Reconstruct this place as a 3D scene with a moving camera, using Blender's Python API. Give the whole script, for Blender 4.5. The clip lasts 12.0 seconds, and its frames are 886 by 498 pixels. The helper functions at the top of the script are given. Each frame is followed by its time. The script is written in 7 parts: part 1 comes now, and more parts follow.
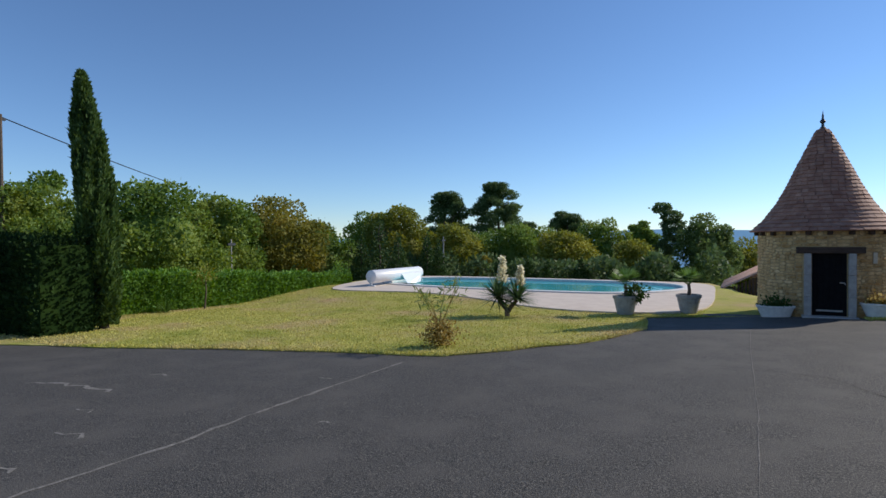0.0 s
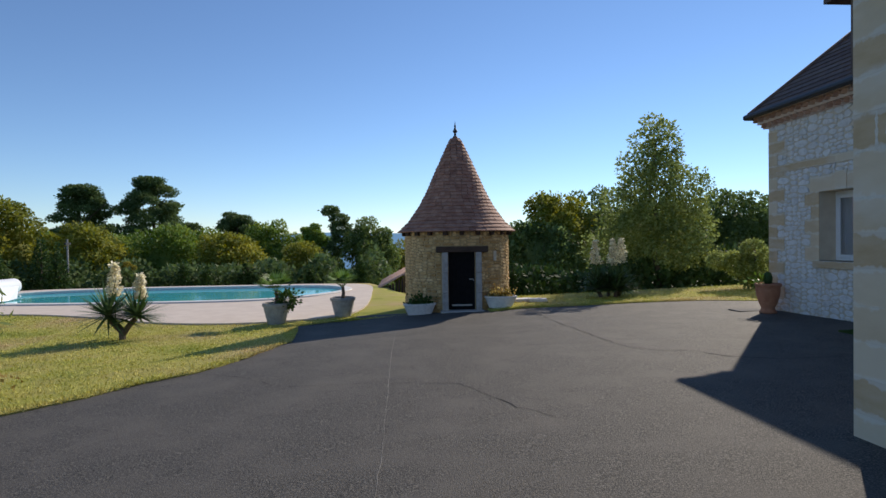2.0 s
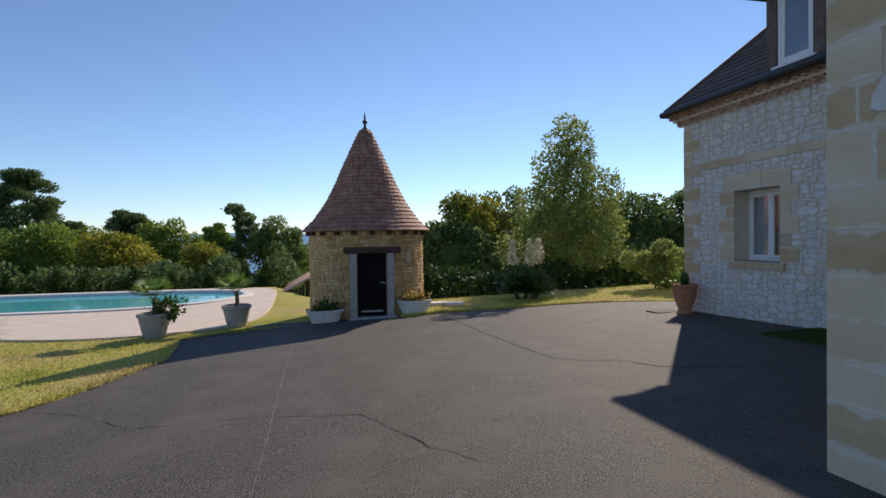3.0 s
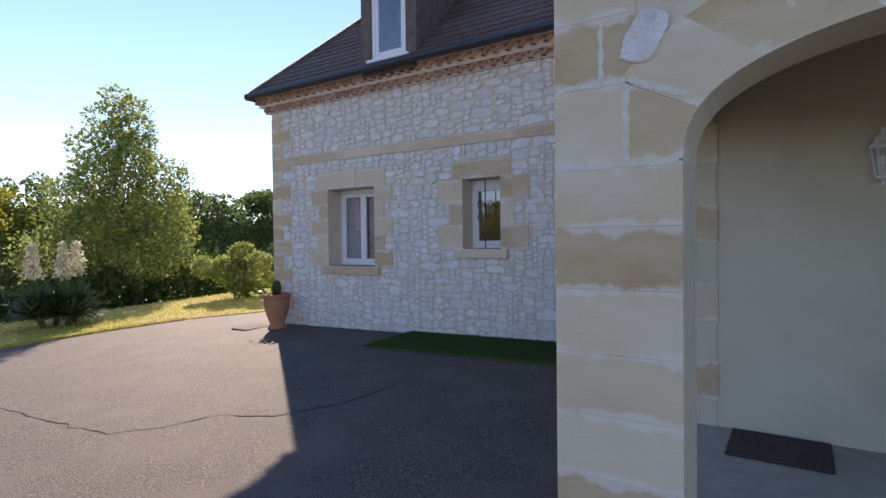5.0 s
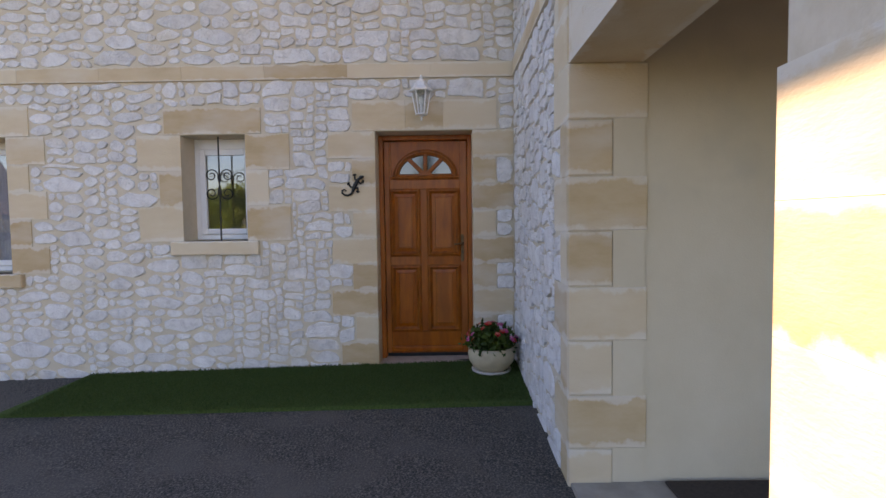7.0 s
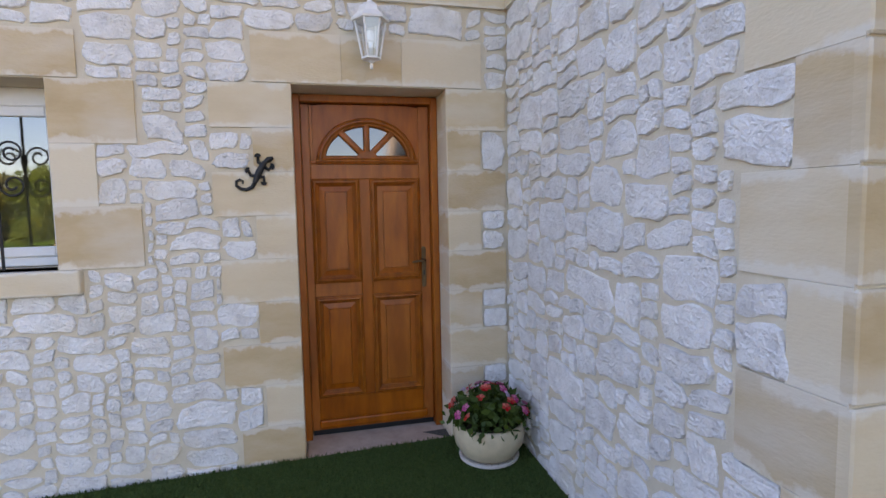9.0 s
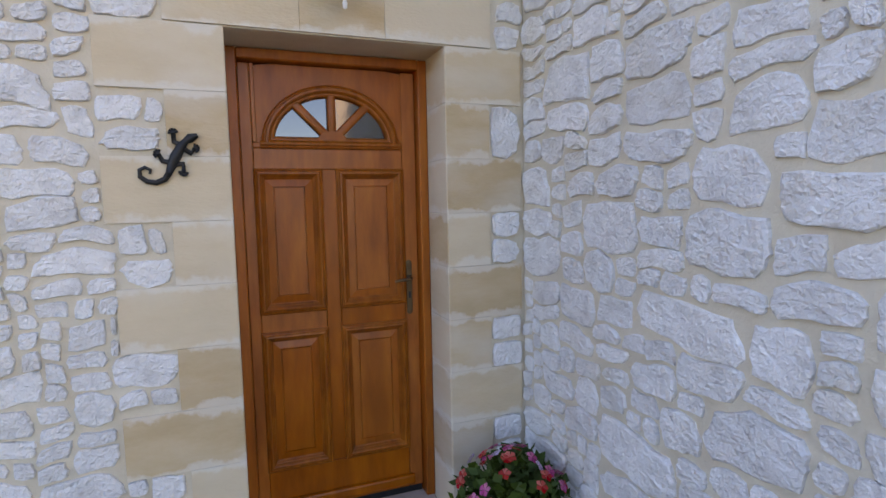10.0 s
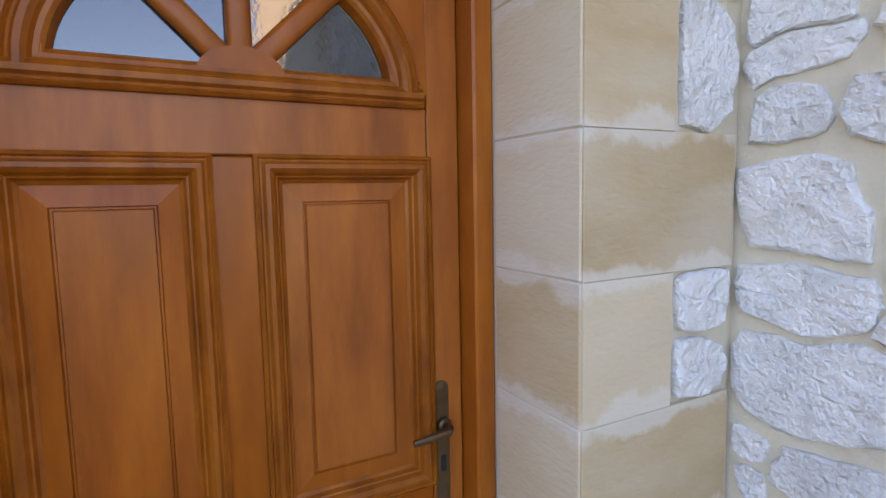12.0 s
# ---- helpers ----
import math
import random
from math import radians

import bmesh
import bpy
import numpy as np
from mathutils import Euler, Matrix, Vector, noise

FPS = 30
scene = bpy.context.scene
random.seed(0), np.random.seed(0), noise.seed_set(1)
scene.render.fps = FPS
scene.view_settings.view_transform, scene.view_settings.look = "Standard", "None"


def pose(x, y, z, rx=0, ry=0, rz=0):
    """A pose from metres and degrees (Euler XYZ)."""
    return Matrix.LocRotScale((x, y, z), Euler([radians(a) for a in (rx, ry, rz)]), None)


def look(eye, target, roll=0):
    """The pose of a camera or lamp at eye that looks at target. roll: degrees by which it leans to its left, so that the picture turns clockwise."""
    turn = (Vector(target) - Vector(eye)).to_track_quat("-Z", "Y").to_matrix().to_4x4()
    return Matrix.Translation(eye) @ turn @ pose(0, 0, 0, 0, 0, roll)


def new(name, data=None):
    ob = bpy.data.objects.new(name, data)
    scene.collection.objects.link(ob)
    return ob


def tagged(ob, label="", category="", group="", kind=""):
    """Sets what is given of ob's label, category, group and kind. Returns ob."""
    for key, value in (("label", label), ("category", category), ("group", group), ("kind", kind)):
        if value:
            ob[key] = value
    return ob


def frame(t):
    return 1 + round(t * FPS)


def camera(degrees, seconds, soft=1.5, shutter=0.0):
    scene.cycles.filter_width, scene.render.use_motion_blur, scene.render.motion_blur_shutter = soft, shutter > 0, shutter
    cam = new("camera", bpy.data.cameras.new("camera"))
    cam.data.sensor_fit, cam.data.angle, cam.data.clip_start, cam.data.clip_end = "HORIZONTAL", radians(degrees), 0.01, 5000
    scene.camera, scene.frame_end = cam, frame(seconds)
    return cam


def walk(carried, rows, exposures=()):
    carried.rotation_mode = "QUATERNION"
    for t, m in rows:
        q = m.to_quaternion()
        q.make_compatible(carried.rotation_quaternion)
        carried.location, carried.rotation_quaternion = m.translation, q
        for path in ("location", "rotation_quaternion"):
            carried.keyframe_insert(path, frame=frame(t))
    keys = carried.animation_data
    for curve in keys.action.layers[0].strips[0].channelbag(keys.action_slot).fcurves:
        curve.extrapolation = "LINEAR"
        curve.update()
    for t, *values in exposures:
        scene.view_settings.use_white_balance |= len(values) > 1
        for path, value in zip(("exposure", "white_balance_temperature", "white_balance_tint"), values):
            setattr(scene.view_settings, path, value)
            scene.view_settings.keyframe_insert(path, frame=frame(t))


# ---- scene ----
cam = camera(78.6, 12.0)
METRES, EYE, TILT, LEAN, TURN = 11.7, 1.45, 0.0, 0.0, 29.3
ROWS = [
    (0.0, 0.0, 0.0, 0.0, -0.01, -0.83, 0.43),
    (0.5, 0.0196, 0.0211, 0.0012, -10.85, -0.87, 0.51),
    (1.0, 0.0437, 0.0552, -0.0009, -20.09, -0.91, 0.56),
    (1.5, 0.0696, 0.0891, -0.0037, -28.15, -0.9, 0.61),
    (2.0, 0.0992, 0.1236, -0.0049, -33.17, -0.88, 0.76),
    (2.5, 0.1283, 0.1599, -0.0058, -37.13, -0.89, 0.79),
    (4.5, 0.2653, 0.2693, -0.0065, -70.77, -1.07, 0.69),
    (5.0, 0.299, 0.2958, -0.0066, -86.0, -1.16, 0.68),
    (5.5, 0.3382, 0.3137, -0.0058, -97.76, -1.37, 0.66),
    (6.0, 0.3848, 0.3315, -0.0059, -106.29, -1.79, 0.69),
    (6.5, 0.4302, 0.3388, -0.0061, -112.75, -2.44, 0.74),
    (7.0, 0.4758, 0.3442, -0.0058, -118.77, -3.06, 0.78),
    (9.0, 0.638, 0.3134, 0.0068, -133.56, -4.91, 1.11),
    (9.5, 0.6749, 0.2976, 0.0064, -136.97, -5.06, 1.12),
    (10.0, 0.7104, 0.2778, 0.0075, -140.45, -5.2, 1.16),
    (10.5, 0.7421, 0.2574, 0.01, -142.86, -5.32, 1.24),
    (11.0, 0.7731, 0.237, 0.0132, -144.76, -5.51, 1.25),
    (11.5, 0.7942, 0.2108, 0.0151, -146.57, -5.55, 1.18),
    (12.0, 0.8185, 0.187, 0.0145, -147.44, -5.74, 1.1),
]
EXPOSURES = [(0.0, -0.05, 6500, 11), (2.5, 0.05, 7100, 14), (4.5, 0.62, 7700, 25), (5.5, 1.45, 8100, 26), (6.0, 1.65, 8900, 29), (6.5, 1.7, 9900, 31), (7.2, 1.78, 10300, 31), (8.8, 2.28, 10200, 30), (10.0, 2.34, 10100, 29), (11.0, 2.55, 10000, 29), (12.0, 2.88, 9900, 28)]
walk(cam, [(t, pose(0, 0, EYE, TILT, LEAN, TURN) @ pose(METRES * x, METRES * y, METRES * z, 90 + pitch, roll, yaw)) for t, x, y, z, yaw, pitch, roll in ROWS], EXPOSURES)

# ---- world, sun ----
SUN_AZ, SUN_EL = 38.3, 30.4
world = bpy.data.worlds.new("world")
scene.world = world
world.use_nodes = True
wn = world.node_tree.nodes
sky = wn.new("ShaderNodeTexSky")
sky.sky_type, sky.sun_disc = "NISHITA", False
sky.sun_elevation, sky.sun_rotation = radians(SUN_EL), radians(SUN_AZ)
sky.altitude = 900
sky.air_density, sky.dust_density, sky.ozone_density = 1.0, 0.0, 6.5
wn["Background"].inputs["Strength"].default_value = 0.14
world.node_tree.links.new(sky.outputs[0], wn["Background"].inputs["Color"])
sun_data = bpy.data.lights.new("sun", "SUN")
sun_data.energy, sun_data.angle, sun_data.color = 4.1, radians(0.53), (1.0, 0.93, 0.82)
sun = new("sun", sun_data)
sun.matrix_world = look((60 * math.sin(radians(SUN_AZ)), 60 * math.cos(radians(SUN_AZ)), 60 * math.tan(radians(SUN_EL))), (0, 0, 0))


# ---- materials ----
def surf(name, ramp, scale=6.0, rough=0.8, bump=0.0, bump_scale=60.0, depth=0.01, vary=0.0, stain=None, metallic=0.0,
         spec=0.5, island=False, stretch=(1, 1, 1), translucent=0.0, lumpy=False, edge=None):
    """A procedural surface: a noise ramp of colours at one scale, stains at a second, relief, and a shade for each piece."""
    m = bpy.data.materials.new(name)
    m.use_nodes = True
    nodes, links = m.node_tree.nodes, m.node_tree.links
    b = nodes["Principled BSDF"]
    geo = nodes.new("ShaderNodeNewGeometry")
    mapping = nodes.new("ShaderNodeMapping")
    mapping.inputs["Scale"].default_value = stretch
    links.new(geo.outputs["Position"], mapping.inputs["Vector"])
    n = nodes.new("ShaderNodeTexNoise")
    n.inputs["Scale"].default_value, n.inputs["Detail"].default_value, n.inputs["Roughness"].default_value = scale, 6, 0.62
    links.new(mapping.outputs[0], n.inputs["Vector"])
    r = nodes.new("ShaderNodeValToRGB")
    while len(r.color_ramp.elements) < len(ramp):
        r.color_ramp.elements.new(0.5)
    for e, (p, c) in zip(r.color_ramp.elements, ramp):
        e.position, e.color = p, (*c, 1)
    links.new(n.outputs["Fac"], r.inputs["Fac"])
    col = r.outputs["Color"]
    if stain:
        c2, s2, lo, hi = stain
        n2 = nodes.new("ShaderNodeTexNoise")
        n2.inputs["Scale"].default_value, n2.inputs["Detail"].default_value = s2, 4
        links.new(mapping.outputs[0], n2.inputs["Vector"])
        mr = nodes.new("ShaderNodeMapRange")
        mr.inputs["From Min"].default_value, mr.inputs["From Max"].default_value = lo, hi
        links.new(n2.outputs["Fac"], mr.inputs["Value"])
        mx = nodes.new("ShaderNodeMix")
        mx.data_type = "RGBA"
        links.new(mr.outputs[0], mx.inputs["Factor"])
        links.new(col, mx.inputs["A"])
        mx.inputs["B"].default_value = (*c2, 1)
        col = mx.outputs["Result"]
    if vary:
        hsv = nodes.new("ShaderNodeHueSaturation")
        if island:
            rnd = geo.outputs["Random Per Island"]
        else:
            rnd = nodes.new("ShaderNodeObjectInfo").outputs["Random"]
        for key, k, base in (("Value", 2 * vary, 1 - vary), ("Saturation", -vary, 1 + vary / 2), ("Hue", 0.06 * vary, 0.5 - 0.03 * vary)):
            ma = nodes.new("ShaderNodeMath")
            ma.operation = "MULTIPLY_ADD"
            ma.inputs[1].default_value, ma.inputs[2].default_value = k, base
            links.new(rnd, ma.inputs[0])
            links.new(ma.outputs[0], hsv.inputs[key])
        links.new(col, hsv.inputs["Color"])
        col = hsv.outputs["Color"]
    if edge:
        # some blocks are paler than others
        info = nodes.new("ShaderNodeObjectInfo")
        fade = nodes.new("ShaderNodeMapRange")
        fade.inputs["From Min"].default_value, fade.inputs["To Max"].default_value = 0.3, 0.8
        links.new(info.outputs["Random"], fade.inputs["Value"])
        pm = nodes.new("ShaderNodeMix")
        pm.data_type = "RGBA"
        links.new(fade.outputs[0], pm.inputs["Factor"])
        links.new(col, pm.inputs["A"])
        pm.inputs["B"].default_value = (0.70, 0.595, 0.445, 1)
        col = pm.outputs["Result"]
        # lime wiped over the joints: an uneven pale film along the upper and lower arrises
        axis, tint = edge
        split = nodes.new("ShaderNodeSeparateXYZ")
        links.new(nodes.new("ShaderNodeTexCoord").outputs["Generated"], split.inputs[0])
        away = nodes.new("ShaderNodeMath")
        away.operation = "PINGPONG"
        away.inputs[1].default_value = 0.5
        links.new(split.outputs[axis], away.inputs[0])
        ln = nodes.new("ShaderNodeTexNoise")
        ln.inputs["Scale"].default_value, ln.inputs["Detail"].default_value, ln.inputs["Roughness"].default_value = 7, 6, 0.6
        links.new(geo.outputs["Position"], ln.inputs["Vector"])
        ragged = nodes.new("ShaderNodeMath")
        ragged.operation = "MULTIPLY_ADD"
        ragged.inputs[1].default_value = -0.62
        links.new(ln.outputs["Fac"], ragged.inputs[0])
        links.new(away.outputs[0], ragged.inputs[2])
        film = nodes.new("ShaderNodeMapRange")
        film.inputs["From Min"].default_value, film.inputs["From Max"].default_value = -0.20, -0.27
        film.inputs["To Max"].default_value = 0.65
        links.new(ragged.outputs[0], film.inputs["Value"])
        lm = nodes.new("ShaderNodeMix")
        lm.data_type = "RGBA"
        links.new(film.outputs[0], lm.inputs["Factor"])
        links.new(col, lm.inputs["A"])
        lm.inputs["B"].default_value = (*tint, 1)
        col = lm.outputs["Result"]
    links.new(col, b.inputs["Base Color"])
    b.inputs["Roughness"].default_value, b.inputs["Metallic"].default_value = rough, metallic
    b.inputs["Specular IOR Level"].default_value = spec
    if bump:
        bn = nodes.new("ShaderNodeTexNoise")
        bn.inputs["Scale"].default_value, bn.inputs["Detail"].default_value = bump_scale, 5
        links.new(mapping.outputs[0], bn.inputs["Vector"])
        height = bn.outputs["Fac"]
        if lumpy:
            vo = nodes.new("ShaderNodeTexVoronoi")
            vo.inputs["Scale"].default_value = bump_scale * 0.9
            links.new(bn.outputs["Color"], vo.inputs["Vector"])
            warp = nodes.new("ShaderNodeMix")
            warp.data_type = "VECTOR"
            warp.inputs["Factor"].default_value = 0.04
            links.new(mapping.outputs[0], warp.inputs["A"])
            links.new(bn.outputs["Color"], warp.inputs["B"])
            links.new(warp.outputs["Result"], vo.inputs["Vector"])
            add = nodes.new("ShaderNodeMath")
            links.new(bn.outputs["Fac"], add.inputs[0])
            links.new(vo.outputs["Distance"], add.inputs[1])
            height = add.outputs[0]
        bp = nodes.new("ShaderNodeBump")
        bp.inputs["Strength"].default_value, bp.inputs["Distance"].default_value = bump, depth
        links.new(height, bp.inputs["Height"])
        links.new(bp.outputs[0], b.inputs["Normal"])
    if translucent:
        tl = nodes.new("ShaderNodeBsdfTranslucent")
        links.new(col, tl.inputs["Color"])
        ms = nodes.new("ShaderNodeMixShader")
        ms.inputs[0].default_value = translucent
        links.new(b.outputs[0], ms.inputs[1])
        links.new(tl.outputs[0], ms.inputs[2])
        links.new(ms.outputs[0], nodes["Material Output"].inputs["Surface"])
    return m


def plain(name, c, rough=0.5, metallic=0.0, k=0.12, scale=14.0):
    lo, hi = [v * (1 - k) for v in c], [min(1, v * (1 + k)) for v in c]
    return surf(name, [(0.3, lo), (0.7, hi)], scale, rough, 0.06, 90, 0.004, metallic=metallic)


M_ASPHALT = surf("asphalt", [(0.35, (0.020, 0.020, 0.020)), (0.5, (0.070, 0.065, 0.058)), (0.68, (0.21, 0.19, 0.162))], 78, 0.80, 0.7, 105, 0.011, spec=0.28, stain=((0.112, 0.102, 0.089), 1.6, 0.45, 0.74))
M_LAWN = surf("lawn", [(0.3, (0.27, 0.305, 0.055)), (0.5, (0.45, 0.42, 0.11)), (0.72, (0.48, 0.40, 0.16))], 0.7, 0.95, 0.9, 70, 0.03, stain=((0.54, 0.39, 0.22), 0.5, 0.50, 0.74), spec=0.1)
M_GRASS = surf("grass_blades", [(0.32, (0.36, 0.39, 0.065)), (0.5, (0.58, 0.54, 0.14)), (0.68, (0.62, 0.51, 0.20))], 0.7, 0.9, vary=0.25, island=True, spec=0.15, translucent=0.25, stain=((0.64, 0.47, 0.25), 0.5, 0.50, 0.74))
M_MEADOW = surf("meadow", [(0.3, (0.05, 0.08, 0.02)), (0.7, (0.12, 0.14, 0.04))], 0.08, 0.95, spec=0.1)
# aerial haze is painted on the ridges: blue woods with a faint glow
M_HILL = surf("haze_blue_woods", [(0.3, (0.13, 0.22, 0.31)), (0.7, (0.20, 0.30, 0.40))], 0.03, 1.0, spec=0.0)
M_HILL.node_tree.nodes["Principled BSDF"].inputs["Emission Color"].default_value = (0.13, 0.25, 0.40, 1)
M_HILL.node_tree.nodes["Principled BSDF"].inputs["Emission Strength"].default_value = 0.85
M_TURF = surf("artificial_turf", [(0.3, (0.045, 0.088, 0.024)), (0.7, (0.09, 0.145, 0.045))], 60, 0.95, 1.0, 180, 0.012, spec=0.1)
M_STONE = surf("white_limestone", [(0.28, (0.60, 0.58, 0.555)), (0.5, (0.77, 0.755, 0.73)), (0.75, (0.85, 0.845, 0.83))], 11, 0.9, 0.65, 60, 0.013, vary=0.08, stain=((0.70, 0.63, 0.52), 3.0, 0.56, 0.84), spec=0.25, lumpy=True)
M_STONE_R = surf("white_limestone_joined", [(0.28, (0.60, 0.58, 0.555)), (0.5, (0.77, 0.755, 0.73)), (0.75, (0.85, 0.845, 0.83))], 11, 0.9, 0.65, 60, 0.013, vary=0.08, island=True, stain=((0.70, 0.63, 0.52), 3.0, 0.56, 0.84), spec=0.25, lumpy=True)
M_MORTAR = surf("sand_mortar", [(0.3, (0.60, 0.515, 0.39)), (0.7, (0.70, 0.62, 0.49))], 5, 0.95, 0.45, 90, 0.008, spec=0.2)
ASHLAR = dict(ramp=[(0.25, (0.54, 0.385, 0.22)), (0.5, (0.63, 0.475, 0.295)), (0.8, (0.70, 0.57, 0.40))], scale=3.0, rough=0.85, bump=0.4, bump_scale=55, depth=0.006, vary=0.12, stain=((0.71, 0.63, 0.51), 2.0, 0.50, 0.78), spec=0.25, stretch=(0.8, 0.8, 2.2))
M_ASHLAR = surf("dressed_limestone", **ASHLAR, edge=("Y", (0.74, 0.69, 0.60)))
M_ASHLAR_Z = surf("dressed_limestone_upright", **ASHLAR, edge=("Z", (0.74, 0.69, 0.60)))
M_JOINT = surf("lime_joint", [(0.3, (0.60, 0.495, 0.36)), (0.7, (0.70, 0.61, 0.48))], 12, 0.95, 0.3, 80, 0.005)
M_RENDER = surf("cream_render", [(0.3, (0.61, 0.53, 0.39)), (0.7, (0.67, 0.59, 0.45))], 2.5, 0.95, 0.3, 140, 0.004, stain=((0.50, 0.45, 0.36), 1.6, 0.58, 0.85))
M_TOWERSTONE = surf("ochre_rubble", [(0.28, (0.42, 0.25, 0.11)), (0.5, (0.62, 0.41, 0.19)), (0.75, (0.74, 0.56, 0.31))], 7, 0.92, 0.8, 35, 0.02, vary=0.22, spec=0.2, lumpy=True)
M_TOWERMORTAR = surf("ochre_mortar", [(0.3, (0.40, 0.27, 0.13)), (0.7, (0.52, 0.37, 0.20))], 6, 0.95, 0.5, 70, 0.01)
M_TILE = surf("brown_clay_tile", [(0.3, (0.25, 0.115, 0.075)), (0.6, (0.39, 0.20, 0.135)), (0.8, (0.50, 0.31, 0.225))], 5, 0.8, 0.3, 60, 0.006, vary=0.10)
M_TILE_R = surf("brown_clay_tile_joined", [(0.3, (0.25, 0.115, 0.075)), (0.6, (0.39, 0.20, 0.135)), (0.8, (0.50, 0.31, 0.225))], 5, 0.8, 0.3, 60, 0.006, vary=0.10, island=True)
M_SLATE = surf("dark_roof_tile", [(0.3, (0.075, 0.048, 0.041)), (0.7, (0.15, 0.098, 0.08))], 8, 0.75, 0.3, 60, 0.006, vary=0.2, island=True)
M_TERRA = surf("terracotta", [(0.3, (0.36, 0.13, 0.065)), (0.7, (0.48, 0.21, 0.115))], 8, 0.8, 0.2, 70, 0.004, vary=0.15)
M_CORNICE = surf("faded_terracotta", [(0.3, (0.44, 0.25, 0.17)), (0.7, (0.58, 0.37, 0.27))], 8, 0.85, 0.2, 70, 0.004, vary=0.15)
M_TERRAPALE = surf("pale_terracotta", [(0.3, (0.60, 0.47, 0.40)), (0.7, (0.72, 0.60, 0.53))], 8, 0.85, 0.2, 70, 0.004, vary=0.12)
M_DOORWOOD = surf("varnished_wood", [(0.28, (0.24, 0.050, 0.004)), (0.5, (0.40, 0.094, 0.008)), (0.75, (0.55, 0.150, 0.015))], 4.0, 0.36, 0.10, 40, 0.002, vary=0.06, spec=0.35, stretch=(1, 3.0, 0.6), stain=((0.30, 0.072, 0.008), 2.6, 0.50, 0.80))
M_MOULDWOOD = surf("varnished_moulding_wood", [(0.28, (0.19, 0.042, 0.004)), (0.5, (0.34, 0.084, 0.008)), (0.75, (0.46, 0.130, 0.014))], 9, 0.36, 0.12, 40, 0.002, spec=0.35, stretch=(1, 2.0, 0.8))
M_DARKWOOD = surf("old_dark_wood", [(0.3, (0.035, 0.020, 0.014)), (0.7, (0.09, 0.055, 0.038))], 6, 0.85, 0.5, 60, 0.008, stretch=(0.4, 3, 3))
M_WOODCEIL = surf("stained_ceiling_wood", [(0.3, (0.20, 0.12, 0.06)), (0.7, (0.34, 0.21, 0.12))], 5, 0.7, 0.2, 60, 0.004, stretch=(4, 0.4, 1))
M_PVC = plain("white_upvc", (0.80, 0.81, 0.82), 0.35, k=0.03)
M_WHITEIRON = plain("white_painted_metal", (0.78, 0.78, 0.76), 0.4, k=0.05)
M_BLACKIRON = plain("black_iron", (0.016, 0.016, 0.017), 0.5, 0.3, k=0.3)
M_BRONZE = plain("aged_bronze", (0.15, 0.095, 0.05), 0.45, 0.8, k=0.3)
M_IRONPLATE = plain("worn_iron_plate", (0.07, 0.068, 0.065), 0.9, 0.0, k=0.3)
M_ZINC = plain("dark_zinc", (0.045, 0.05, 0.06), 0.55, 0.4)
M_BLACKDOOR = surf("black_painted_boards", [(0.3, (0.007, 0.007, 0.008)), (0.7, (0.013, 0.013, 0.014))], 9, 0.9, 0.3, 60, 0.004, spec=0.1)
M_GREYSTONE = surf("grey_cut_stone", [(0.3, (0.30, 0.28, 0.26)), (0.7, (0.46, 0.44, 0.41))], 9, 0.9, 0.4, 60, 0.006)
M_DECK = surf("pale_deck_concrete", [(0.3, (0.60, 0.50, 0.41)), (0.7, (0.70, 0.60, 0.50))], 2.5, 0.9, 0.2, 60, 0.004)
M_COPING = plain("white_coping", (0.72, 0.69, 0.64), 0.75)
M_LINER = plain("turquoise_liner", (0.10, 0.50, 0.55), 0.6)
M_FLOORTILE = surf("grey_beige_tile", [(0.3, (0.26, 0.235, 0.20)), (0.7, (0.36, 0.33, 0.29))], 7, 0.55, 0.15, 60, 0.003, vary=0.08)
M_MATBROWN = plain("dark_doormat", (0.05, 0.036, 0.028), 0.95, k=0.3, scale=60)
M_SILL = surf("pink_sandstone_sill", [(0.3, (0.40, 0.30, 0.24)), (0.7, (0.56, 0.45, 0.37))], 8, 0.85, 0.3, 70, 0.004)
M_CURTAIN = plain("grey_net_curtain", (0.46, 0.48, 0.52), 0.9, k=0.15, scale=20)
M_DIRT = surf("potting_soil", [(0.3, (0.03, 0.02, 0.013)), (0.7, (0.08, 0.055, 0.035))], 40, 0.95, 0.8, 60, 0.01)
M_BARK = surf("bark", [(0.3, (0.07, 0.05, 0.035)), (0.7, (0.17, 0.13, 0.10))], 9, 0.95, 0.9, 25, 0.03, stretch=(1, 1, 0.3))


def glass_like(name, base, rough, spec=0.9, bump=0.0):
    m = bpy.data.materials.new(name)
    m.use_nodes = True
    b = m.node_tree.nodes["Principled BSDF"]
    b.inputs["Base Color"].default_value = (*base, 1)
    b.inputs["Roughness"].default_value, b.inputs["Specular IOR Level"].default_value = rough, spec
    b.inputs["Coat Weight"].default_value, b.inputs["Coat Roughness"].default_value = 0.6, rough
    if bump:
        n = m.node_tree.nodes.new("ShaderNodeTexNoise")
        n.inputs["Scale"].default_value = 110 if bump < 0.3 else 2.2
        g = m.node_tree.nodes.new("ShaderNodeNewGeometry")
        m.node_tree.links.new(g.outputs["Position"], n.inputs["Vector"])
        bp = m.node_tree.nodes.new("ShaderNodeBump")
        bp.inputs["Strength"].default_value, bp.inputs["Distance"].default_value = bump, 0.01
        m.node_tree.links.new(n.outputs["Fac"], bp.inputs["Height"])
        m.node_tree.links.new(bp.outputs[0], b.inputs["Normal"])
    return m


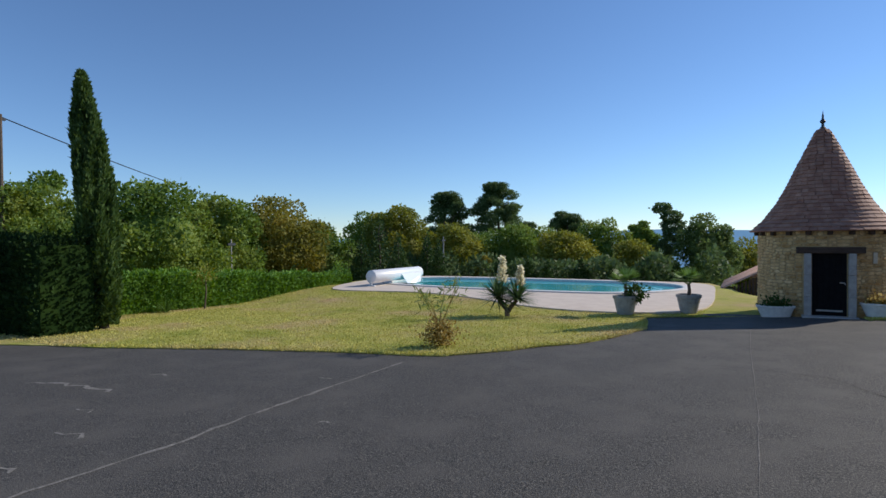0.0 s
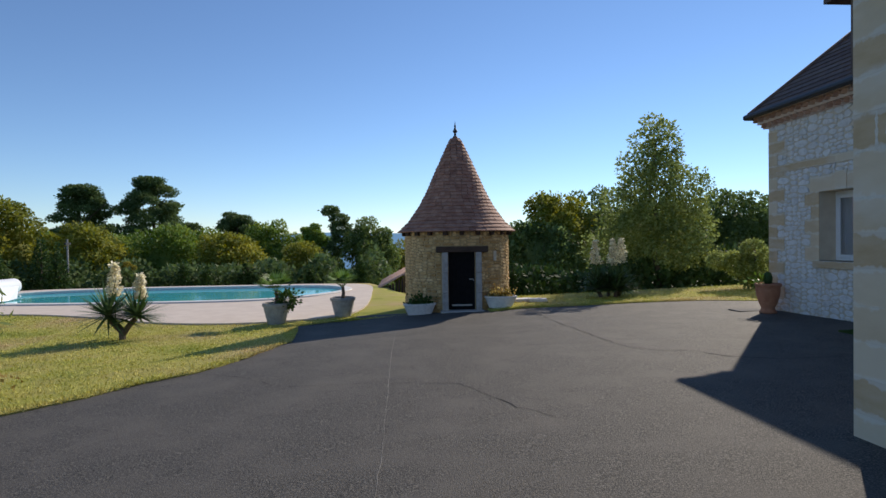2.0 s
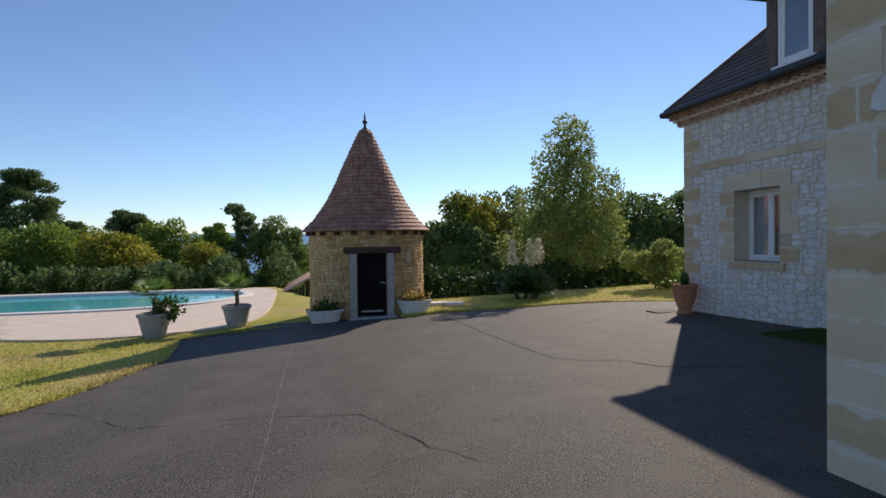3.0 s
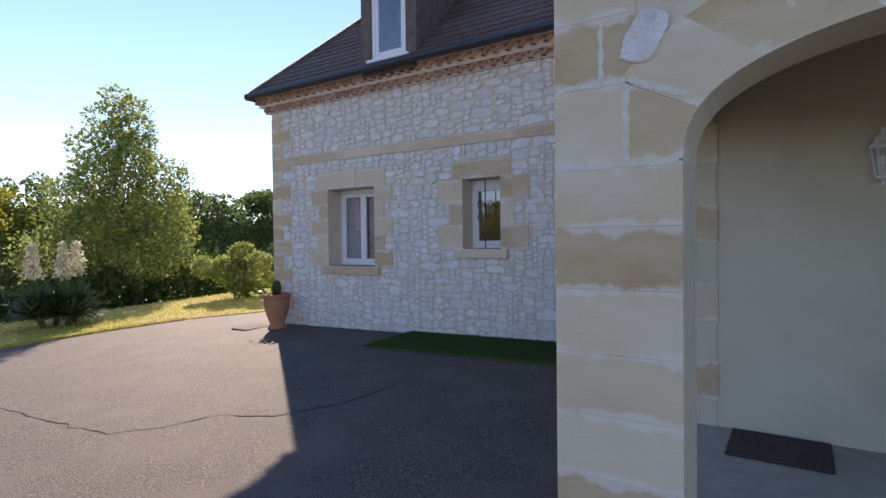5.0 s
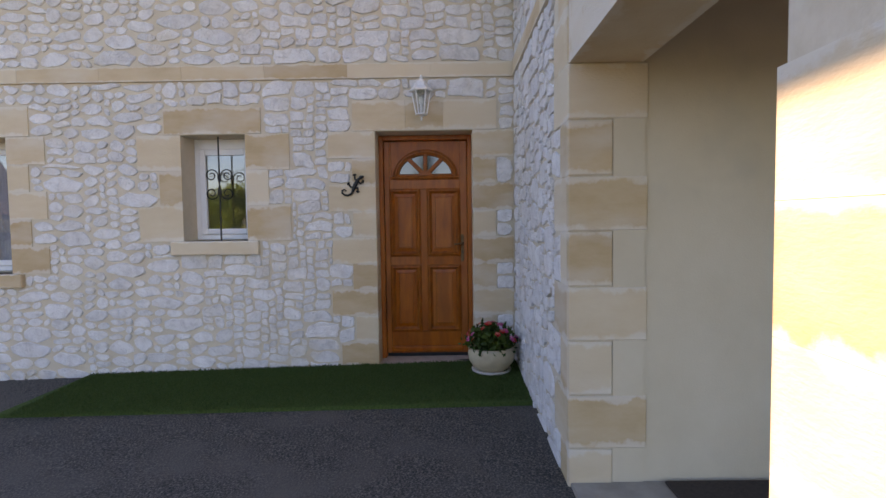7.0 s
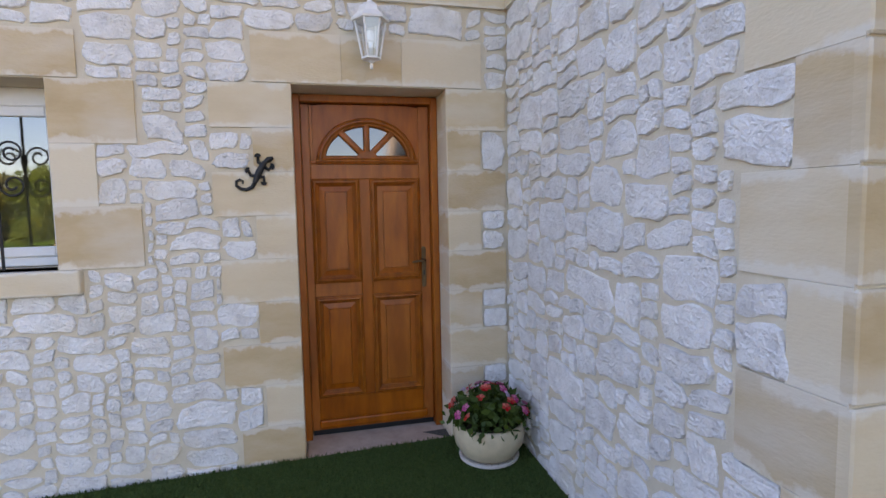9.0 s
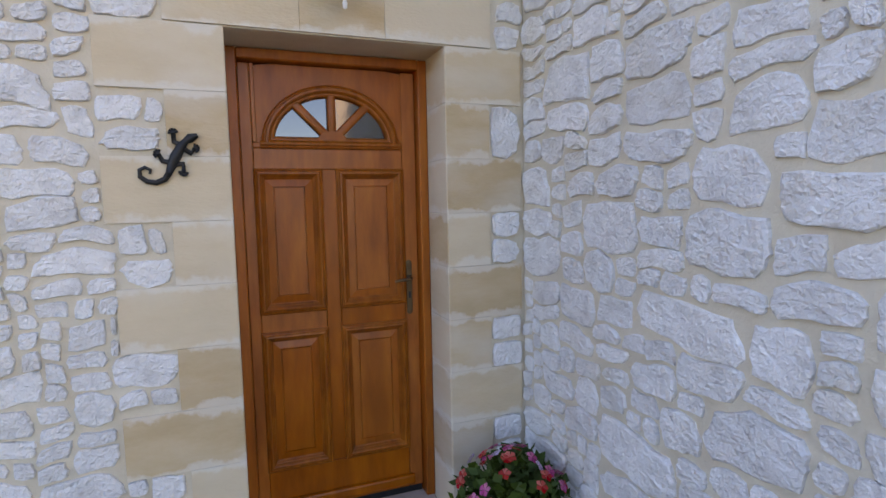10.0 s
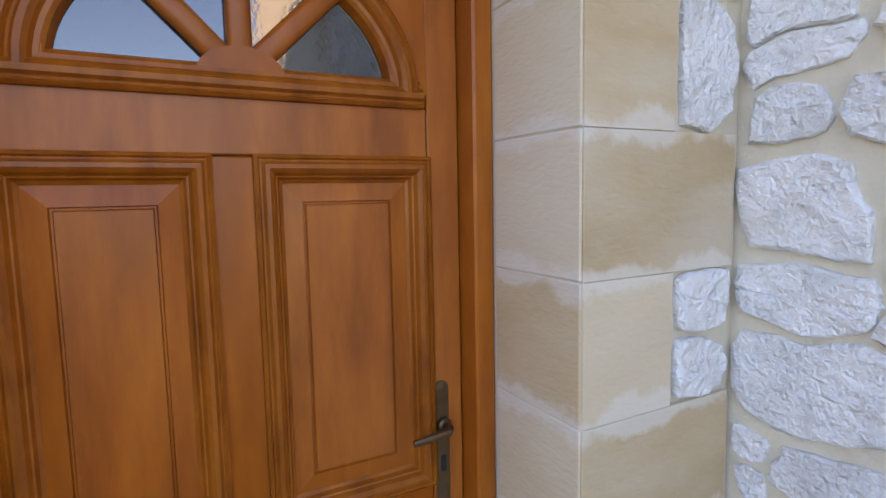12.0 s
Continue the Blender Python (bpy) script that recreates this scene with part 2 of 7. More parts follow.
M_PANE = bpy.data.materials.new("window_glass")
M_PANE.use_nodes = True
pn, pl = M_PANE.node_tree.nodes, M_PANE.node_tree.links
gl, tr = pn.new("ShaderNodeBsdfGlossy"), pn.new("ShaderNodeBsdfTransparent")
gl.inputs["Roughness"].default_value = 0.02
tr.inputs["Color"].default_value = (0.94, 0.96, 0.97, 1)
fr, mixp = pn.new("ShaderNodeLayerWeight"), pn.new("ShaderNodeMixShader")
pw, sc = pn.new("ShaderNodeMath"), pn.new("ShaderNodeMath")
pw.operation, sc.operation = "POWER", "MULTIPLY_ADD"
pw.inputs[1].default_value, sc.inputs[1].default_value, sc.inputs[2].default_value = 4.0, 0.80, 0.17
pl.new(fr.outputs["Facing"], pw.inputs[0])
pl.new(pw.outputs[0], sc.inputs[0])
pl.new(sc.outputs[0], mixp.inputs[0])
pl.new(tr.outputs[0], mixp.inputs[1])
pl.new(gl.outputs[0], mixp.inputs[2])
pl.new(mixp.outputs[0], pn["Material Output"].inputs["Surface"])
M_OBSCURE = glass_like("obscured_door_glass", (0.02, 0.024, 0.028), 0.05, 0.6, 0.014)
M_OBSCURE.node_tree.nodes["Principled BSDF"].inputs["Coat Weight"].default_value = 0.0
M_OBSCURE.node_tree.nodes["Principled BSDF"].inputs["IOR"].default_value = 1.9
M_WATER = glass_like("pool_water", (0.06, 0.52, 0.58), 0.06, 0.3, 0.35)
M_WATER.node_tree.nodes["Principled BSDF"].inputs["Coat Weight"].default_value = 0.0


def leafy(name, lo, mid, hi, scale=0.9, t=0.45, rough=0.65, spec=0.25):
    return surf(name, [(0.3, lo), (0.5, mid), (0.72, hi)], scale, rough, vary=0.35, island=True, spec=spec, translucent=t)


M_OAK = leafy("oak_leaves", (0.10, 0.18, 0.03), (0.18, 0.27, 0.045), (0.31, 0.35, 0.06), 0.35)
# darker oak green; for the shaded oaks it carries their shade as colour
M_OAKDARK = leafy("dark_and_shaded_oak_leaves", (0.095, 0.155, 0.045), (0.15, 0.215, 0.06), (0.22, 0.27, 0.08), 0.4)
M_OLIVE = leafy("yellowing_leaves", (0.15, 0.18, 0.03), (0.27, 0.28, 0.04), (0.42, 0.37, 0.05), 0.3)
M_AUTUMN = leafy("autumn_leaves", (0.13, 0.15, 0.03), (0.25, 0.235, 0.04), (0.38, 0.31, 0.05), 0.4)
M_PINE = leafy("pine_needles", (0.07, 0.12, 0.04), (0.11, 0.17, 0.055), (0.16, 0.21, 0.07), 0.5, 0.35)
M_THUJA = leafy("thuja_foliage", (0.025, 0.06, 0.016), (0.05, 0.10, 0.025), (0.085, 0.145, 0.032), 1.5, 0.2)
# near-black green: the tall hedge's shaded face is put into the colour
M_HEDGE_SHADE = leafy("shade_dark_hedge_foliage", (0.012, 0.028, 0.009), (0.024, 0.050, 0.014), (0.045, 0.080, 0.020), 1.5, 0.1, 0.9, 0.04)
M_CYPRESS = leafy("cypress_foliage", (0.05, 0.10, 0.025), (0.09, 0.155, 0.035), (0.15, 0.22, 0.05), 1.5, 0.3)
M_HEDGE = leafy("hedge_foliage", (0.08, 0.17, 0.02), (0.15, 0.29, 0.035), (0.25, 0.40, 0.055), 1.2, 0.4)
M_ASPEN = leafy("light_green_leaves", (0.15, 0.21, 0.06), (0.24, 0.30, 0.085), (0.36, 0.40, 0.12), 0.6, 0.5)
M_YUCCA = leafy("yucca_blades", (0.05, 0.10, 0.035), (0.09, 0.155, 0.05), (0.16, 0.23, 0.085), 3, 0.4, 0.45)
M_PALM = leafy("palm_fronds", (0.07, 0.14, 0.025), (0.13, 0.23, 0.04), (0.24, 0.34, 0.07), 3, 0.45, 0.5)
M_PLANT = leafy("garden_leaves", (0.03, 0.065, 0.014), (0.06, 0.11, 0.022), (0.10, 0.16, 0.035), 8, 0.3)
M_DRYBUSH = leafy("dry_twiggy_leaves", (0.26, 0.19, 0.05), (0.40, 0.29, 0.085), (0.50, 0.38, 0.13), 6, 0.5)
M_BLOOM = leafy("cream_yucca_bells", (0.74, 0.66, 0.44), (0.82, 0.76, 0.56), (0.88, 0.84, 0.68), 9, 0.6)
M_REDPETAL = leafy("red_petals", (0.45, 0.02, 0.02), (0.62, 0.03, 0.025), (0.72, 0.06, 0.04), 9, 0.3)
M_PINKPETAL = leafy("pink_petals", (0.50, 0.04, 0.16), (0.65, 0.09, 0.26), (0.72, 0.25, 0.45), 9, 0.3)
M_LILACPETAL = leafy("lilac_petals", (0.50, 0.35, 0.55), (0.62, 0.48, 0.66), (0.72, 0.62, 0.74), 9, 0.3)


# ---- building blocks ----
def mesh_of(name, verts, faces, material, smooth=False):
    me = bpy.data.meshes.new(name)
    me.from_pydata(verts, [], faces)
    me.materials.append(material)
    if smooth:
        me.polygons.foreach_set("use_smooth", [True] * len(me.polygons))
    me.update()
    return me


def part(name, bm, material, parent, label="", smooth=False):
    """Links a bmesh, or a (verts, faces) pair, as one mesh object under a thing or a part."""
    if isinstance(bm, tuple):
        me = mesh_of(name, bm[0], bm[1], material, smooth)
    else:
        me = bpy.data.meshes.new(name)
        bmesh.ops.recalc_face_normals(bm, faces=bm.faces)
        for f in bm.faces:
            f.smooth = smooth
        bm.to_mesh(me)
        bm.free()
        me.materials.append(material)
    ob = new(name, me)
    ob.parent = parent
    return tagged(ob, label) if label else ob


def thing(name, m, label, category, group="", kind=""):
    ob = new(name)
    ob.empty_display_size = 0.1
    ob.matrix_world = m
    return tagged(ob, label, category, group, kind)


def structure(name, bm, material, label, category):
    return tagged(part(name, bm, material, None), label, category, kind="structure")


def box(bm, a, b, bevel=0.0, seg=1):
    """A box from corner a to corner b."""
    ret = bmesh.ops.create_cube(bm, size=1)
    vs = ret["verts"]
    lo, hi = [min(p, q) for p, q in zip(a, b)], [max(p, q) for p, q in zip(a, b)]
    for v in vs:
        v.co = Vector([lo[i] + (v.co[i] + 0.5) * (hi[i] - lo[i]) for i in range(3)])
    if bevel:
        es = {e for v in vs for e in v.link_edges}
        bmesh.ops.bevel(bm, geom=list(es), offset=bevel, segments=seg, affect="EDGES", profile=0.5)
    return bm


def boxes(*args, bevel=0.0):
    bm = bmesh.new()
    for a, b in args:
        box(bm, a, b, bevel)
    return bm


def lathe(profile, n=24, squash=1.0, cap=True):
    """A turned shape from (radius, height) pairs."""
    verts, faces = [], []
    for r, z in profile:
        for i in range(n):
            a = 2 * math.pi * i / n
            verts.append((r * math.cos(a), squash * r * math.sin(a), z))
    for j in range(len(profile) - 1):
        for i in range(n):
            k = (i + 1) % n
            faces.append((j * n + i, j * n + k, (j + 1) * n + k, (j + 1) * n + i))
    if cap:
        faces.append(tuple(range(n))[::-1])
        faces.append(tuple((len(profile) - 1) * n + i for i in range(n)))
    return verts, faces


def tube(points, radius, n=8, taper=None):
    """A round rod along a list of points."""
    pts = [Vector(p) for p in points]
    verts, faces = [], []
    for j, p in enumerate(pts):
        d = (pts[min(j + 1, len(pts) - 1)] - pts[max(j - 1, 0)]).normalized()
        ref = Vector((0, 0, 1)) if abs(d.z) < 0.9 else Vector((1, 0, 0))
        s = d.cross(ref).normalized()
        w = d.cross(s)
        r = radius if taper is None else radius + (taper - radius) * j / (len(pts) - 1)
        for i in range(n):
            a = 2 * math.pi * i / n
            verts.append(tuple(p + r * (math.cos(a) * s + math.sin(a) * w)))
    for j in range(len(pts) - 1):
        for i in range(n):
            k = (i + 1) % n
            faces.append((j * n + i, j * n + k, (j + 1) * n + k, (j + 1) * n + i))
    faces.append(tuple(range(n)))
    faces.append(tuple((len(pts) - 1) * n + i for i in range(n))[::-1])
    return verts, faces


def joined(*shapes):
    verts, faces = [], []
    for v, f in shapes:
        k = len(verts)
        verts += v
        faces += [tuple(i + k for i in q) for q in f]
    return verts, faces


def moved(shape, m):
    return [tuple(m @ Vector(v)) for v in shape[0]], shape[1]


def smooth_loop(points, n=8):
    """A closed Catmull-Rom curve through plan points."""
    out, c = [], len(points)
    for i in range(c):
        p = [Vector((*points[(i + k) % c], 0)) for k in (-1, 0, 1, 2)]
        for j in range(n):
            t = j / n
            q = 0.5 * (2 * p[1] + (p[2] - p[0]) * t + (2 * p[0] - 5 * p[1] + 4 * p[2] - p[3]) * t * t + (3 * p[1] - p[0] - 3 * p[2] + p[3]) * t ** 3)
            out.append((q.x, q.y))
    return out


def inside(x, y, poly):
    hit = False
    for (x1, y1), (x2, y2) in zip(poly, poly[1:] + poly[:1]):
        if (y1 > y) != (y2 > y) and x < (x2 - x1) * (y - y1) / (y2 - y1) + x1:
            hit = not hit
    return hit


def distance(x, y, poly):
    best = 1e9
    for (x1, y1), (x2, y2) in zip(poly, poly[1:] + poly[:1]):
        dx, dy = x2 - x1, y2 - y1
        t = max(0, min(1, ((x - x1) * dx + (y - y1) * dy) / (dx * dx + dy * dy + 1e-12)))
        best = min(best, math.hypot(x - x1 - t * dx, y - y1 - t * dy))
    return best


def step(a, b, x):
    t = max(0.0, min(1.0, (x - a) / (b - a)))
    return t * t * (3 - 2 * t)


# ---- ground ----
DECK_Z = -0.52
DECK = smooth_loop([(-15.2, 17.6), (-11.2, 17.9), (-8.4, 17.0), (-6.2, 15.7), (-4.4, 15.15), (-2.7, 15.35), (-1.4, 16.2), (-0.95, 18.0), (-1.0, 22.0), (-1.4, 26.0), (-3.2, 27.1), (-7.5, 27.2), (-12.5, 27.0), (-16.4, 26.0), (-17.0, 22.0)], 5)
POOL = smooth_loop([(-14.4, 20.9), (-11.5, 20.3), (-8.3, 20.15), (-5.8, 20.2), (-4.2, 20.6), (-2.9, 21.8), (-2.2, 23.6), (-2.9, 25.3), (-5.0, 26.0), (-10.2, 26.0), (-14.4, 25.2), (-15.6, 23.0)], 6)


def plane_z(x, y):
    return 0.03 * (x - 7.93) - 0.025 * (y - 7)


def land(x, y):
    """The height of the ground: a gentle fall, a mound under the pool and a valley behind it."""
    z = plane_z(max(-60, min(60, x)), max(-40, min(40, y)))
    if -24 < x < 6 and 8 < y < 34:
        near = 0.0 if inside(x, y, DECK) else distance(x, y, DECK)
        z += (DECK_Z - 0.06 - z) * (1 - step(0.2, 4.5, near))
    edge = 18.6 if x > 2 else 18.6 + 10.5 * step(2, -2, x) if x > -2 else 29.1
    z -= 7.0 * step(edge, edge + 45, y) + 0.5 * step(edge, edge + 3, y)
    z -= 6.0 * step(19, 60, -x)
    z -= 3.0 * step(14, 40, x) * step(10, 20, y)
    return z


def sheet(poly, spacing, z, name, material, label, category, skirt=0.0, hole=()):
    """A ground sheet inside a plan outline, with points inside it so that it follows the land."""
    from mathutils.geometry import delaunay_2d_cdt
    xs, ys = [p[0] for p in poly], [p[1] for p in poly]
    pts = [Vector(p) for p in poly]
    edges = [(i, (i + 1) % len(poly)) for i in range(len(poly))]
    k, n = len(pts), len(hole)
    pts += [Vector(p) for p in hole]
    edges += [(k + i, k + (i + 1) % n) for i in range(n)]
    x = min(xs) + spacing / 2
    while x < max(xs):
        y = min(ys) + spacing / 2
        while y < max(ys):
            if inside(x, y, poly) and distance(x, y, poly) > spacing * 0.4 and not (hole and inside(x, y, hole)):
                pts.append(Vector((x, y)))
            y += spacing
        x += spacing
    v, e, f, *_ = delaunay_2d_cdt(pts, edges, [], 1, 1e-5)
    verts, faces = [(p.x, p.y, z(p.x, p.y)) for p in v], [tuple(q) for q in f]
    if hole:
        faces = [q for q in faces if not inside(sum(verts[i][0] for i in q) / 3, sum(verts[i][1] for i in q) / 3, hole)]
    if skirt:
        k, n = len(verts), len(poly)
        verts += [(px, py, z(px, py) - skirt) for px, py in poly]
        verts += [(px, py, z(px, py)) for px, py in poly]
        faces += [(k + n + i, k + (i + 1) % n + n, k + (i + 1) % n, k + i) for i in range(n)]
    bm = bmesh.new()
    vs = [bm.verts.new(p) for p in verts]
    for q in faces:
        bm.faces.new([vs[i] for i in q])
    ob = structure(name, bm, material, label, category)
    for p in ob.data.polygons:
        p.use_smooth = True
    return ob


rnd = random.Random(4)
EDGE = [(-34, 4.4), (-20, 4.55), (-14, 4.9), (-11.9, 5.5), (-10.7, 5.75), (-8.2, 6.55), (-6.0, 7.1), (-4.9, 7.25), (-4.2, 7.45), (-3.4, 8.35), (-3.05, 8.95), (-2.6, 9.4), (-2.2, 10.35), (-1.86, 11.9),
        (-2.1, 13.6), (-2.3, 14.7), (-1.6, 15.2), (-0.6, 15.5), (0.2, 15.6), (0.5, 15.6)]
EDGE2 = [(2.4, 15.1), (3.3, 15.6), (4.7, 15.45), (6.2, 15.35), (7.6, 15.05), (8.8, 14.3), (10, 13.6), (16, 12.5), (40, 12.0)]


def worn(points, gap=0.22, amp=0.035):
    out = []
    for (x1, y1), (x2, y2) in zip(points, points[1:]):
        n = max(1, int(math.hypot(x2 - x1, y2 - y1) / gap))
        out += [(x1 + (x2 - x1) * i / n + rnd.uniform(-amp, amp), y1 + (y2 - y1) * i / n + rnd.uniform(-amp, amp)) for i in range(n)]
    return out + [points[-1]]


LAWN = worn(EDGE) + [(0.6, 16.0), (2.4, 16.2)] + worn(EDGE2) + [(40, 45), (-34, 45)]
lawn = sheet(LAWN, 1.0, lambda x, y: land(x, y) + 0.018, "lawn", M_LAWN, "dry mown yellow-green lawn round the drive", "lawn", 0.06, DECK)
DRIVE = [(-34, -26), (3.7, -26), (3.7, 5.45), (8.1, 5.45), (8.1, 12.6), (14, 12.6), (10.5, 16), (-1.5, 16.2), (-12, 12), (-34, 8)]
drive = sheet(DRIVE, 1.6, lambda x, y: land(x, y), "road_drive", M_ASPHALT, "worn dark grey asphalt drive with cracks", "driveway")
gv, gf, steps = [], [], [-900, -600, -400, -250, -160, -100, -70, -50, -36, -28, -20, -12, -4, 4, 12, 20, 28, 36, 50, 70, 100, 160, 250, 400, 600, 900]
for gy in steps:
    for gx in steps:
        far = math.hypot(gx, gy)
        gv.append((gx, gy, land(gx, gy) - 0.35 - 2.2 * (-18 < gx < 0 and 14 < gy < 28) - 0.3 * step(20, 60, far) - 14 * step(60, 300, far)))
gn = len(steps)
gf = [(j * gn + i, j * gn + i + 1, (j + 1) * gn + i + 1, (j + 1) * gn + i) for j in range(gn - 1) for i in range(gn - 1)]
tagged(part("ground", (gv, gf), M_MEADOW, None, smooth=True), "rough green land that falls into a valley", "ground", kind="structure")
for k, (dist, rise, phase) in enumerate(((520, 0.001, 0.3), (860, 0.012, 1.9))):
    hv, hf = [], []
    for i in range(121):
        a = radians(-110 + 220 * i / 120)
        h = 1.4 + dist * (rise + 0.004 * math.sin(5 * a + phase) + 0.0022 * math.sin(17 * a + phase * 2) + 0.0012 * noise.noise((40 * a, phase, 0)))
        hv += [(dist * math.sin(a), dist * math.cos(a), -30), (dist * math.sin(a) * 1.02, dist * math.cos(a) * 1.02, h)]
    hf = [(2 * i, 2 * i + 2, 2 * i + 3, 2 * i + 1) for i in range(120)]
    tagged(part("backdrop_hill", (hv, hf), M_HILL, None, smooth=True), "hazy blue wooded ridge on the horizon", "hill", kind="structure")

# pool deck with the basin cut through it, coping and water
from mathutils.geometry import delaunay_2d_cdt
dp = [Vector(p) for p in DECK] + [Vector(p) for p in POOL]
nd, npool = len(DECK), len(POOL)
de = [(i, (i + 1) % nd) for i in range(nd)] + [(nd + i, nd + (i + 1) % npool) for i in range(npool)]
dv, _, dfc, *_ = delaunay_2d_cdt(dp, de, [], 1, 1e-5)
dfc = [q for q in dfc if not inside(sum(dv[i].x for i in q) / 3, sum(dv[i].y for i in q) / 3, POOL)]
dverts = [(p.x, p.y, DECK_Z) for p in dv]
k = len(dverts)
dverts += [(x, y, DECK_Z) for x, y in DECK] + [(x, y, DECK_Z - 0.4) for x, y in DECK]
dfc = [tuple(q) for q in dfc] + [(k + i, k + (i + 1) % nd, k + nd + (i + 1) % nd, k + nd + i) for i in range(nd)]
tagged(part("pool_deck", (dverts, dfc), M_DECK, None), "pale sand-coloured concrete pool terrace", "terrace", kind="structure")
bm = bmesh.new()
ring = []
for i in range(npool):
    (x0, y0), (x1, y1), (x2, y2) = POOL[i - 1], POOL[i], POOL[(i + 1) % npool]
    t = Vector((x2 - x0, y2 - y0)).normalized()
    nrm = Vector((t.y, -t.x))
    ring.append([bm.verts.new((x1 + nrm.x * o, y1 + nrm.y * o, DECK_Z + h)) for o, h in ((0.30, 0.004), (0.29, 0.045), (0.0, 0.05), (-0.04, 0.03), (-0.04, -0.25))])
for i in range(npool):
    for j in range(4):
        bm.faces.new((ring[i][j], ring[(i + 1) % npool][j], ring[(i + 1) % npool][j + 1], ring[i][j + 1]))
structure("pool_coping", bm, M_COPING, "white rounded stone coping round the pool", "coping")
bm = bmesh.new()
lo = [bm.verts.new((x, y, DECK_Z - 1.6)) for x, y in POOL]
hi = [bm.verts.new((x, y, DECK_Z)) for x, y in POOL]
for i in range(npool):
    bm.faces.new((lo[i], lo[(i + 1) % npool], hi[(i + 1) % npool], hi[i]))
bm.faces.new(lo)
structure("pool_basin", bm, M_LINER, "turquoise lined pool basin", "pool")
bm = bmesh.new()
bm.faces.new([bm.verts.new((x, y, DECK_Z - 0.07)) for x, y in POOL])
structure("water_pool", bm, M_WATER, "still turquoise water in the pool", "water")


# ---- wall pieces ----
def wall_frame(x, y, z, nx, ny):
    """Axes of a wall seen from outside: u to the viewer's right, v up, n towards the viewer."""
    n = Vector((nx, ny, 0))
    u = Vector((0, 0, 1)).cross(n)
    return Matrix(((u.x, 0, n.x, x), (u.y, 0, n.y, y), (0, 1, 0, z), (0, 0, 0, 1)))


def cells(u0, u1, v0, v1, holes, n0, n1):
    """A wall slab with holes through it, as butted boxes."""
    us = sorted({u0, u1, *[h[0] for h in holes], *[h[2] for h in holes]})
    bm = bmesh.new()
    for a, b in zip(us, us[1:]):
        cut = sorted((h[1], h[3]) for h in holes if h[0] < b - 1e-6 and h[2] > a + 1e-6)
        v = v0
        for c, d in cut:
            if c > v + 1e-6:
                box(bm, (a, v, n0), (b, c, n1))
            v = max(v, d)
        if v1 > v + 1e-6:
            box(bm, (a, v, n0), (b, v1, n1))
    return bm


def stone_mesh(name, material, seed, n=16):
    """A rough-hewn stone, one unit wide, high and deep: a squarish outline with broken corners, ragged sides, a pitted face."""
    r = random.Random(seed)
    e = r.uniform(5.0, 14.0)
    chop = [r.choice((1.0, 1.0, 0.95, 0.88, 0.80)) for _ in range(4)]
    base = []
    for i in range(n):
        side, f = divmod(4 * (i + r.uniform(-0.2, 0.2)) / n, 1)
        a = (side + 0.5) * math.pi / 2 + math.atan(2 * f - 1)
        c, d = math.cos(a), math.sin(a)
        k = 0.5 * (abs(c) ** e + abs(d) ** e) ** (-1 / e)
        corner = min(1.0, 2.2 * abs(c * d))
        k *= 1 + (chop[int((a % (2 * math.pi)) // (math.pi / 2))] - 1) * corner + r.uniform(-0.05, 0.03)
        base.append((max(-0.51, min(0.51, c * k)), max(-0.51, min(0.51, d * k))))
    rings = [(1.0, 0.0), (0.985, 0.72), (0.92, 1.0)] + ([(0.55, 1.0)] if n > 14 else [])
    verts = []
    for q, h in rings:
        for x, y in base:
            w = 0.0 if q > 0.95 else 0.02
            verts.append((x * q + r.uniform(-w, w), y * q + r.uniform(-w, w), h * (1 if h < 0.5 else r.uniform(0.86, 1.10))))
    verts.append((r.uniform(-0.1, 0.1), r.uniform(-0.1, 0.1), r.uniform(0.95, 1.1)))
    m = len(rings) - 1
    faces = [(j * n + i, j * n + (i + 1) % n, (j + 1) * n + (i + 1) % n, (j + 1) * n + i) for j in range(m) for i in range(n)]
    faces += [(m * n + i, m * n + (i + 1) % n, (m + 1) * n) for i in range(n)]
    return mesh_of(name, verts, faces, material)


def rubble(u0, u1, v0, v1, taken, cell=0.05, seed=1, long=2.3, high=(2, 2, 3, 3, 4)):
    """Packs a wall with lying stones of mixed size and gives their rectangles; none lies on a taken one."""
    r = random.Random(seed)
    nu, nv = int(round((u1 - u0) / cell)), int(round((v1 - v0) / cell))
    free = np.ones((nv, nu), bool)
    for a, b, c, d in taken:
        i0, i1 = math.floor((a - u0) / cell + 0.35), math.ceil((c - u0) / cell - 0.35)
        j0, j1 = math.floor((b - v0) / cell + 0.35), math.ceil((d - v0) / cell - 0.35)
        free[max(0, j0):max(0, j1), max(0, i0):max(0, i1)] = False
    out = []
    for j in range(nv):
        for i in range(nu):
            if not free[j, i]:
                continue
            h = r.choice(high)
            w = r.randint(h, max(h + 1, int(h * long)))
            b = i
            while b < nu and b < i + w and free[j, b]:
                b += 1
            left = 0
            while b + left < nu and left < 2 and free[j, b + left]:
                left += 1
            if left == 1:
                b += 1
            h = min(h, max(high[0], round((b - i) * r.choice((0.5, 0.65, 0.8, 1.0)))))
            t = j
            while t < nv and t < j + h and free[t, i:b].all():
                t += 1
            if t < nv and free[t, i:b].all() and not (t + 1 < nv and free[t + 1, i:b].any()):
                t += 1
            free[j:t, i:b] = False
            out.append((u0 + i * cell, v0 + j * cell, u0 + b * cell, v0 + t * cell))
    return out


STONES = [stone_mesh("stone", M_STONE, s, 24) for s in range(40)]
STONES_R = [stone_mesh("stone_joined", M_STONE_R, s + 60, 12) for s in range(18)]


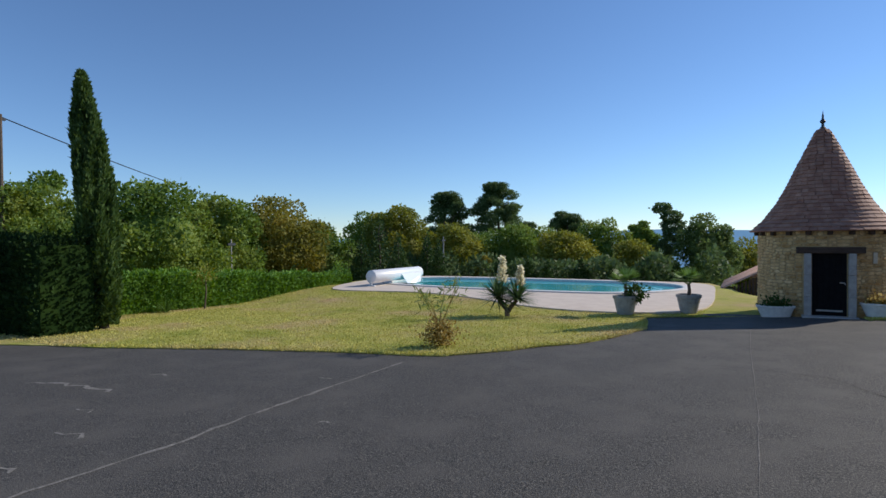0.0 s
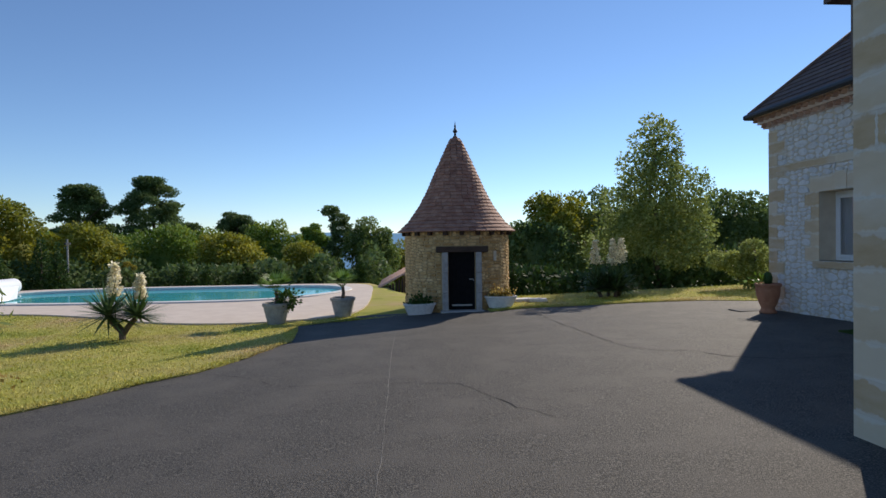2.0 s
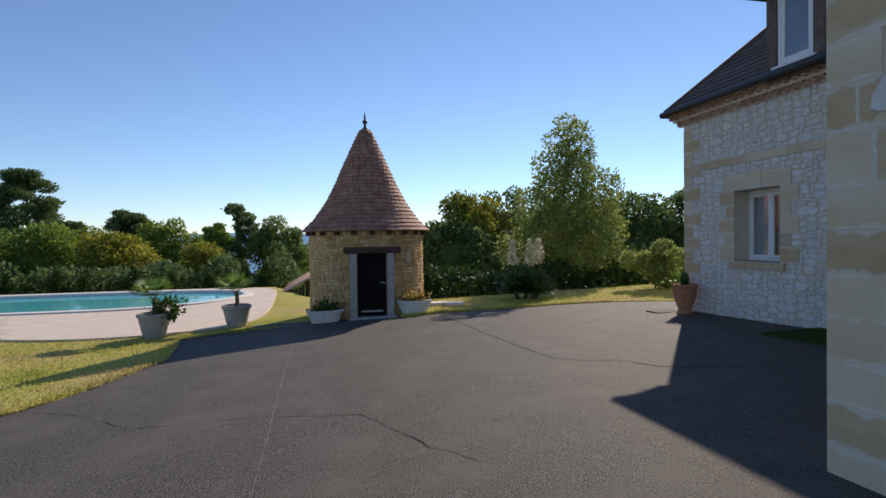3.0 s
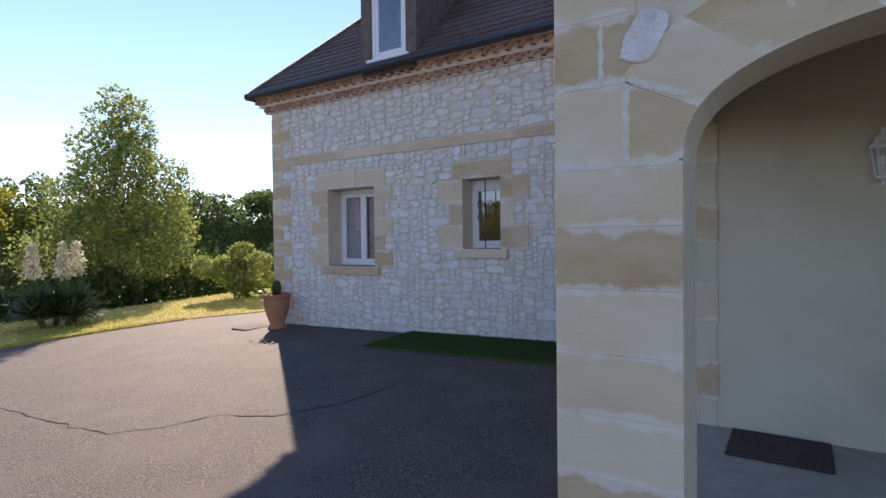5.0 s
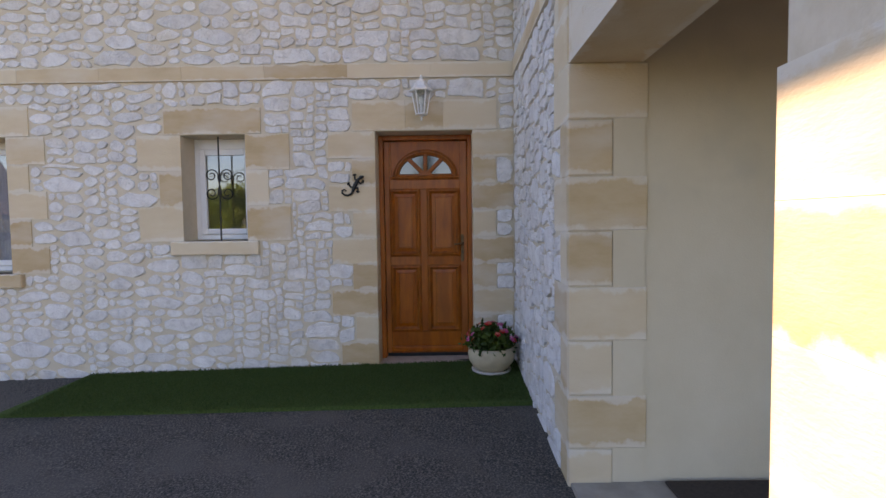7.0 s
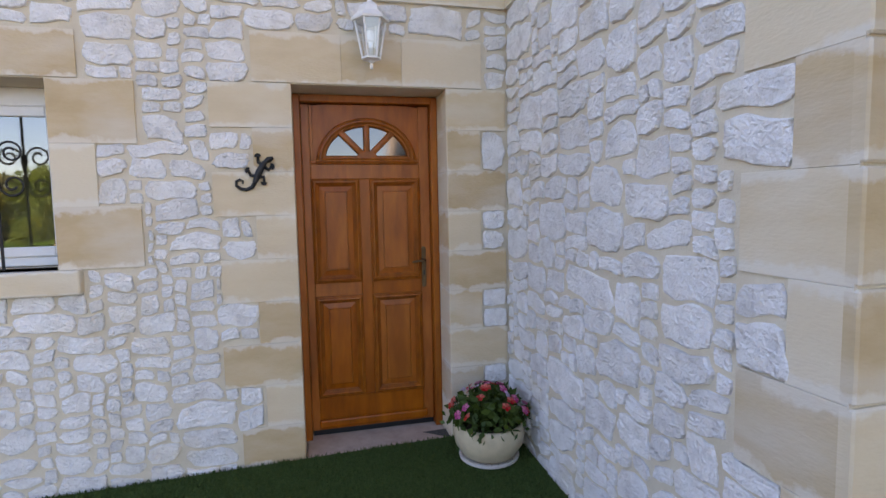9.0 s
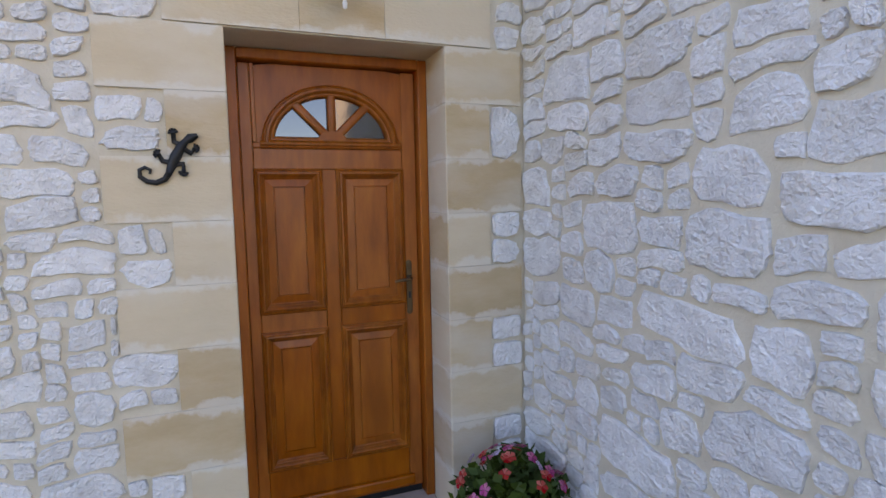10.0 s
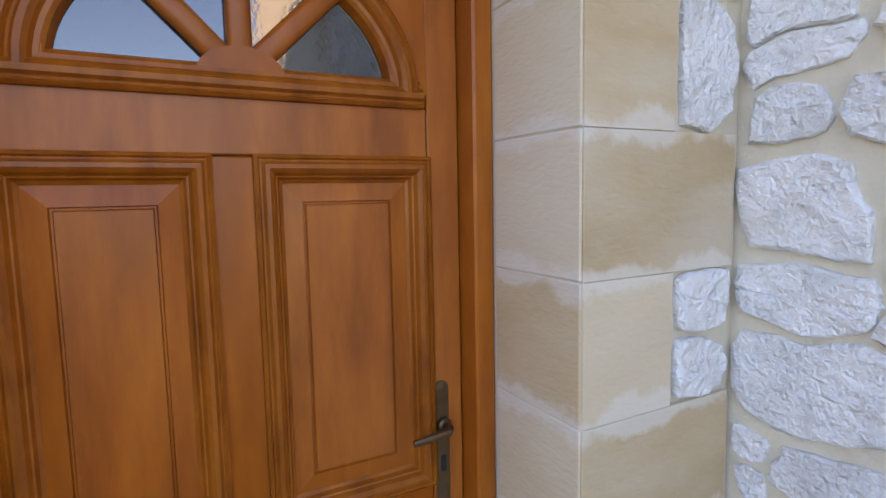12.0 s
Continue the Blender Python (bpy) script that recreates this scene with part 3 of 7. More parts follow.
def warp(u, v):
    """Bends the courses of a rubble wall, so that no joint runs straight."""
    du = 0.007 * math.sin(9.3 * u + 7.1 * v + 1) + 0.006 * math.sin(17.7 * v - 6.1 * u + 2) + 0.005 * math.sin(33 * v + 15 * u)
    dv = 0.007 * math.sin(11.1 * u - 7.3 * v) + 0.006 * math.sin(21.7 * u + 6.4 * v + 0.5) + 0.005 * math.sin(37 * u - 14 * v)
    return u + du, v + dv


def lay(rects, frame_m, parent, meshes, name="stone", limit=300, key=None, gap=0.0060, deep=(0.012, 0.024), seed=2, base=-0.004, rest=None, bend=True):
    """Lays stones into their rectangles: the first ones as parts, those past the limit joined into one."""
    r = random.Random(seed)
    rects = sorted(rects, key=key) if key else rects
    extra_v, extra_f = [], []
    for i, (a, b, c, d) in enumerate(rects):
        w, h = c - a - r.uniform(0.3, 1.6) * gap * 2, d - b - r.uniform(0.3, 1.6) * gap * 2
        m = Matrix.Translation(((a + c) / 2 + r.uniform(-0.004, 0.004), (b + d) / 2 + r.uniform(-0.004, 0.004), base)) @ Matrix.Rotation(radians(r.uniform(-4, 4)), 4, "Z")
        m = m @ Matrix.Diagonal((w, h, r.uniform(*deep), 1))
        me = r.choice(meshes if i < limit else rest or STONES_R)
        verts = [m @ v.co for v in me.vertices]
        if bend:
            verts = [Vector((*warp(v.x, v.y), v.z)) for v in verts]
        faces = [tuple(p.vertices) for p in me.polygons]
        if i < limit:
            o = m.translation
            ob = new(name, mesh_of(name, [tuple(v - o) for v in verts], faces, me.materials[0]))
            ob.parent = parent
            ob.location = o
        else:
            k = len(extra_v)
            extra_v += [tuple(v) for v in verts]
            extra_f += [tuple(j + k for j in q) for q in faces]
    if extra_v:
        tagged(part("stonework", (extra_v, extra_f), (rest or STONES_R)[0].materials[0], parent), kind="stuff")


def block_shape(u0, v0, u1, v1, n0, n1, ch=0.001):
    """A dressed block with softened front edges."""
    v = [(u0, v0, n0), (u1, v0, n0), (u1, v1, n0), (u0, v1, n0), (u0, v0, n1 - ch), (u1, v0, n1 - ch), (u1, v1, n1 - ch), (u0, v1, n1 - ch),
         (u0 + ch, v0 + ch, n1), (u1 - ch, v0 + ch, n1), (u1 - ch, v1 - ch, n1), (u0 + ch, v1 - ch, n1)]
    f = [(3, 2, 1, 0), (8, 9, 10, 11)]
    for a in (0, 4):
        f += [(a + i, a + (i + 1) % 4, a + 4 + (i + 1) % 4, a + 4 + i) for i in range(4)]
    return v, f


def block(parent, u0, v0, u1, v1, n1=0.012, n0=-0.03, gap=0.0005, name="block"):
    return part(name, block_shape(u0 + gap, v0 + gap, u1 - gap, v1 - gap, n0, n1), M_ASHLAR, parent)


# ---- the house: front wall, facing -x; u = -y from the wing's corner ----
XW, YS = 7.93, 5.615
def fu(y):
    return YS - y


front = part("wall_front", cells(fu(12.75), 0.1, -0.5, 3.72, [(fu(6.905), -0.02, fu(6.0), 2.21), (fu(8.71), 1.215, fu(8.11), 2.2), (fu(11.36), 0.93, fu(10.345), 2.205)], -0.40, 0.0), M_MORTAR, None)
front.matrix_world = wall_frame(XW + 0.008, YS, 0, -1, 0)
tagged(front, "front wall of white rubble limestone with dressed yellow quoins", "wall", kind="structure")
taken = [(fu(6.905), -0.6, fu(6.0), 2.21), (fu(8.71), 1.215, fu(8.11), 2.2), (fu(11.36), 0.93, fu(10.345), 2.205)]


def dressed(y_hi, z0, y_lo, z1, n1=0.012):
    taken.append((fu(y_hi), z0, fu(y_lo), z1))
    return block(front, fu(y_hi), z0, fu(y_lo), z1, n1)


JOINTS = [2.21 - 0.245 * i for i in range(9)] + [0.0]
for i, w in enumerate((7.34, 7.12, 7.34, 7.12, 7.32, 7.13, 7.33, 7.11, 7.25)):
    dressed(w, JOINTS[i + 1], 6.905, JOINTS[i])
CORNER_STONES = []
for i in range(9):
    lo = YS + 0.012 if i % 2 == 0 else 5.79
    dressed(6.0, JOINTS[i + 1], lo, JOINTS[i])
    if i % 2:
        z0, z1 = JOINTS[i + 1], JOINTS[i]
        taken.append((fu(5.79), z0, 0, z1))
        CORNER_STONES += [(fu(5.785), z0, -0.012, z1)] if i == 1 else [(fu(5.785), z0, -0.012, (z0 + z1) / 2), (fu(5.785), (z0 + z1) / 2, -0.012, z1)]
for a, b in ((7.11, 6.62), (6.62, 6.27), (6.27, 5.78)):
    dressed(a, 2.215, b, 2.49)
# surrounds of the two windows
for y0, y1, z0, z1, courses, wide, narrow, lint in ((10.345, 11.36, 0.93, 2.205, 5, 0.36, 0.20, 0.28), (8.11, 8.71, 1.215, 2.2, 3, 0.41, 0.21, 0.245)):
    for i in range(courses):
        a, b = z0 + (z1 - z0) * i / courses, z0 + (z1 - z0) * (i + 1) / courses
        w = wide if i % 2 == 0 else narrow
        dressed(y0, a, y0 - w, b)
        dressed(y1 + w, a, y1, b)
    mid = (y0 + y1) / 2
    if y0 > 9:
        for a, b, up in ((y1 + 0.22, mid + 0.13, 0), (mid + 0.13, mid - 0.13, 0.05), (mid - 0.13, y0 - 0.22, 0)):
            dressed(a, z1 + 0.005, b, z1 + lint + up, 0.012 + up * 0.2)
    else:
        dressed(y1 + 0.15, z1 + 0.005, y0 - 0.15, z1 + lint)
    taken.append((fu(y1 + 0.11), z0 - 0.13, fu(y0 - 0.11), z0))
    part("window_sill", box(bmesh.new(), (fu(y1 + 0.11), z0 - 0.13, -0.2), (fu(y0 - 0.11), z0, 0.06), 0.012, 2), M_ASHLAR, front)
for i in range(15):
    z0 = 0.0 + 0.246 * i - 0.12
    dressed(12.75, max(z0, -0.2), 12.75 - (0.46 if i % 2 else 0.26), min(z0 + 0.246, 3.69))
taken.append((fu(12.75), 2.69, 0, 2.825))
for i in range(9):
    a = 12.49 - (12.49 - YS) * i / 9
    b = 12.49 - (12.49 - YS) * (i + 1) / 9
    block(front, fu(a), 2.69, fu(b) - (0.012 if i == 8 else 0), 2.825, 0.028, name="band_block")
front_rects = rubble(fu(12.75), 0.0, -0.2, 3.7, taken, 0.037, 5, 2.8, (2, 2, 3, 3, 3, 4))

# the wing's wall beside the door, facing +y; u = XW - x
XJ = 5.69
side = part("wall_side", cells(-0.05, XW - XJ, -0.5, 3.72, [], -0.38, 0.0), M_MORTAR, None)
side.matrix_world = wall_frame(XW, YS - 0.008, 0, 0, 1)
tagged(side, "side wall of white rubble limestone beside the door", "wall", kind="structure")
UJ = XW - XJ
taken2 = []
QZ = [2.17 - 0.286 * i for i in range(8)] + [-0.12]
for i in range(8):
    w = 0.35 if i % 2 == 0 else 0.18
    taken2.append((UJ - w, QZ[i + 1], UJ, QZ[i]))
    block(side, UJ - w, QZ[i + 1], UJ, QZ[i])
taken2.append((0, 2.69, UJ, 2.825))
taken2.append((UJ - 0.35, 2.17, UJ, 2.69))
block(side, UJ - 0.35, 2.17, UJ, 2.43)
block(side, UJ - 0.22, 2.43, UJ, 2.69)
for i in range(3):
    block(side, 0.03 + (UJ - 0.03) * i / 3, 2.69, 0.03 + (UJ - 0.03) * (i + 1) / 3, 2.825, 0.028, name="band_block")
side_rects = rubble(0.0, UJ, -0.15, 3.7, taken2, 0.039, 9, 2.5, (2, 2, 3, 3, 4, 5))

# ---- the porch: pillar and arched west wall facing -x, open to the north ----
XP, XB = 3.60, 3.90
ARCH_Y, ARCH_A, SPRING, RISE = 3.80, 1.30, 1.665, 0.475


def arch_z(y):
    k = min(1.0, abs(y - ARCH_Y) / ARCH_A)
    return SPRING + RISE * (1 - k ** 2.5) ** 0.4


west = part("wall_west", cells(fu(YS - 0.012), fu(-6), -0.5, 3.72, [(fu(5.10), -0.6, fu(2.50), SPRING + RISE + 0.06)], -(XB - XP), 0.0), M_JOINT, None)
west.matrix_world = wall_frame(XP + 0.01, YS, 0, -1, 0)
tagged(west, "porch wall of dressed yellow limestone with an arch", "wall", kind="structure")
# arch ring between the opening's top and the curve
bm = bmesh.new()
ys = [5.10 - 2.6 * (0.5 - 0.5 * math.cos(math.pi * i / 40)) for i in range(41)]
top = SPRING + RISE + 0.06
rows = []
for y in ys:
    rows.append([bm.verts.new((fu(y), z, n)) for z, n in ((arch_z(y), 0.012), (top, 0.012), (top, -(XB - XP)), (arch_z(y), -(XB - XP)))])
for a, b in zip(rows, rows[1:]):
    for i, j in ((0, 1), (2, 3), (3, 0)):
        bm.faces.new((a[i], b[i], b[j], a[j]))
part("arch_soffit", bm, M_ASHLAR, west)
WZ = [-0.2, 0.09, 0.355, 0.62, 0.88, 1.15, 1.41, 1.66]
for a, b in zip(WZ, WZ[1:]):
    block(west, 0.0, a, fu(5.10), b, 0.012, -(XB - XP) - 0.012, 0.0005)
    block(west, fu(2.50), a, fu(1.95), b, 0.012, -(XB - XP) - 0.012, 0.0005)
block(west, 0.0, 1.66, 0.30, 2.0)
block(west, 0.0, 2.0, 0.20, 2.27)
block(west, 0.20, 2.0, 0.40, 2.27)
block(west, 0.0, 2.27, 0.34, 2.53)
block(west, 0.0, 2.53, 0.52, 2.80)
block(west, 0.0, 2.80, 0.30, 3.08)
block(west, 0.0, 3.08, 0.46, 3.36)
block(west, 0.0, 3.36, 0.30, 3.70)
# voussoirs of the arch: wedges whose inner edge follows the curve
cuts = [5.10, 5.045, 4.83, 4.50, 4.10, 3.50, 3.10, 2.77, 2.555, 2.50]
for y1, y0 in zip(cuts, cuts[1:]):
    inner = [(y1 + (y0 - y1) * i / 6) for i in range(7)]
    low = [(fu(y), arch_z(y)) for y in inner]

    def outer(y):
        d = Vector((fu(y) - fu(ARCH_Y), arch_z(y) - 1.25)).normalized()
        return fu(y) + d.x * 0.33, arch_z(y) + d.y * 0.33
    pts = low + [outer(y0), outer((y0 + y1) / 2), outer(y1)]
    if y1 == 5.10:
        pts = low + [(0.30, 1.985), (0.305, 1.668), (fu(5.10), 1.668)]
    bm = bmesh.new()
    f = bm.faces.new([bm.verts.new((p[0], p[1], 0.004)) for p in pts])
    ex = bmesh.ops.extrude_face_region(bm, geom=[f])
    for v in [g for g in ex["geom"] if isinstance(g, bmesh.types.BMVert)]:
        v.co.z = 0.0126
    bmesh.ops.scale(bm, vec=(0.999, 0.999, 1), verts=bm.verts, space=Matrix.Translation((-sum(p[0] for p in pts) / len(pts), -sum(p[1] for p in pts) / len(pts), 0)))
    part("voussoir", bm, M_ASHLAR, west)
west_taken = [(-0.01, -1, fu(1.95), 1.68), (0, 1.6, 0.54, 3.7), (0.25, 1.66, 3.6, 2.52)]
west_rects = rubble(0.0, 4.4, 0.0, 3.7, west_taken + [(fu(5.1), -1, fu(2.5), 2.2)], 0.05, 12)
# pillar courses seen on its north face are the same blocks; lintel over the north opening
lintel = part("wall_lintel", boxes(((XB + 0.012, YS - 0.38, 2.17), (XJ - 0.0, YS - 0.004, 3.72))), M_ASHLAR, None)
tagged(lintel, "dressed yellow limestone lintel over the porch opening", "lintel", kind="structure")
# east wall of the porch, facing -x, rendered, with quoins at its open edge
porch_wall = part("wall_porch", boxes(((XJ + 0.0, -2.0, -0.5), (XJ + 0.35, YS - 0.39, 3.7))), M_RENDER, None)
tagged(porch_wall, "cream rendered inner wall of the porch", "wall", kind="structure")
quoins = part("wall_porch_quoin_core", boxes(((XJ + 0.002, YS - 0.385, -0.5), (XJ + 0.34, YS - 0.02, 2.17))), M_MORTAR, None)
tagged(quoins, "stone end of the porch wall", "wall", kind="structure")
for i in range(8):
    d = 0.405 if i % 2 == 0 else 0.225
    ob = part("block", boxes(((XJ - 0.014, YS - d, QZ[i + 1] + 0.004), (XJ + 0.03, YS + 0.004, QZ[i] - 0.004)), bevel=0.006), M_ASHLAR_Z, quoins)
ren = part("wall_porch_render", boxes(((XJ - 0.008, YS - 0.39, -0.3), (XJ + 0.004, YS - 0.228, 2.17))), M_RENDER, None)
tagged(ren, "cream render beside the porch quoins", "wall", kind="structure")
tagged(part("wall_porch_south", boxes(((XP, -6.3, -0.5), (XJ + 0.35, -6.0, 3.7)), ((XB, 1.2, -0.5), (XJ, 1.5, 3.7))), M_RENDER, None), "cream rendered end wall of the porch", "wall", kind="structure")
tagged(part("ceiling_porch", boxes(((XB - 0.02, -6.0, 2.78), (XJ + 0.02, YS - 0.38, 2.86)), *[((XB, 1.6 + 0.42 * i, 2.68), (XJ, 1.68 + 0.42 * i, 2.78)) for i in range(9)]), M_WOODCEIL, None), "dark stained boarded porch ceiling with joists", "ceiling", kind="structure")
pfloor = part("floor_porch", boxes(((XB - 0.30, 1.5, -0.4), (XJ, YS - 0.01, -0.012))), M_FLOORTILE, None)
tagged(pfloor, "grey-beige tiled porch floor", "floor", kind="structure")
# the rest of the house body
tagged(part("wall_north", boxes(((XW + 0.42, 12.35, -0.8), (17, 12.748, 3.72))), M_MORTAR, None), "north end wall of the house", "wall", kind="structure")
tagged(part("wall_back", boxes(((16.6, -6, -0.8), (17, 12.34, 3.72)), ((XJ + 0.36, -6.3, -0.5), (16.59, -6, 3.72))), M_MORTAR, None), "rear walls of the house", "wall", kind="structure")
tagged(part("floor_house", boxes(((XW + 0.42, -5.9, -0.4), (16.5, 12.3, 0.02))), M_FLOORTILE, None), "floor inside the house", "floor", kind="structure")
tagged(part("ceiling_house", boxes(((XW + 0.1, -5.9, 3.4), (16.5, 12.3, 3.5))), M_RENDER, None), "ceiling inside the house", "ceiling", kind="structure")
tagged(part("wall_inner", boxes(((9.6, YS, 0.02), (9.7, 12.3, 3.4))), M_RENDER, None), "plain partition inside the house", "wall", kind="structure")

# ---- roof, gutter and tiled cornice ----
EX, EYN, EZ, PITCH = 7.60, 12.90, 3.96, 1.03
RIDGE_X = 12.3
run = RIDGE_X - EX
rz, ry = EZ + run * PITCH, EYN - run
roof = thing("roof", Matrix.Translation((EX, EYN, EZ)), "steep hipped roof of dark brown flat tiles", "roof", kind="structure")


def roof_rows(a, b, c, d, n, thick=0.02):
    """Overlapping tile courses on a slope from the eave a-b to the ridge d-c."""
    verts, faces = [], []
    a, b, c, d = (Vector(p) - Vector((EX, EYN, EZ)) for p in (a, b, c, d))
    nrm = (b - a).cross(d - a).normalized()
    if nrm.z < 0:
        nrm = -nrm
    for i in range(n):
        t0, t1 = i / n, (i + 1.25) / n
        k = len(verts)
        for t, h in ((t0, thick), (t1, 0.0)):
            t = min(t, 1)
            verts += [tuple(a.lerp(d, t) + nrm * h), tuple(b.lerp(c, t) + nrm * h)]
        verts += [tuple(a.lerp(d, t0) - nrm * 0.005), tuple(b.lerp(c, t0) - nrm * 0.005)]
        faces += [(k, k + 1, k + 3, k + 2), (k + 4, k + 5, k + 1, k)]
    return verts, faces


part("tile_courses", roof_rows((EX, -6.5, EZ), (EX, EYN, EZ), (RIDGE_X, ry, rz), (RIDGE_X, -6.5, rz), 42), M_SLATE, roof)
part("hip_courses", roof_rows((EX, EYN, EZ), (17.1, EYN, EZ), (RIDGE_X, ry, rz), (RIDGE_X, ry, rz), 42), M_SLATE, roof)
part("rear_courses", roof_rows((17.1, -6.5, EZ), (17.1, EYN, EZ), (RIDGE_X, ry, rz), (RIDGE_X, -6.5, rz), 20), M_SLATE, roof)
hipline = [Vector((0, 0, 0)).lerp(Vector((run, -run, rz - EZ)), i / 12) for i in range(13)]
part("hip_cap", tube(hipline, 0.06, 8), M_SLATE, roof)
wing_roof = thing("wing_roof", Matrix.Translation((3.4, 5.8, 3.78)), "low roof over the porch wing", "roof", kind="structure")
bm = bmesh.new()
w = [bm.verts.new(p) for p in ((-0.25, 0.10, 0), (4.5, 0.10, 0), (4.5, -12.2, 0), (-0.25, -12.2, 0), (4.5, -2.4, 2.2), (4.5, -10, 2.2), (2.2, -2.4, 2.2), (2.2, -10, 2.2))]
for q in ((0, 1, 4, 6), (0, 6, 7, 3), (3, 7, 5, 2), (0, 3, 2, 1), (6, 4, 5, 7)):
    bm.faces.new([w[i] for i in q])
part("slope", bm, M_SLATE, wing_roof)
gutter = thing("gutter", Matrix.Translation((EX, 0, EZ)), "dark zinc gutter along the eave", "gutter")
part("trough", boxes(((-0.10, YS + 0.2, -0.09), (0.03, EYN + 0.05, 0.012)), bevel=0.03), M_ZINC, gutter)
part("return_trough", boxes(((-0.10, EYN - 0.05, -0.10), (9.6, EYN + 0.08, 0.012)), bevel=0.03), M_ZINC, gutter)
part("soffit_board", boxes(((0.0, YS + 0.2, -0.052), (0.60, EYN - 0.05, -0.036))), M_TERRAPALE, gutter)

cornice = thing("cornice", Matrix.Translation((XW, YS, 3.665)), "two-row cornice of terracotta half-round tiles", "cornice", kind="structure")
for row, (z, out) in enumerate(((0.0, 0.13), (0.118, 0.25))):
    part("bed_tile", boxes(((-out - 0.015, 0.02, z + 0.094), (0.0, 7.30, z + 0.114))), M_TERRAPALE, cornice)
    part("mortar_bed", boxes(((-out + 0.095, 0.02, z - 0.004), (0.0, 7.26, z + 0.093))), M_TERRAPALE, cornice)
    part("bed_tile", boxes(((0.0, 7.136, z + 0.094), (8.8, 7.15 + out, z + 0.114))), M_TERRAPALE, cornice)
    part("mortar_bed", boxes(((0.0, 7.136, z - 0.004), (8.8, 7.10 + out, z + 0.093))), M_TERRAPALE, cornice)


def half_tile(length=0.30, r=0.086, t=0.020, n=8):
    v, f = [], []
    for x in (0, length):
        for rr in (r, r - t):
            for i in range(n + 1):
                a = math.pi * i / n
                v.append((x, rr * math.cos(a), rr * math.sin(a)))
    m = n + 1
    for i in range(n):
        f += [(i, i + 1, 2 * m + i + 1, 2 * m + i), (m + i, 3 * m + i, 3 * m + i + 1, m + i + 1), (i, m + i, m + i + 1, i + 1)]
    return v, f


TILE_MESH = mesh_of("half_tile", *half_tile(), M_CORNICE, True)
for row, (z, out) in enumerate(((0.0, 0.13), (0.118, 0.25))):
    for i in range(40):
        ob = new("half_tile", TILE_MESH)
        ob.parent = cornice
        ob.location = (-out, 0.12 + 0.179 * i + 0.09 * (row == 1), z + 0.012)


# ---- windows ----
def sash(parent, u0, v0, u1, v1, n, w=0.055, label=""):
    """A white casement: four rounded members and a pane."""
    for a, b in (((u0, v0), (u0 + w, v1)), ((u1 - w, v0), (u1, v1)), ((u0 + w, v0), (u1 - w, v0 + w)), ((u0 + w, v1 - w), (u1 - w, v1))):
        part("sash_bar", box(bmesh.new(), (*a, n - 0.04), (*b, n), 0.006), M_PVC, parent)
    ob = part("pane", boxes(((u0 + w - 0.005, v0 + w - 0.005, n - 0.026), (u1 - w + 0.005, v1 - w + 0.005, n - 0.020))), M_PANE, parent, "clear reflecting glass")
    ob.visible_shadow = False


def window(name, x, y0, y1, z0, z1, leaves, label, top=0.05):
    win = thing(name, wall_frame(x, (y0 + y1) / 2, z0, -1, 0), label, "window", kind="structure")
    h, w = z1 - z0, (y1 - y0) / 2
    for a, b in (((-w, 0), (-w + 0.05, h)), ((w - 0.05, 0), (w, h)), ((-w + 0.05, 0), (w - 0.05, 0.05)), ((-w + 0.05, h - top), (w - 0.05, h))):
        part("window_frame", box(bmesh.new(), (*a, -0.07), (*b, 0.0), 0.006), M_PVC, win)
    if leaves == 2:
        sash(win, -w + 0.052, 0.052, -0.002, h - top - 0.002, 0.014)
        sash(win, 0.002, 0.052, w - 0.052, h - top - 0.002, 0.014)
    else:
        sash(win, -w + 0.052, 0.052, w - 0.052, h - top - 0.002, 0.014)
    return win


win1 = window("window_1", XW + 0.32, 10.345, 11.36, 0.935, 2.205, 2, "white double casement window with grey net curtains", 0.07)
win2 = window("window_2", XW + 0.27, 8.11, 8.71, 1.22, 2.2, 1, "white single casement window behind an iron grille", 0.10)


def curtain(name, x, y0, y1, z0, z1, label):
    v, f = [], []
    n = 40
    for i in range(n + 1):
        y = y0 + (y1 - y0) * i / n
        for z in (z0, z1):
            v.append((0.015 * math.sin(i * 1.9) + 0.008 * math.sin(i * 4.7), y - y0, z - z0))
    f = [(2 * i, 2 * i + 2, 2 * i + 3, 2 * i + 1) for i in range(n)]
    c = thing(name, Matrix.Translation((x, y0, z0)), label, "curtain")
    part("cloth", (v, f), M_CURTAIN, c, smooth=True)
    part("rod", tube([(0, 0, z1 - z0), (0, y1 - y0, z1 - z0)], 0.01), M_WHITEIRON, c)


curtain("net_curtain", XW + 0.40, 10.36, 10.80, 0.95, 2.19, "grey net curtain drawn behind the casement window")
curtain("net_curtain", XW + 0.40, 10.90, 11.35, 0.95, 2.19, "grey net curtain drawn behind the casement window")


def spiral(cx, cy, r0, r1, a0, a1, n=22, z=0.0):
    return [(cx + (r0 + (r1 - r0) * i / n) * math.cos(radians(a0 + (a1 - a0) * i / n)), cy + (r0 + (r1 - r0) * i / n) * math.sin(radians(a0 + (a1 - a0) * i / n)), z) for i in range(n + 1)]


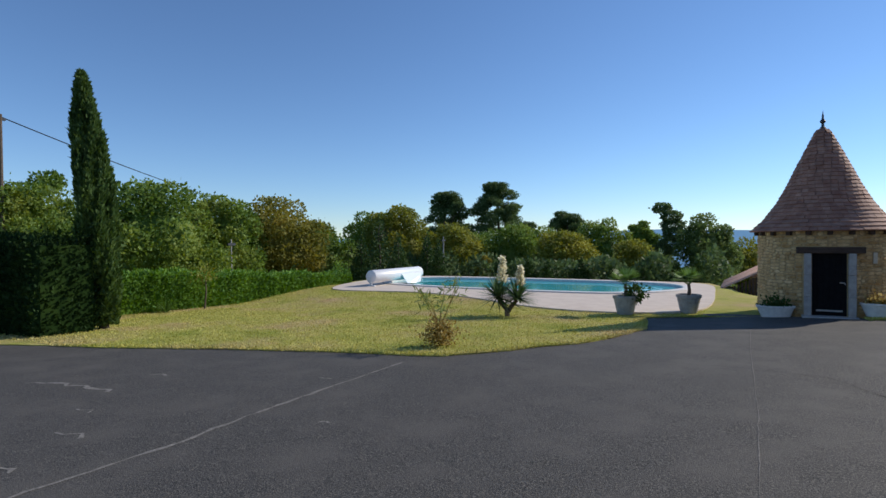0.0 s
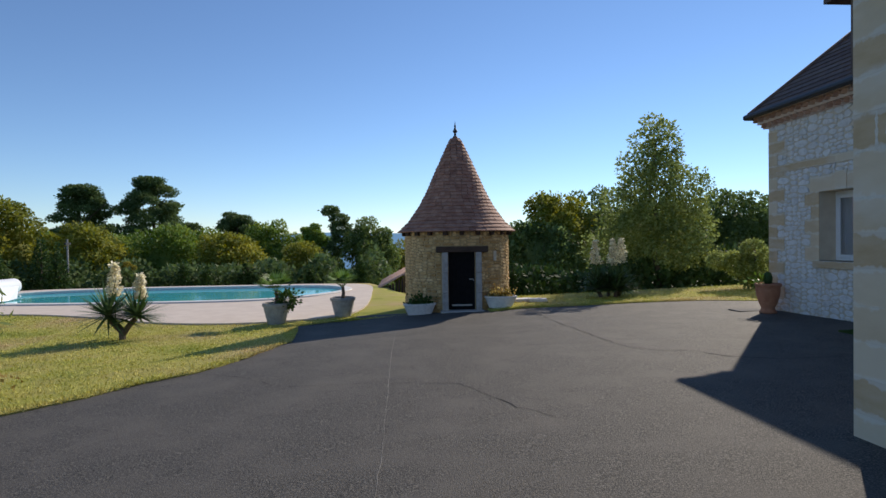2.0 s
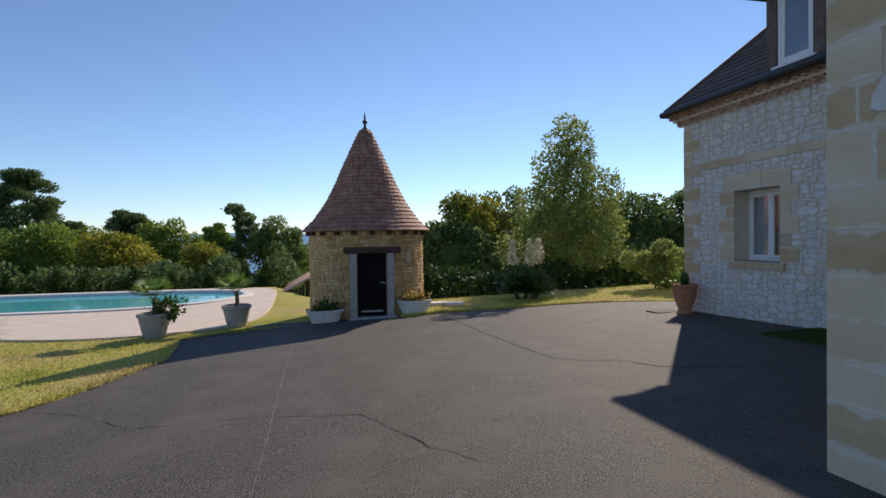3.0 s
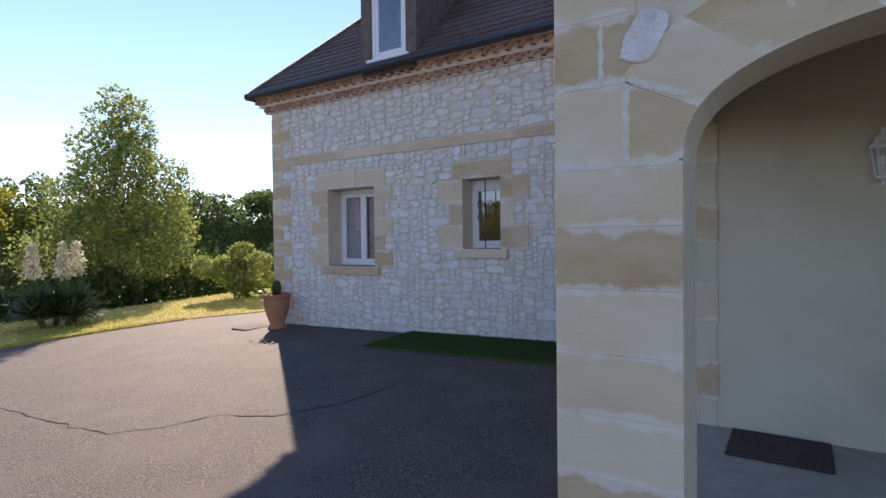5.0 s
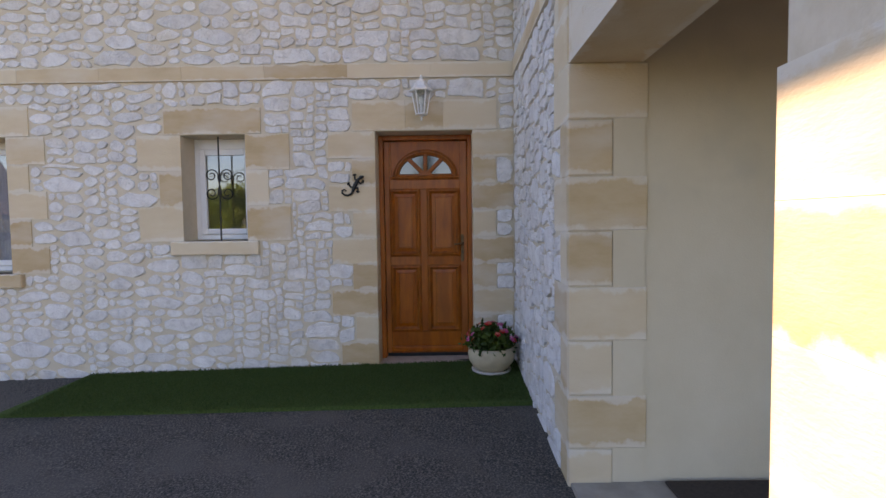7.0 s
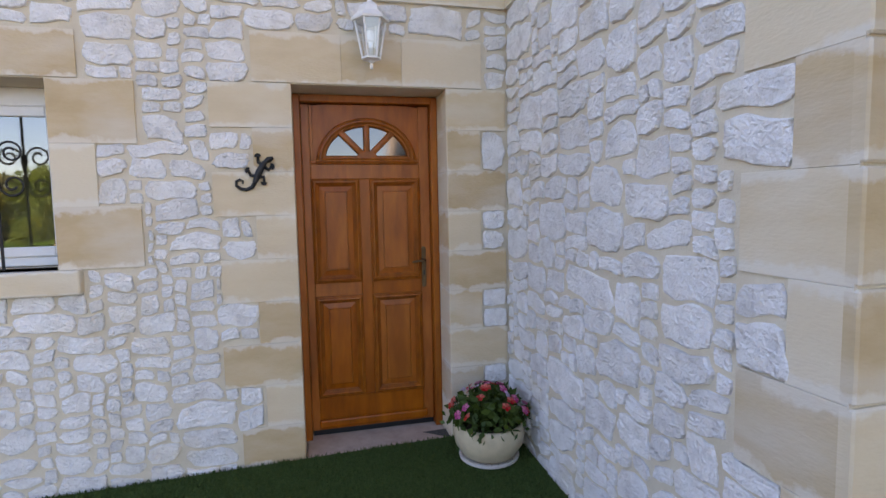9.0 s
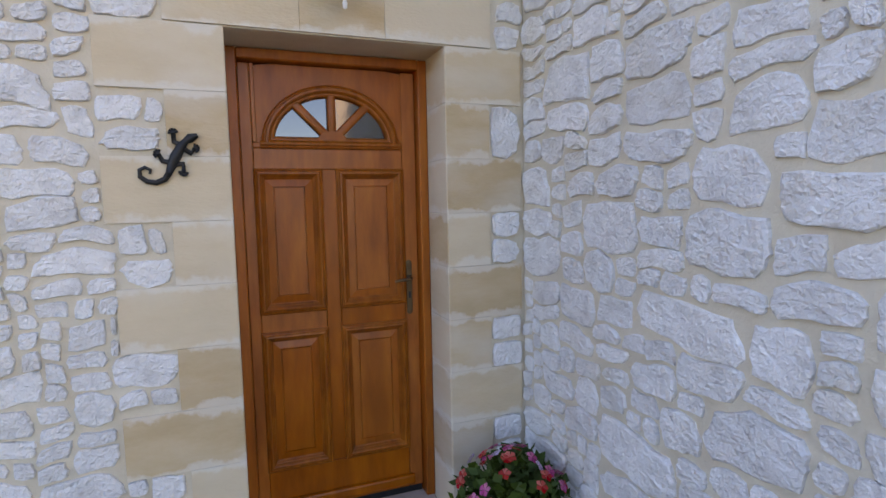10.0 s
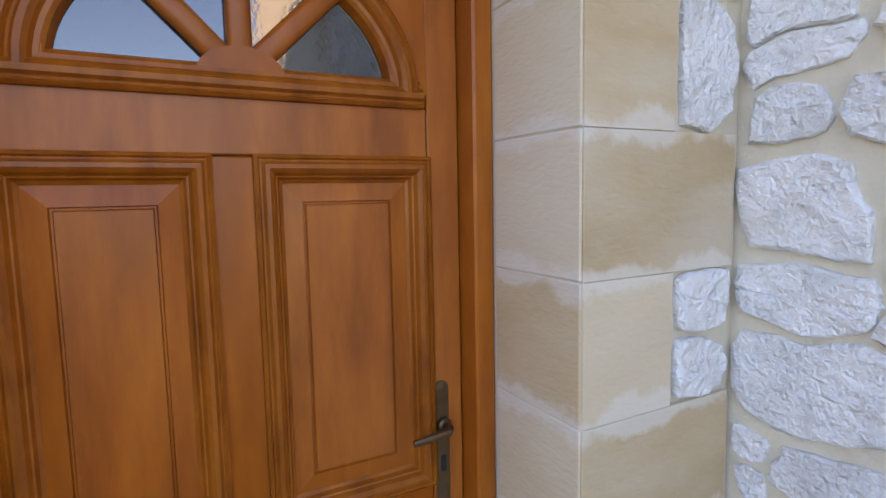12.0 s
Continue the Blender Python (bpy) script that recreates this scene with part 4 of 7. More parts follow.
grille = thing("window_grille", wall_frame(XW + 0.12, 8.41, 1.22, -1, 0), "black wrought-iron grille bar with scrolls in the window opening", "grille")
part("bar", tube([(0, -0.01, 0), (0, 0.98, 0)], 0.008), M_BLACKIRON, grille)
for sx in (-1, 1):
    for sy in (-1, 1):
        pts = [(sx * p[0], 0.53 + sy * p[1], p[2]) for p in spiral(0.075, 0.085, 0.065, 0.018, 200, -330)]
        part("scroll", tube([(0, 0.53, 0)] + pts, 0.006, 6), M_BLACKIRON, grille)

# ---- dormer ----
DX, DY = 7.66, 9.805
dormer = thing("dormer", wall_frame(DX, DY, 3.93, -1, 0), "dark clad roof dormer with a white window", "dormer", kind="structure")
part("cheek_front", cells(-0.52, 0.52, -0.1, 1.42, [(-0.335, 0.13, 0.33, 1.25)], -0.12, 0.0), M_SLATE, dormer)
part("cheek", boxes(((-0.52, -0.1, -2.3), (-0.44, 1.42, -0.12))), M_SLATE, dormer)
part("cheek", boxes(((0.44, -0.1, -2.3), (0.52, 1.42, -0.12))), M_SLATE, dormer)
bm = bmesh.new()
dv_ = [bm.verts.new(p) for p in ((-0.76, 1.36, 0.28), (0.76, 1.36, 0.28), (0.76, 1.36, -2.4), (-0.76, 1.36, -2.4), (0, 2.2, -0.55), (0, 2.2, -2.9), (-0.76, 1.43, 0.28), (0.76, 1.43, 0.28), (0.76, 1.43, -2.4), (-0.76, 1.43, -2.4))]
for q in ((0, 1, 2, 3), (0, 1, 7, 6), (1, 2, 8, 7), (0, 3, 9, 6), (6, 7, 4), (7, 8, 5, 4), (6, 4, 5, 9)):
    bm.faces.new([dv_[i] for i in q])
part("dormer_roof", bm, M_SLATE, dormer)
part("sill", box(bmesh.new(), (-0.39, 0.085, -0.1), (0.39, 0.13, 0.05), 0.008), M_PVC, dormer)
dwin = thing("window_3", wall_frame(DX + 0.06, DY, 4.062, -1, 0), "white dormer window above the cornice", "window", kind="structure")
for a, b in (((-0.333, 0), (-0.27, 1.115)), ((0.265, 0), (0.328, 1.115)), ((-0.27, 0), (0.265, 0.06)), ((-0.27, 1.05), (0.265, 1.115))):
    part("window_frame", box(bmesh.new(), (*a, -0.07), (*b, 0.03), 0.006), M_PVC, dwin)
sash(dwin, -0.268, 0.062, 0.263, 1.048, 0.02, 0.05)
tagged(part("wall_dormer_back", boxes(((DX + 0.8, 9.4, 4.1), (DX + 0.86, 10.65, 5.4))), M_RENDER, None), "plain room wall behind the dormer window", "wall", kind="structure")

# ---- front door ----
door = thing("door_1", wall_frame(8.235, 6.4525, 0.05, -1, 0), "closed varnished brown wooden front door with a glazed fan", "door", kind="structure")
H = 2.155
for a, b in (((-0.452, -0.03), (-0.407, H)), ((0.407, -0.03), (0.452, H)), ((-0.407, H - 0.045), (0.407, H))):
    part("door_frame", box(bmesh.new(), (*a, -0.08), (*b, 0.058), 0.005), M_DOORWOOD, door)
leaf = part("leaf", boxes(((-0.405, 0.012, -0.050), (0.405, 1.72, -0.016))), M_DOORWOOD, door)
LZ = 2.105


def board(u0, v0, u1, v1, name, n=0.0):
    return part(name, box(bmesh.new(), (u0 + 0.001, v0 + 0.001, -0.018), (u1 - 0.001, v1 - 0.001, n), 0.0025), M_DOORWOOD, leaf)


for s in (-1, 1):
    board(*((-0.405, 0.012, -0.355) if s < 0 else (0.335, 0.012, 0.405)), LZ, "stile")
board(-0.057, 0.23, 0.012, 1.64, "mullion")
for a, b in ((0.012, 0.23), (0.89, 0.98)):
    board(-0.355, a, -0.057 if a > 0.5 else 0.335, b, "rail")
board(0.012, 0.89, 0.335, 0.98, "rail")
board(-0.057, 0.89, 0.012, 0.98, "rail", -0.002)
board(-0.355, 1.64, 0.335, 1.735, "rail")
part("weather_bar", box(bmesh.new(), (-0.36, 0.03, -0.004), (0.36, 0.085, 0.026), 0.012, 2), M_DOORWOOD, leaf)
# black strip added to paint the dark gap between leaf and threshold
part("gap_shade", boxes(((-0.40, -0.022, -0.045), (0.40, 0.012, -0.008))), M_BLACKIRON, leaf)
# top board with the half-round opening
R, FV, NA, KY = 0.264, 1.76, 24, 0.82
v, f = [], []
for i in range(NA + 1):
    a = math.pi * i / NA
    c, s = math.cos(a), math.sin(a)
    k = min(0.335 / max(abs(c), 1e-6), (LZ - FV) / max(s, 1e-6))
    for n in (0.0, -0.045):
        v += [(R * c, FV + KY * R * s, n), (k * c, FV + k * s, n)]
for i in range(NA):
    q = 4 * i
    f += [(q, q + 1, q + 5, q + 4), (q + 2, q + 6, q + 7, q + 3), (q, q + 4, q + 6, q + 2)]
part("top_board", (v, f), M_DOORWOOD, leaf)
board(-0.355, 1.735, 0.335, FV, "rail")
board(-0.355, FV, -0.335, LZ, "rail")


def sweep(points, profile, closed=True):
    """A moulding along a plan line on the door's face; profile pairs are (inwards, outwards)."""
    v, f, n, c = [], [], len(profile), len(points)
    pts = [Vector(p) for p in points]
    for i, p in enumerate(pts):
        a = (p - pts[i - 1]).normalized() if closed or i else (pts[1] - p).normalized()
        b = (pts[(i + 1) % c] - p).normalized() if closed or i < c - 1 else a
        na, nb = Vector((-a.y, a.x)), Vector((-b.y, b.x))
        m = (na + nb) / (1 + na.dot(nb))
        v += [(p.x + m.x * d, p.y + m.y * d, h) for d, h in profile]
    for i in range(c if closed else c - 1):
        k = (i + 1) % c
        f += [(i * n + j, k * n + j, k * n + j + 1, i * n + j + 1) for j in range(n - 1)]
    return v, f


MOULD = [(-0.004, -0.002), (-0.003, 0.010), (0.003, 0.015), (0.006, 0.011), (0.009, 0.012), (0.014, 0.018), (0.021, 0.019), (0.028, 0.013), (0.033, 0.004), (0.036, 0.003), (0.040, -0.006), (0.046, -0.010)]
FAN_MOULD = [(-0.012, 0.0), (-0.011, 0.010), (-0.006, 0.015), (-0.003, 0.011), (0.001, 0.012), (0.006, 0.019), (0.015, 0.020), (0.022, 0.014), (0.027, 0.006), (0.034, 0.005), (0.040, 0.000), (0.046, -0.020)]
for u0, u1 in ((-0.355, -0.057), (0.012, 0.335)):
    for v0, v1 in ((0.23, 0.89), (0.98, 1.64)):
        rect = [(u0, v0), (u1, v0), (u1, v1), (u0, v1)]
        part("moulding", sweep(rect, MOULD), M_MOULDWOOD, leaf, smooth=False)
        pv, pf = sweep(rect, [(0.030, -0.016), (0.045, -0.011), (0.078, -0.004), (0.080, -0.010), (0.083, -0.010), (0.085, -0.004)])
        pf.append((5, 11, 17, 23))
        part("panel", (pv, pf), M_DOORWOOD, leaf)
fan = [(0.304 * math.cos(math.pi * i / 30), FV + 0.254 * math.sin(math.pi * i / 30)) for i in range(31)]
part("fan_moulding", sweep(fan, FAN_MOULD, False), M_MOULDWOOD, leaf)
part("fan_base_moulding", sweep([(-0.322, 1.738), (0.322, 1.738)], [(d + 0.006, h) for d, h in FAN_MOULD], False), M_MOULDWOOD, leaf)
for i in range(4):
    a0, a1 = math.pi * i / 4, math.pi * (i + 1) / 4
    pts = [(0.0, FV - 0.01)] + [(0.274 * math.cos(a0 + (a1 - a0) * j / 8), FV + 0.226 * math.sin(a0 + (a1 - a0) * j / 8)) for j in range(9)]
    bm = bmesh.new()
    bm.faces.new([bm.verts.new((p[0], p[1], -0.022)) for p in pts])
    part("pane", bm, M_OBSCURE, leaf, "textured obscured glass")
for i in (1, 2, 3):
    a = math.pi * i / 4
    m = Matrix.Translation((0, FV + 0.01, -0.012)) @ Matrix.Rotation(a - math.pi / 2, 4, "Z")
    reach = 1 / math.hypot(math.cos(a) / 0.272, math.sin(a) / 0.222)
    bm = box(bmesh.new(), (-0.020, 0.02, -0.012), (0.020, reach, 0.016), 0.010, 2)
    bmesh.ops.transform(bm, matrix=m, verts=bm.verts)
    part("muntin", bm, M_DOORWOOD, leaf, smooth=True)
for u0, u1 in ((-0.300, -0.262), (0.262, 0.300)):
    part("fan_corner", box(bmesh.new(), (u0, FV - 0.02, -0.03), (u1, FV + 0.035, 0.004), 0.003), M_DOORWOOD, leaf)
hub = [(0.070 * math.cos(math.pi * i / 12), FV + 0.008 + 0.048 * math.sin(math.pi * i / 12)) for i in range(13)]
bm = bmesh.new()
fc = bm.faces.new([bm.verts.new((p[0], p[1], -0.02)) for p in hub])
ex = bmesh.ops.extrude_face_region(bm, geom=[fc])
for q in ex["geom"]:
    if isinstance(q, bmesh.types.BMVert):
        q.co.z = 0.005
part("fan_hub", bm, M_DOORWOOD, leaf)
plate = part("lock_plate", box(bmesh.new(), (0.341, 0.935, 0.0), (0.371, 1.175, 0.004), 0.0018), M_BRONZE, leaf, "aged bronze lock plate")
for vv, r in ((1.177, 0.015), (0.933, 0.015)):
    part("plate_finial", moved(lathe([(0.0, 0), (r, 0), (r, 0.003), (0.0, 0.005)], 14, cap=False), Matrix.Translation((0.355, vv, 0.0005))), M_BRONZE, plate)
part("lever", tube([(0.356, 1.10, 0.0), (0.356, 1.10, 0.035), (0.349, 1.10, 0.046), (0.314, 1.098, 0.047), (0.272, 1.093, 0.044)], 0.009, 10, 0.007), M_BRONZE, plate, "black bronze lever handle")
part("rosette", moved(lathe([(0.0, 0.0), (0.016, 0.0), (0.015, 0.012), (0.011, 0.016), (0.0, 0.016)], 16, cap=False), Matrix.Translation((0.356, 1.10, 0.003))), M_BRONZE, plate)
part("keyhole", boxes(((0.351, 1.0, 0.002), (0.361, 1.033, 0.007))), M_BLACKIRON, plate)
tagged(part("threshold", box(bmesh.new(), (7.90, 6.004, -0.06), (8.31, 6.90, 0.026), 0.008), M_SILL, None), "worn pinkish stone door threshold", "threshold", kind="structure")
tagged(part("ceiling_reveal", boxes(((8.19, 5.99, 2.195), (8.33, 6.92, 2.208))), M_ASHLAR, None), "stone head behind the door frame", "lintel", kind="structure")


# ---- wall lanterns, gecko, doorside pot ----
def wall_lantern(m, label, k=1.0, slim=1.0):
    """A white six-sided lantern on a wall arm; local z out from the wall, y up."""
    t = thing("wall_lantern", m @ Matrix.Diagonal((k * slim, k, k * slim, 1)), label, "lantern", "wall lanterns")
    up = Matrix.Rotation(-math.pi / 2, 4, "X")

    def at(z):
        return Matrix.Translation((0, 0, 0.13)) @ up @ Matrix.Translation((0, 0, z))
    part("backplate", moved(lathe([(0.0, 0.0), (0.05, 0.0), (0.048, 0.015), (0.03, 0.03), (0.0, 0.03)], 16, cap=False), Matrix.Translation((0, 0.10, 0))), M_WHITEIRON, t)
    part("arm", tube([(0, 0.10, 0.02), (0, 0.14, 0.06), (0, 0.15, 0.10), (0, 0.13, 0.13)], 0.012), M_WHITEIRON, t)
    part("cap", moved(lathe([(0.105, 0.045), (0.108, 0.055), (0.075, 0.085), (0.068, 0.09), (0.06, 0.12), (0.035, 0.14), (0.016, 0.15), (0.013, 0.165), (0.018, 0.175), (0.0, 0.20)], 6), at(0)), M_WHITEIRON, t)
    part("glass", moved(lathe([(0.045, -0.155), (0.082, 0.045)], 6), at(0)), M_PANE, t, "clear lantern glass").visible_shadow = False
    for i in range(6):
        a = math.pi * i / 3
        part("glazing_bar", moved(tube([(0.048 * math.cos(a), 0.048 * math.sin(a), -0.155), (0.086 * math.cos(a), 0.086 * math.sin(a), 0.047)], 0.006, 6), at(0)), M_WHITEIRON, t)
    part("lamp_holder", moved(lathe([(0.014, -0.15), (0.014, -0.07), (0.024, -0.06), (0.024, -0.01), (0.008, 0.0)], 10), at(0)), M_WHITEIRON, t)
    part("base", moved(lathe([(0.0, -0.215), (0.008, -0.21), (0.010, -0.19), (0.006, -0.182), (0.014, -0.176), (0.022, -0.17), (0.055, -0.160), (0.055, -0.150)], 6), at(0)), M_WHITEIRON, t)
    return t


wall_lantern(wall_frame(XW - 0.006, 6.462, 2.487, -1, 0), "white metal wall lantern above the front door")
wall_lantern(wall_frame(XJ, 4.30, 1.85, -1, 0), "white metal wall lantern on the cream porch wall", 0.88, 0.78)

G = 0.00162


def gp(*pts):
    return [((x - 200) * G, (270 - y) * G, 0.012) for x, y in pts]


gecko = thing("wall_gecko", wall_frame(XW - 0.004, 7.113, 1.72, -1, 0), "black cast-iron gecko hung on the stone wall", "ornament")
body = [*gp((262, 222)), *gp((246, 229), (236, 236), (226, 248), (214, 270), (204, 292), (196, 312))]
bv, bf = tube(body, 1.0, 12)
radii = (0.008, 0.018, 0.012, 0.017, 0.020, 0.017, 0.011)
bv = [tuple(Vector(body[i // 12]) + (Vector(v) - Vector(body[i // 12])) * radii[i // 12]) for i, v in enumerate(bv)]
part("body", (bv, bf), M_BLACKIRON, gecko, smooth=True)
part("tail", tube(gp((198, 308), (188, 323), (170, 331), (152, 328), (138, 317), (138, 302), (149, 296), (160, 302), (158, 311)), 0.012, 10, 0.005), M_BLACKIRON, gecko, smooth=True)
for leg, heading in ((((228, 246), (212, 238), (211, 218)), 100), (((226, 250), (246, 264), (254, 252)), 10), (((206, 286), (186, 282), (178, 266)), 150), (((204, 290), (228, 288), (228, 306)), 260)):
    part("leg", tube(gp(*leg), 0.011, 8, 0.008), M_BLACKIRON, gecko, smooth=True)
    e = leg[-1]
    for d in (-75, -38, 0, 38, 75):
        tip = (e[0] + 11 * math.cos(radians(heading + d)), e[1] - 11 * math.sin(radians(heading + d)))
        part("toe", tube(gp(e, tip), 0.004, 6, 0.005), M_BLACKIRON, gecko, smooth=True)


# ---- foliage ----
def leaves(points, size, seed, up=0.0, ratio=1.6, out=None, spread=0.6):
    """Leaf blades at the given points: small kite-shaped faces turned at random."""
    r = np.random.RandomState(seed)
    p = np.asarray(points, float)
    n = len(p)
    d = r.normal(size=(n, 3))
    if out is not None:
        d = d * spread + out
    d[:, 2] += up
    d /= np.linalg.norm(d, axis=1)[:, None] + 1e-9
    s = np.cross(d, r.normal(size=(n, 3)))
    s /= np.linalg.norm(s, axis=1)[:, None] + 1e-9
    k = size * r.uniform(0.6, 1.35, (n, 1))
    a, c = p, p + d * k * ratio
    mid = p + d * k * ratio * 0.45
    verts = np.stack([a, mid + s * k * 0.5, c, mid - s * k * 0.5], 1).reshape(-1, 3)
    return [tuple(q) for q in verts.tolist()], [(4 * i, 4 * i + 1, 4 * i + 2, 4 * i + 3) for i in range(n)]


def blob_points(blobs, n, seed, shell=0.35):
    """Points near the skins of several ellipsoids (centre, radii), and the way out at each."""
    r = np.random.RandomState(seed)
    area = np.array([b[3] * b[4] + b[4] * b[5] + b[3] * b[5] for b in blobs])
    pick = r.choice(len(blobs), n, p=area / area.sum())
    d = r.normal(size=(n, 3))
    d /= np.linalg.norm(d, axis=1)[:, None]
    k = 1 - shell * r.rand(n) ** 1.6 + 0.11 * r.normal(size=n)
    b = np.array(blobs)[pick]
    return b[:, :3] + d * b[:, 3:] * k[:, None], d


def limbs(base, top, r0, seed, n=7, reach=1.5):
    """A tapered trunk with limbs."""
    rr = random.Random(seed)
    b, t = Vector(base), Vector(top)
    pts = [b.lerp(t, i / 6) + Vector((rr.uniform(-1, 1), rr.uniform(-1, 1), 0)) * 0.03 * (t - b).length * (0 < i < 6) for i in range(7)]
    shapes = [tube(pts, r0, 8, r0 * 0.25)]
    for i in range(n):
        k = rr.uniform(0.35, 0.9)
        s = b.lerp(t, k)
        a = rr.uniform(0, 6.28)
        e = s + Vector((math.cos(a) * reach, math.sin(a) * reach, reach * rr.uniform(0.4, 0.9)))
        shapes.append(tube([s, s.lerp(e, 0.5) + Vector((0, 0, -0.05 * reach)), e], r0 * 0.45 * (1.1 - k), 6, r0 * 0.08))
    return joined(*shapes)


def tree(name, kind, x, y, top, rad, material, size, label, seed, count):
    z0 = land(x, y)
    t = thing(name, Matrix.Translation((x, y, z0)), label, "tree")
    h = top - z0
    rr = random.Random(seed)
    blobs = []
    if kind == "round":
        for i in range(40 if rad > 1.2 else 13):
            zz = rr.uniform(-0.75, 1.0)
            a, q = rr.uniform(0, 6.28), math.sqrt(max(0.05, 1 - zz * zz)) * rr.uniform(0.62, 0.86)
            s = rad * rr.uniform(0.18, 0.34)
            if rad < 1.2:
                q *= rr.uniform(0.5, 1.35)
            blobs.append((math.cos(a) * rad * q, math.sin(a) * rad * q, min(h * (0.54 + 0.42 * zz), h - s * 0.8), s, s, s * rr.uniform(0.65, 0.95)))
        core = 0.74 if rad > 1.2 else 0.45
        blobs.append((0, 0, h * 0.48 * core / 0.74, rad * core, rad * core, h * 0.42 * core / 0.74))
    elif kind == "pine":
        for i in range(46):
            k = rr.random()
            a, q = rr.uniform(0, 6.28), (1 - 0.8 * k ** 1.6) * rr.uniform(0.3, 1.0)
            s = rad * rr.uniform(0.14, 0.27)
            blobs.append((math.cos(a) * rad * q, math.sin(a) * rad * q, h - rad * (0.15 + 1.15 * (1 - k)) - 0.2 * q * rad, s, s, s * 0.45))
    elif kind == "tiers":
        for i in range(12):
            k = i / 11
            a, q = rr.uniform(0, 6.28), 0.35 + 0.2 * rr.random()
            s = rad * (1.0 - 0.35 * k) * rr.uniform(0.5, 0.7)
            blobs.append((math.cos(a) * rad * q * (1 - 0.5 * k), math.sin(a) * rad * q * (1 - 0.5 * k), h * (0.12 + 0.80 * k), s, s, s * 0.55))
    elif kind == "spire":
        for i in range(26):
            k = i / 25
            a, q = 2.4 * i, rad * (1.02 - 0.86 * k ** 1.3) * rr.uniform(0.4, 0.75)
            s = rad * (0.42 - 0.25 * k) * rr.uniform(0.8, 1.2)
            blobs.append((math.cos(a) * q, math.sin(a) * q, h * (0.24 + 0.72 * k), s, s, s * 0.8))
    elif kind == "cone":
        for i in range(10):
            k = i / 9
            s = rad * (1 - 0.88 * k)
            blobs.append((0, 0, h * (0.08 + 0.80 * k), s, s, h * 0.12))
    p, d = blob_points(blobs, count, seed, 0.55 if kind == "pine" else 0.45 if kind == "spire" else 0.3)
    part("trunk", limbs((0, 0, -0.2), (0, 0, h * 0.86), (0.14 + 0.06 * rad) if kind == "pine" else 0.05 + 0.035 * rad, seed, 8, rad * (0.35 if kind == "spire" else 0.6)), M_BARK, t)
    if kind == "round":
        cores = []
        for bx, by, bz, ra, rb, rc in blobs[-1:]:
            prof = [(0.02, -0.98)] + [(math.cos(e), math.sin(e)) for e in (-1.0, -0.5, 0.0, 0.5, 1.0)] + [(0.02, 0.98)]
            cores.append(([(bx + vx * ra * 0.8, by + vy * rb * 0.8, bz + vz * rc * 0.8) for vx, vy, vz in lathe(prof, 9)[0]], lathe(prof, 9)[1]))
        tagged(part("inner_growth", joined(*cores), material, t), kind="stuff")
    part("crown", leaves(p, size, seed, 0.3 if kind == "cone" else 0.0, 1.5, d, 0.9), material, t)
    return t


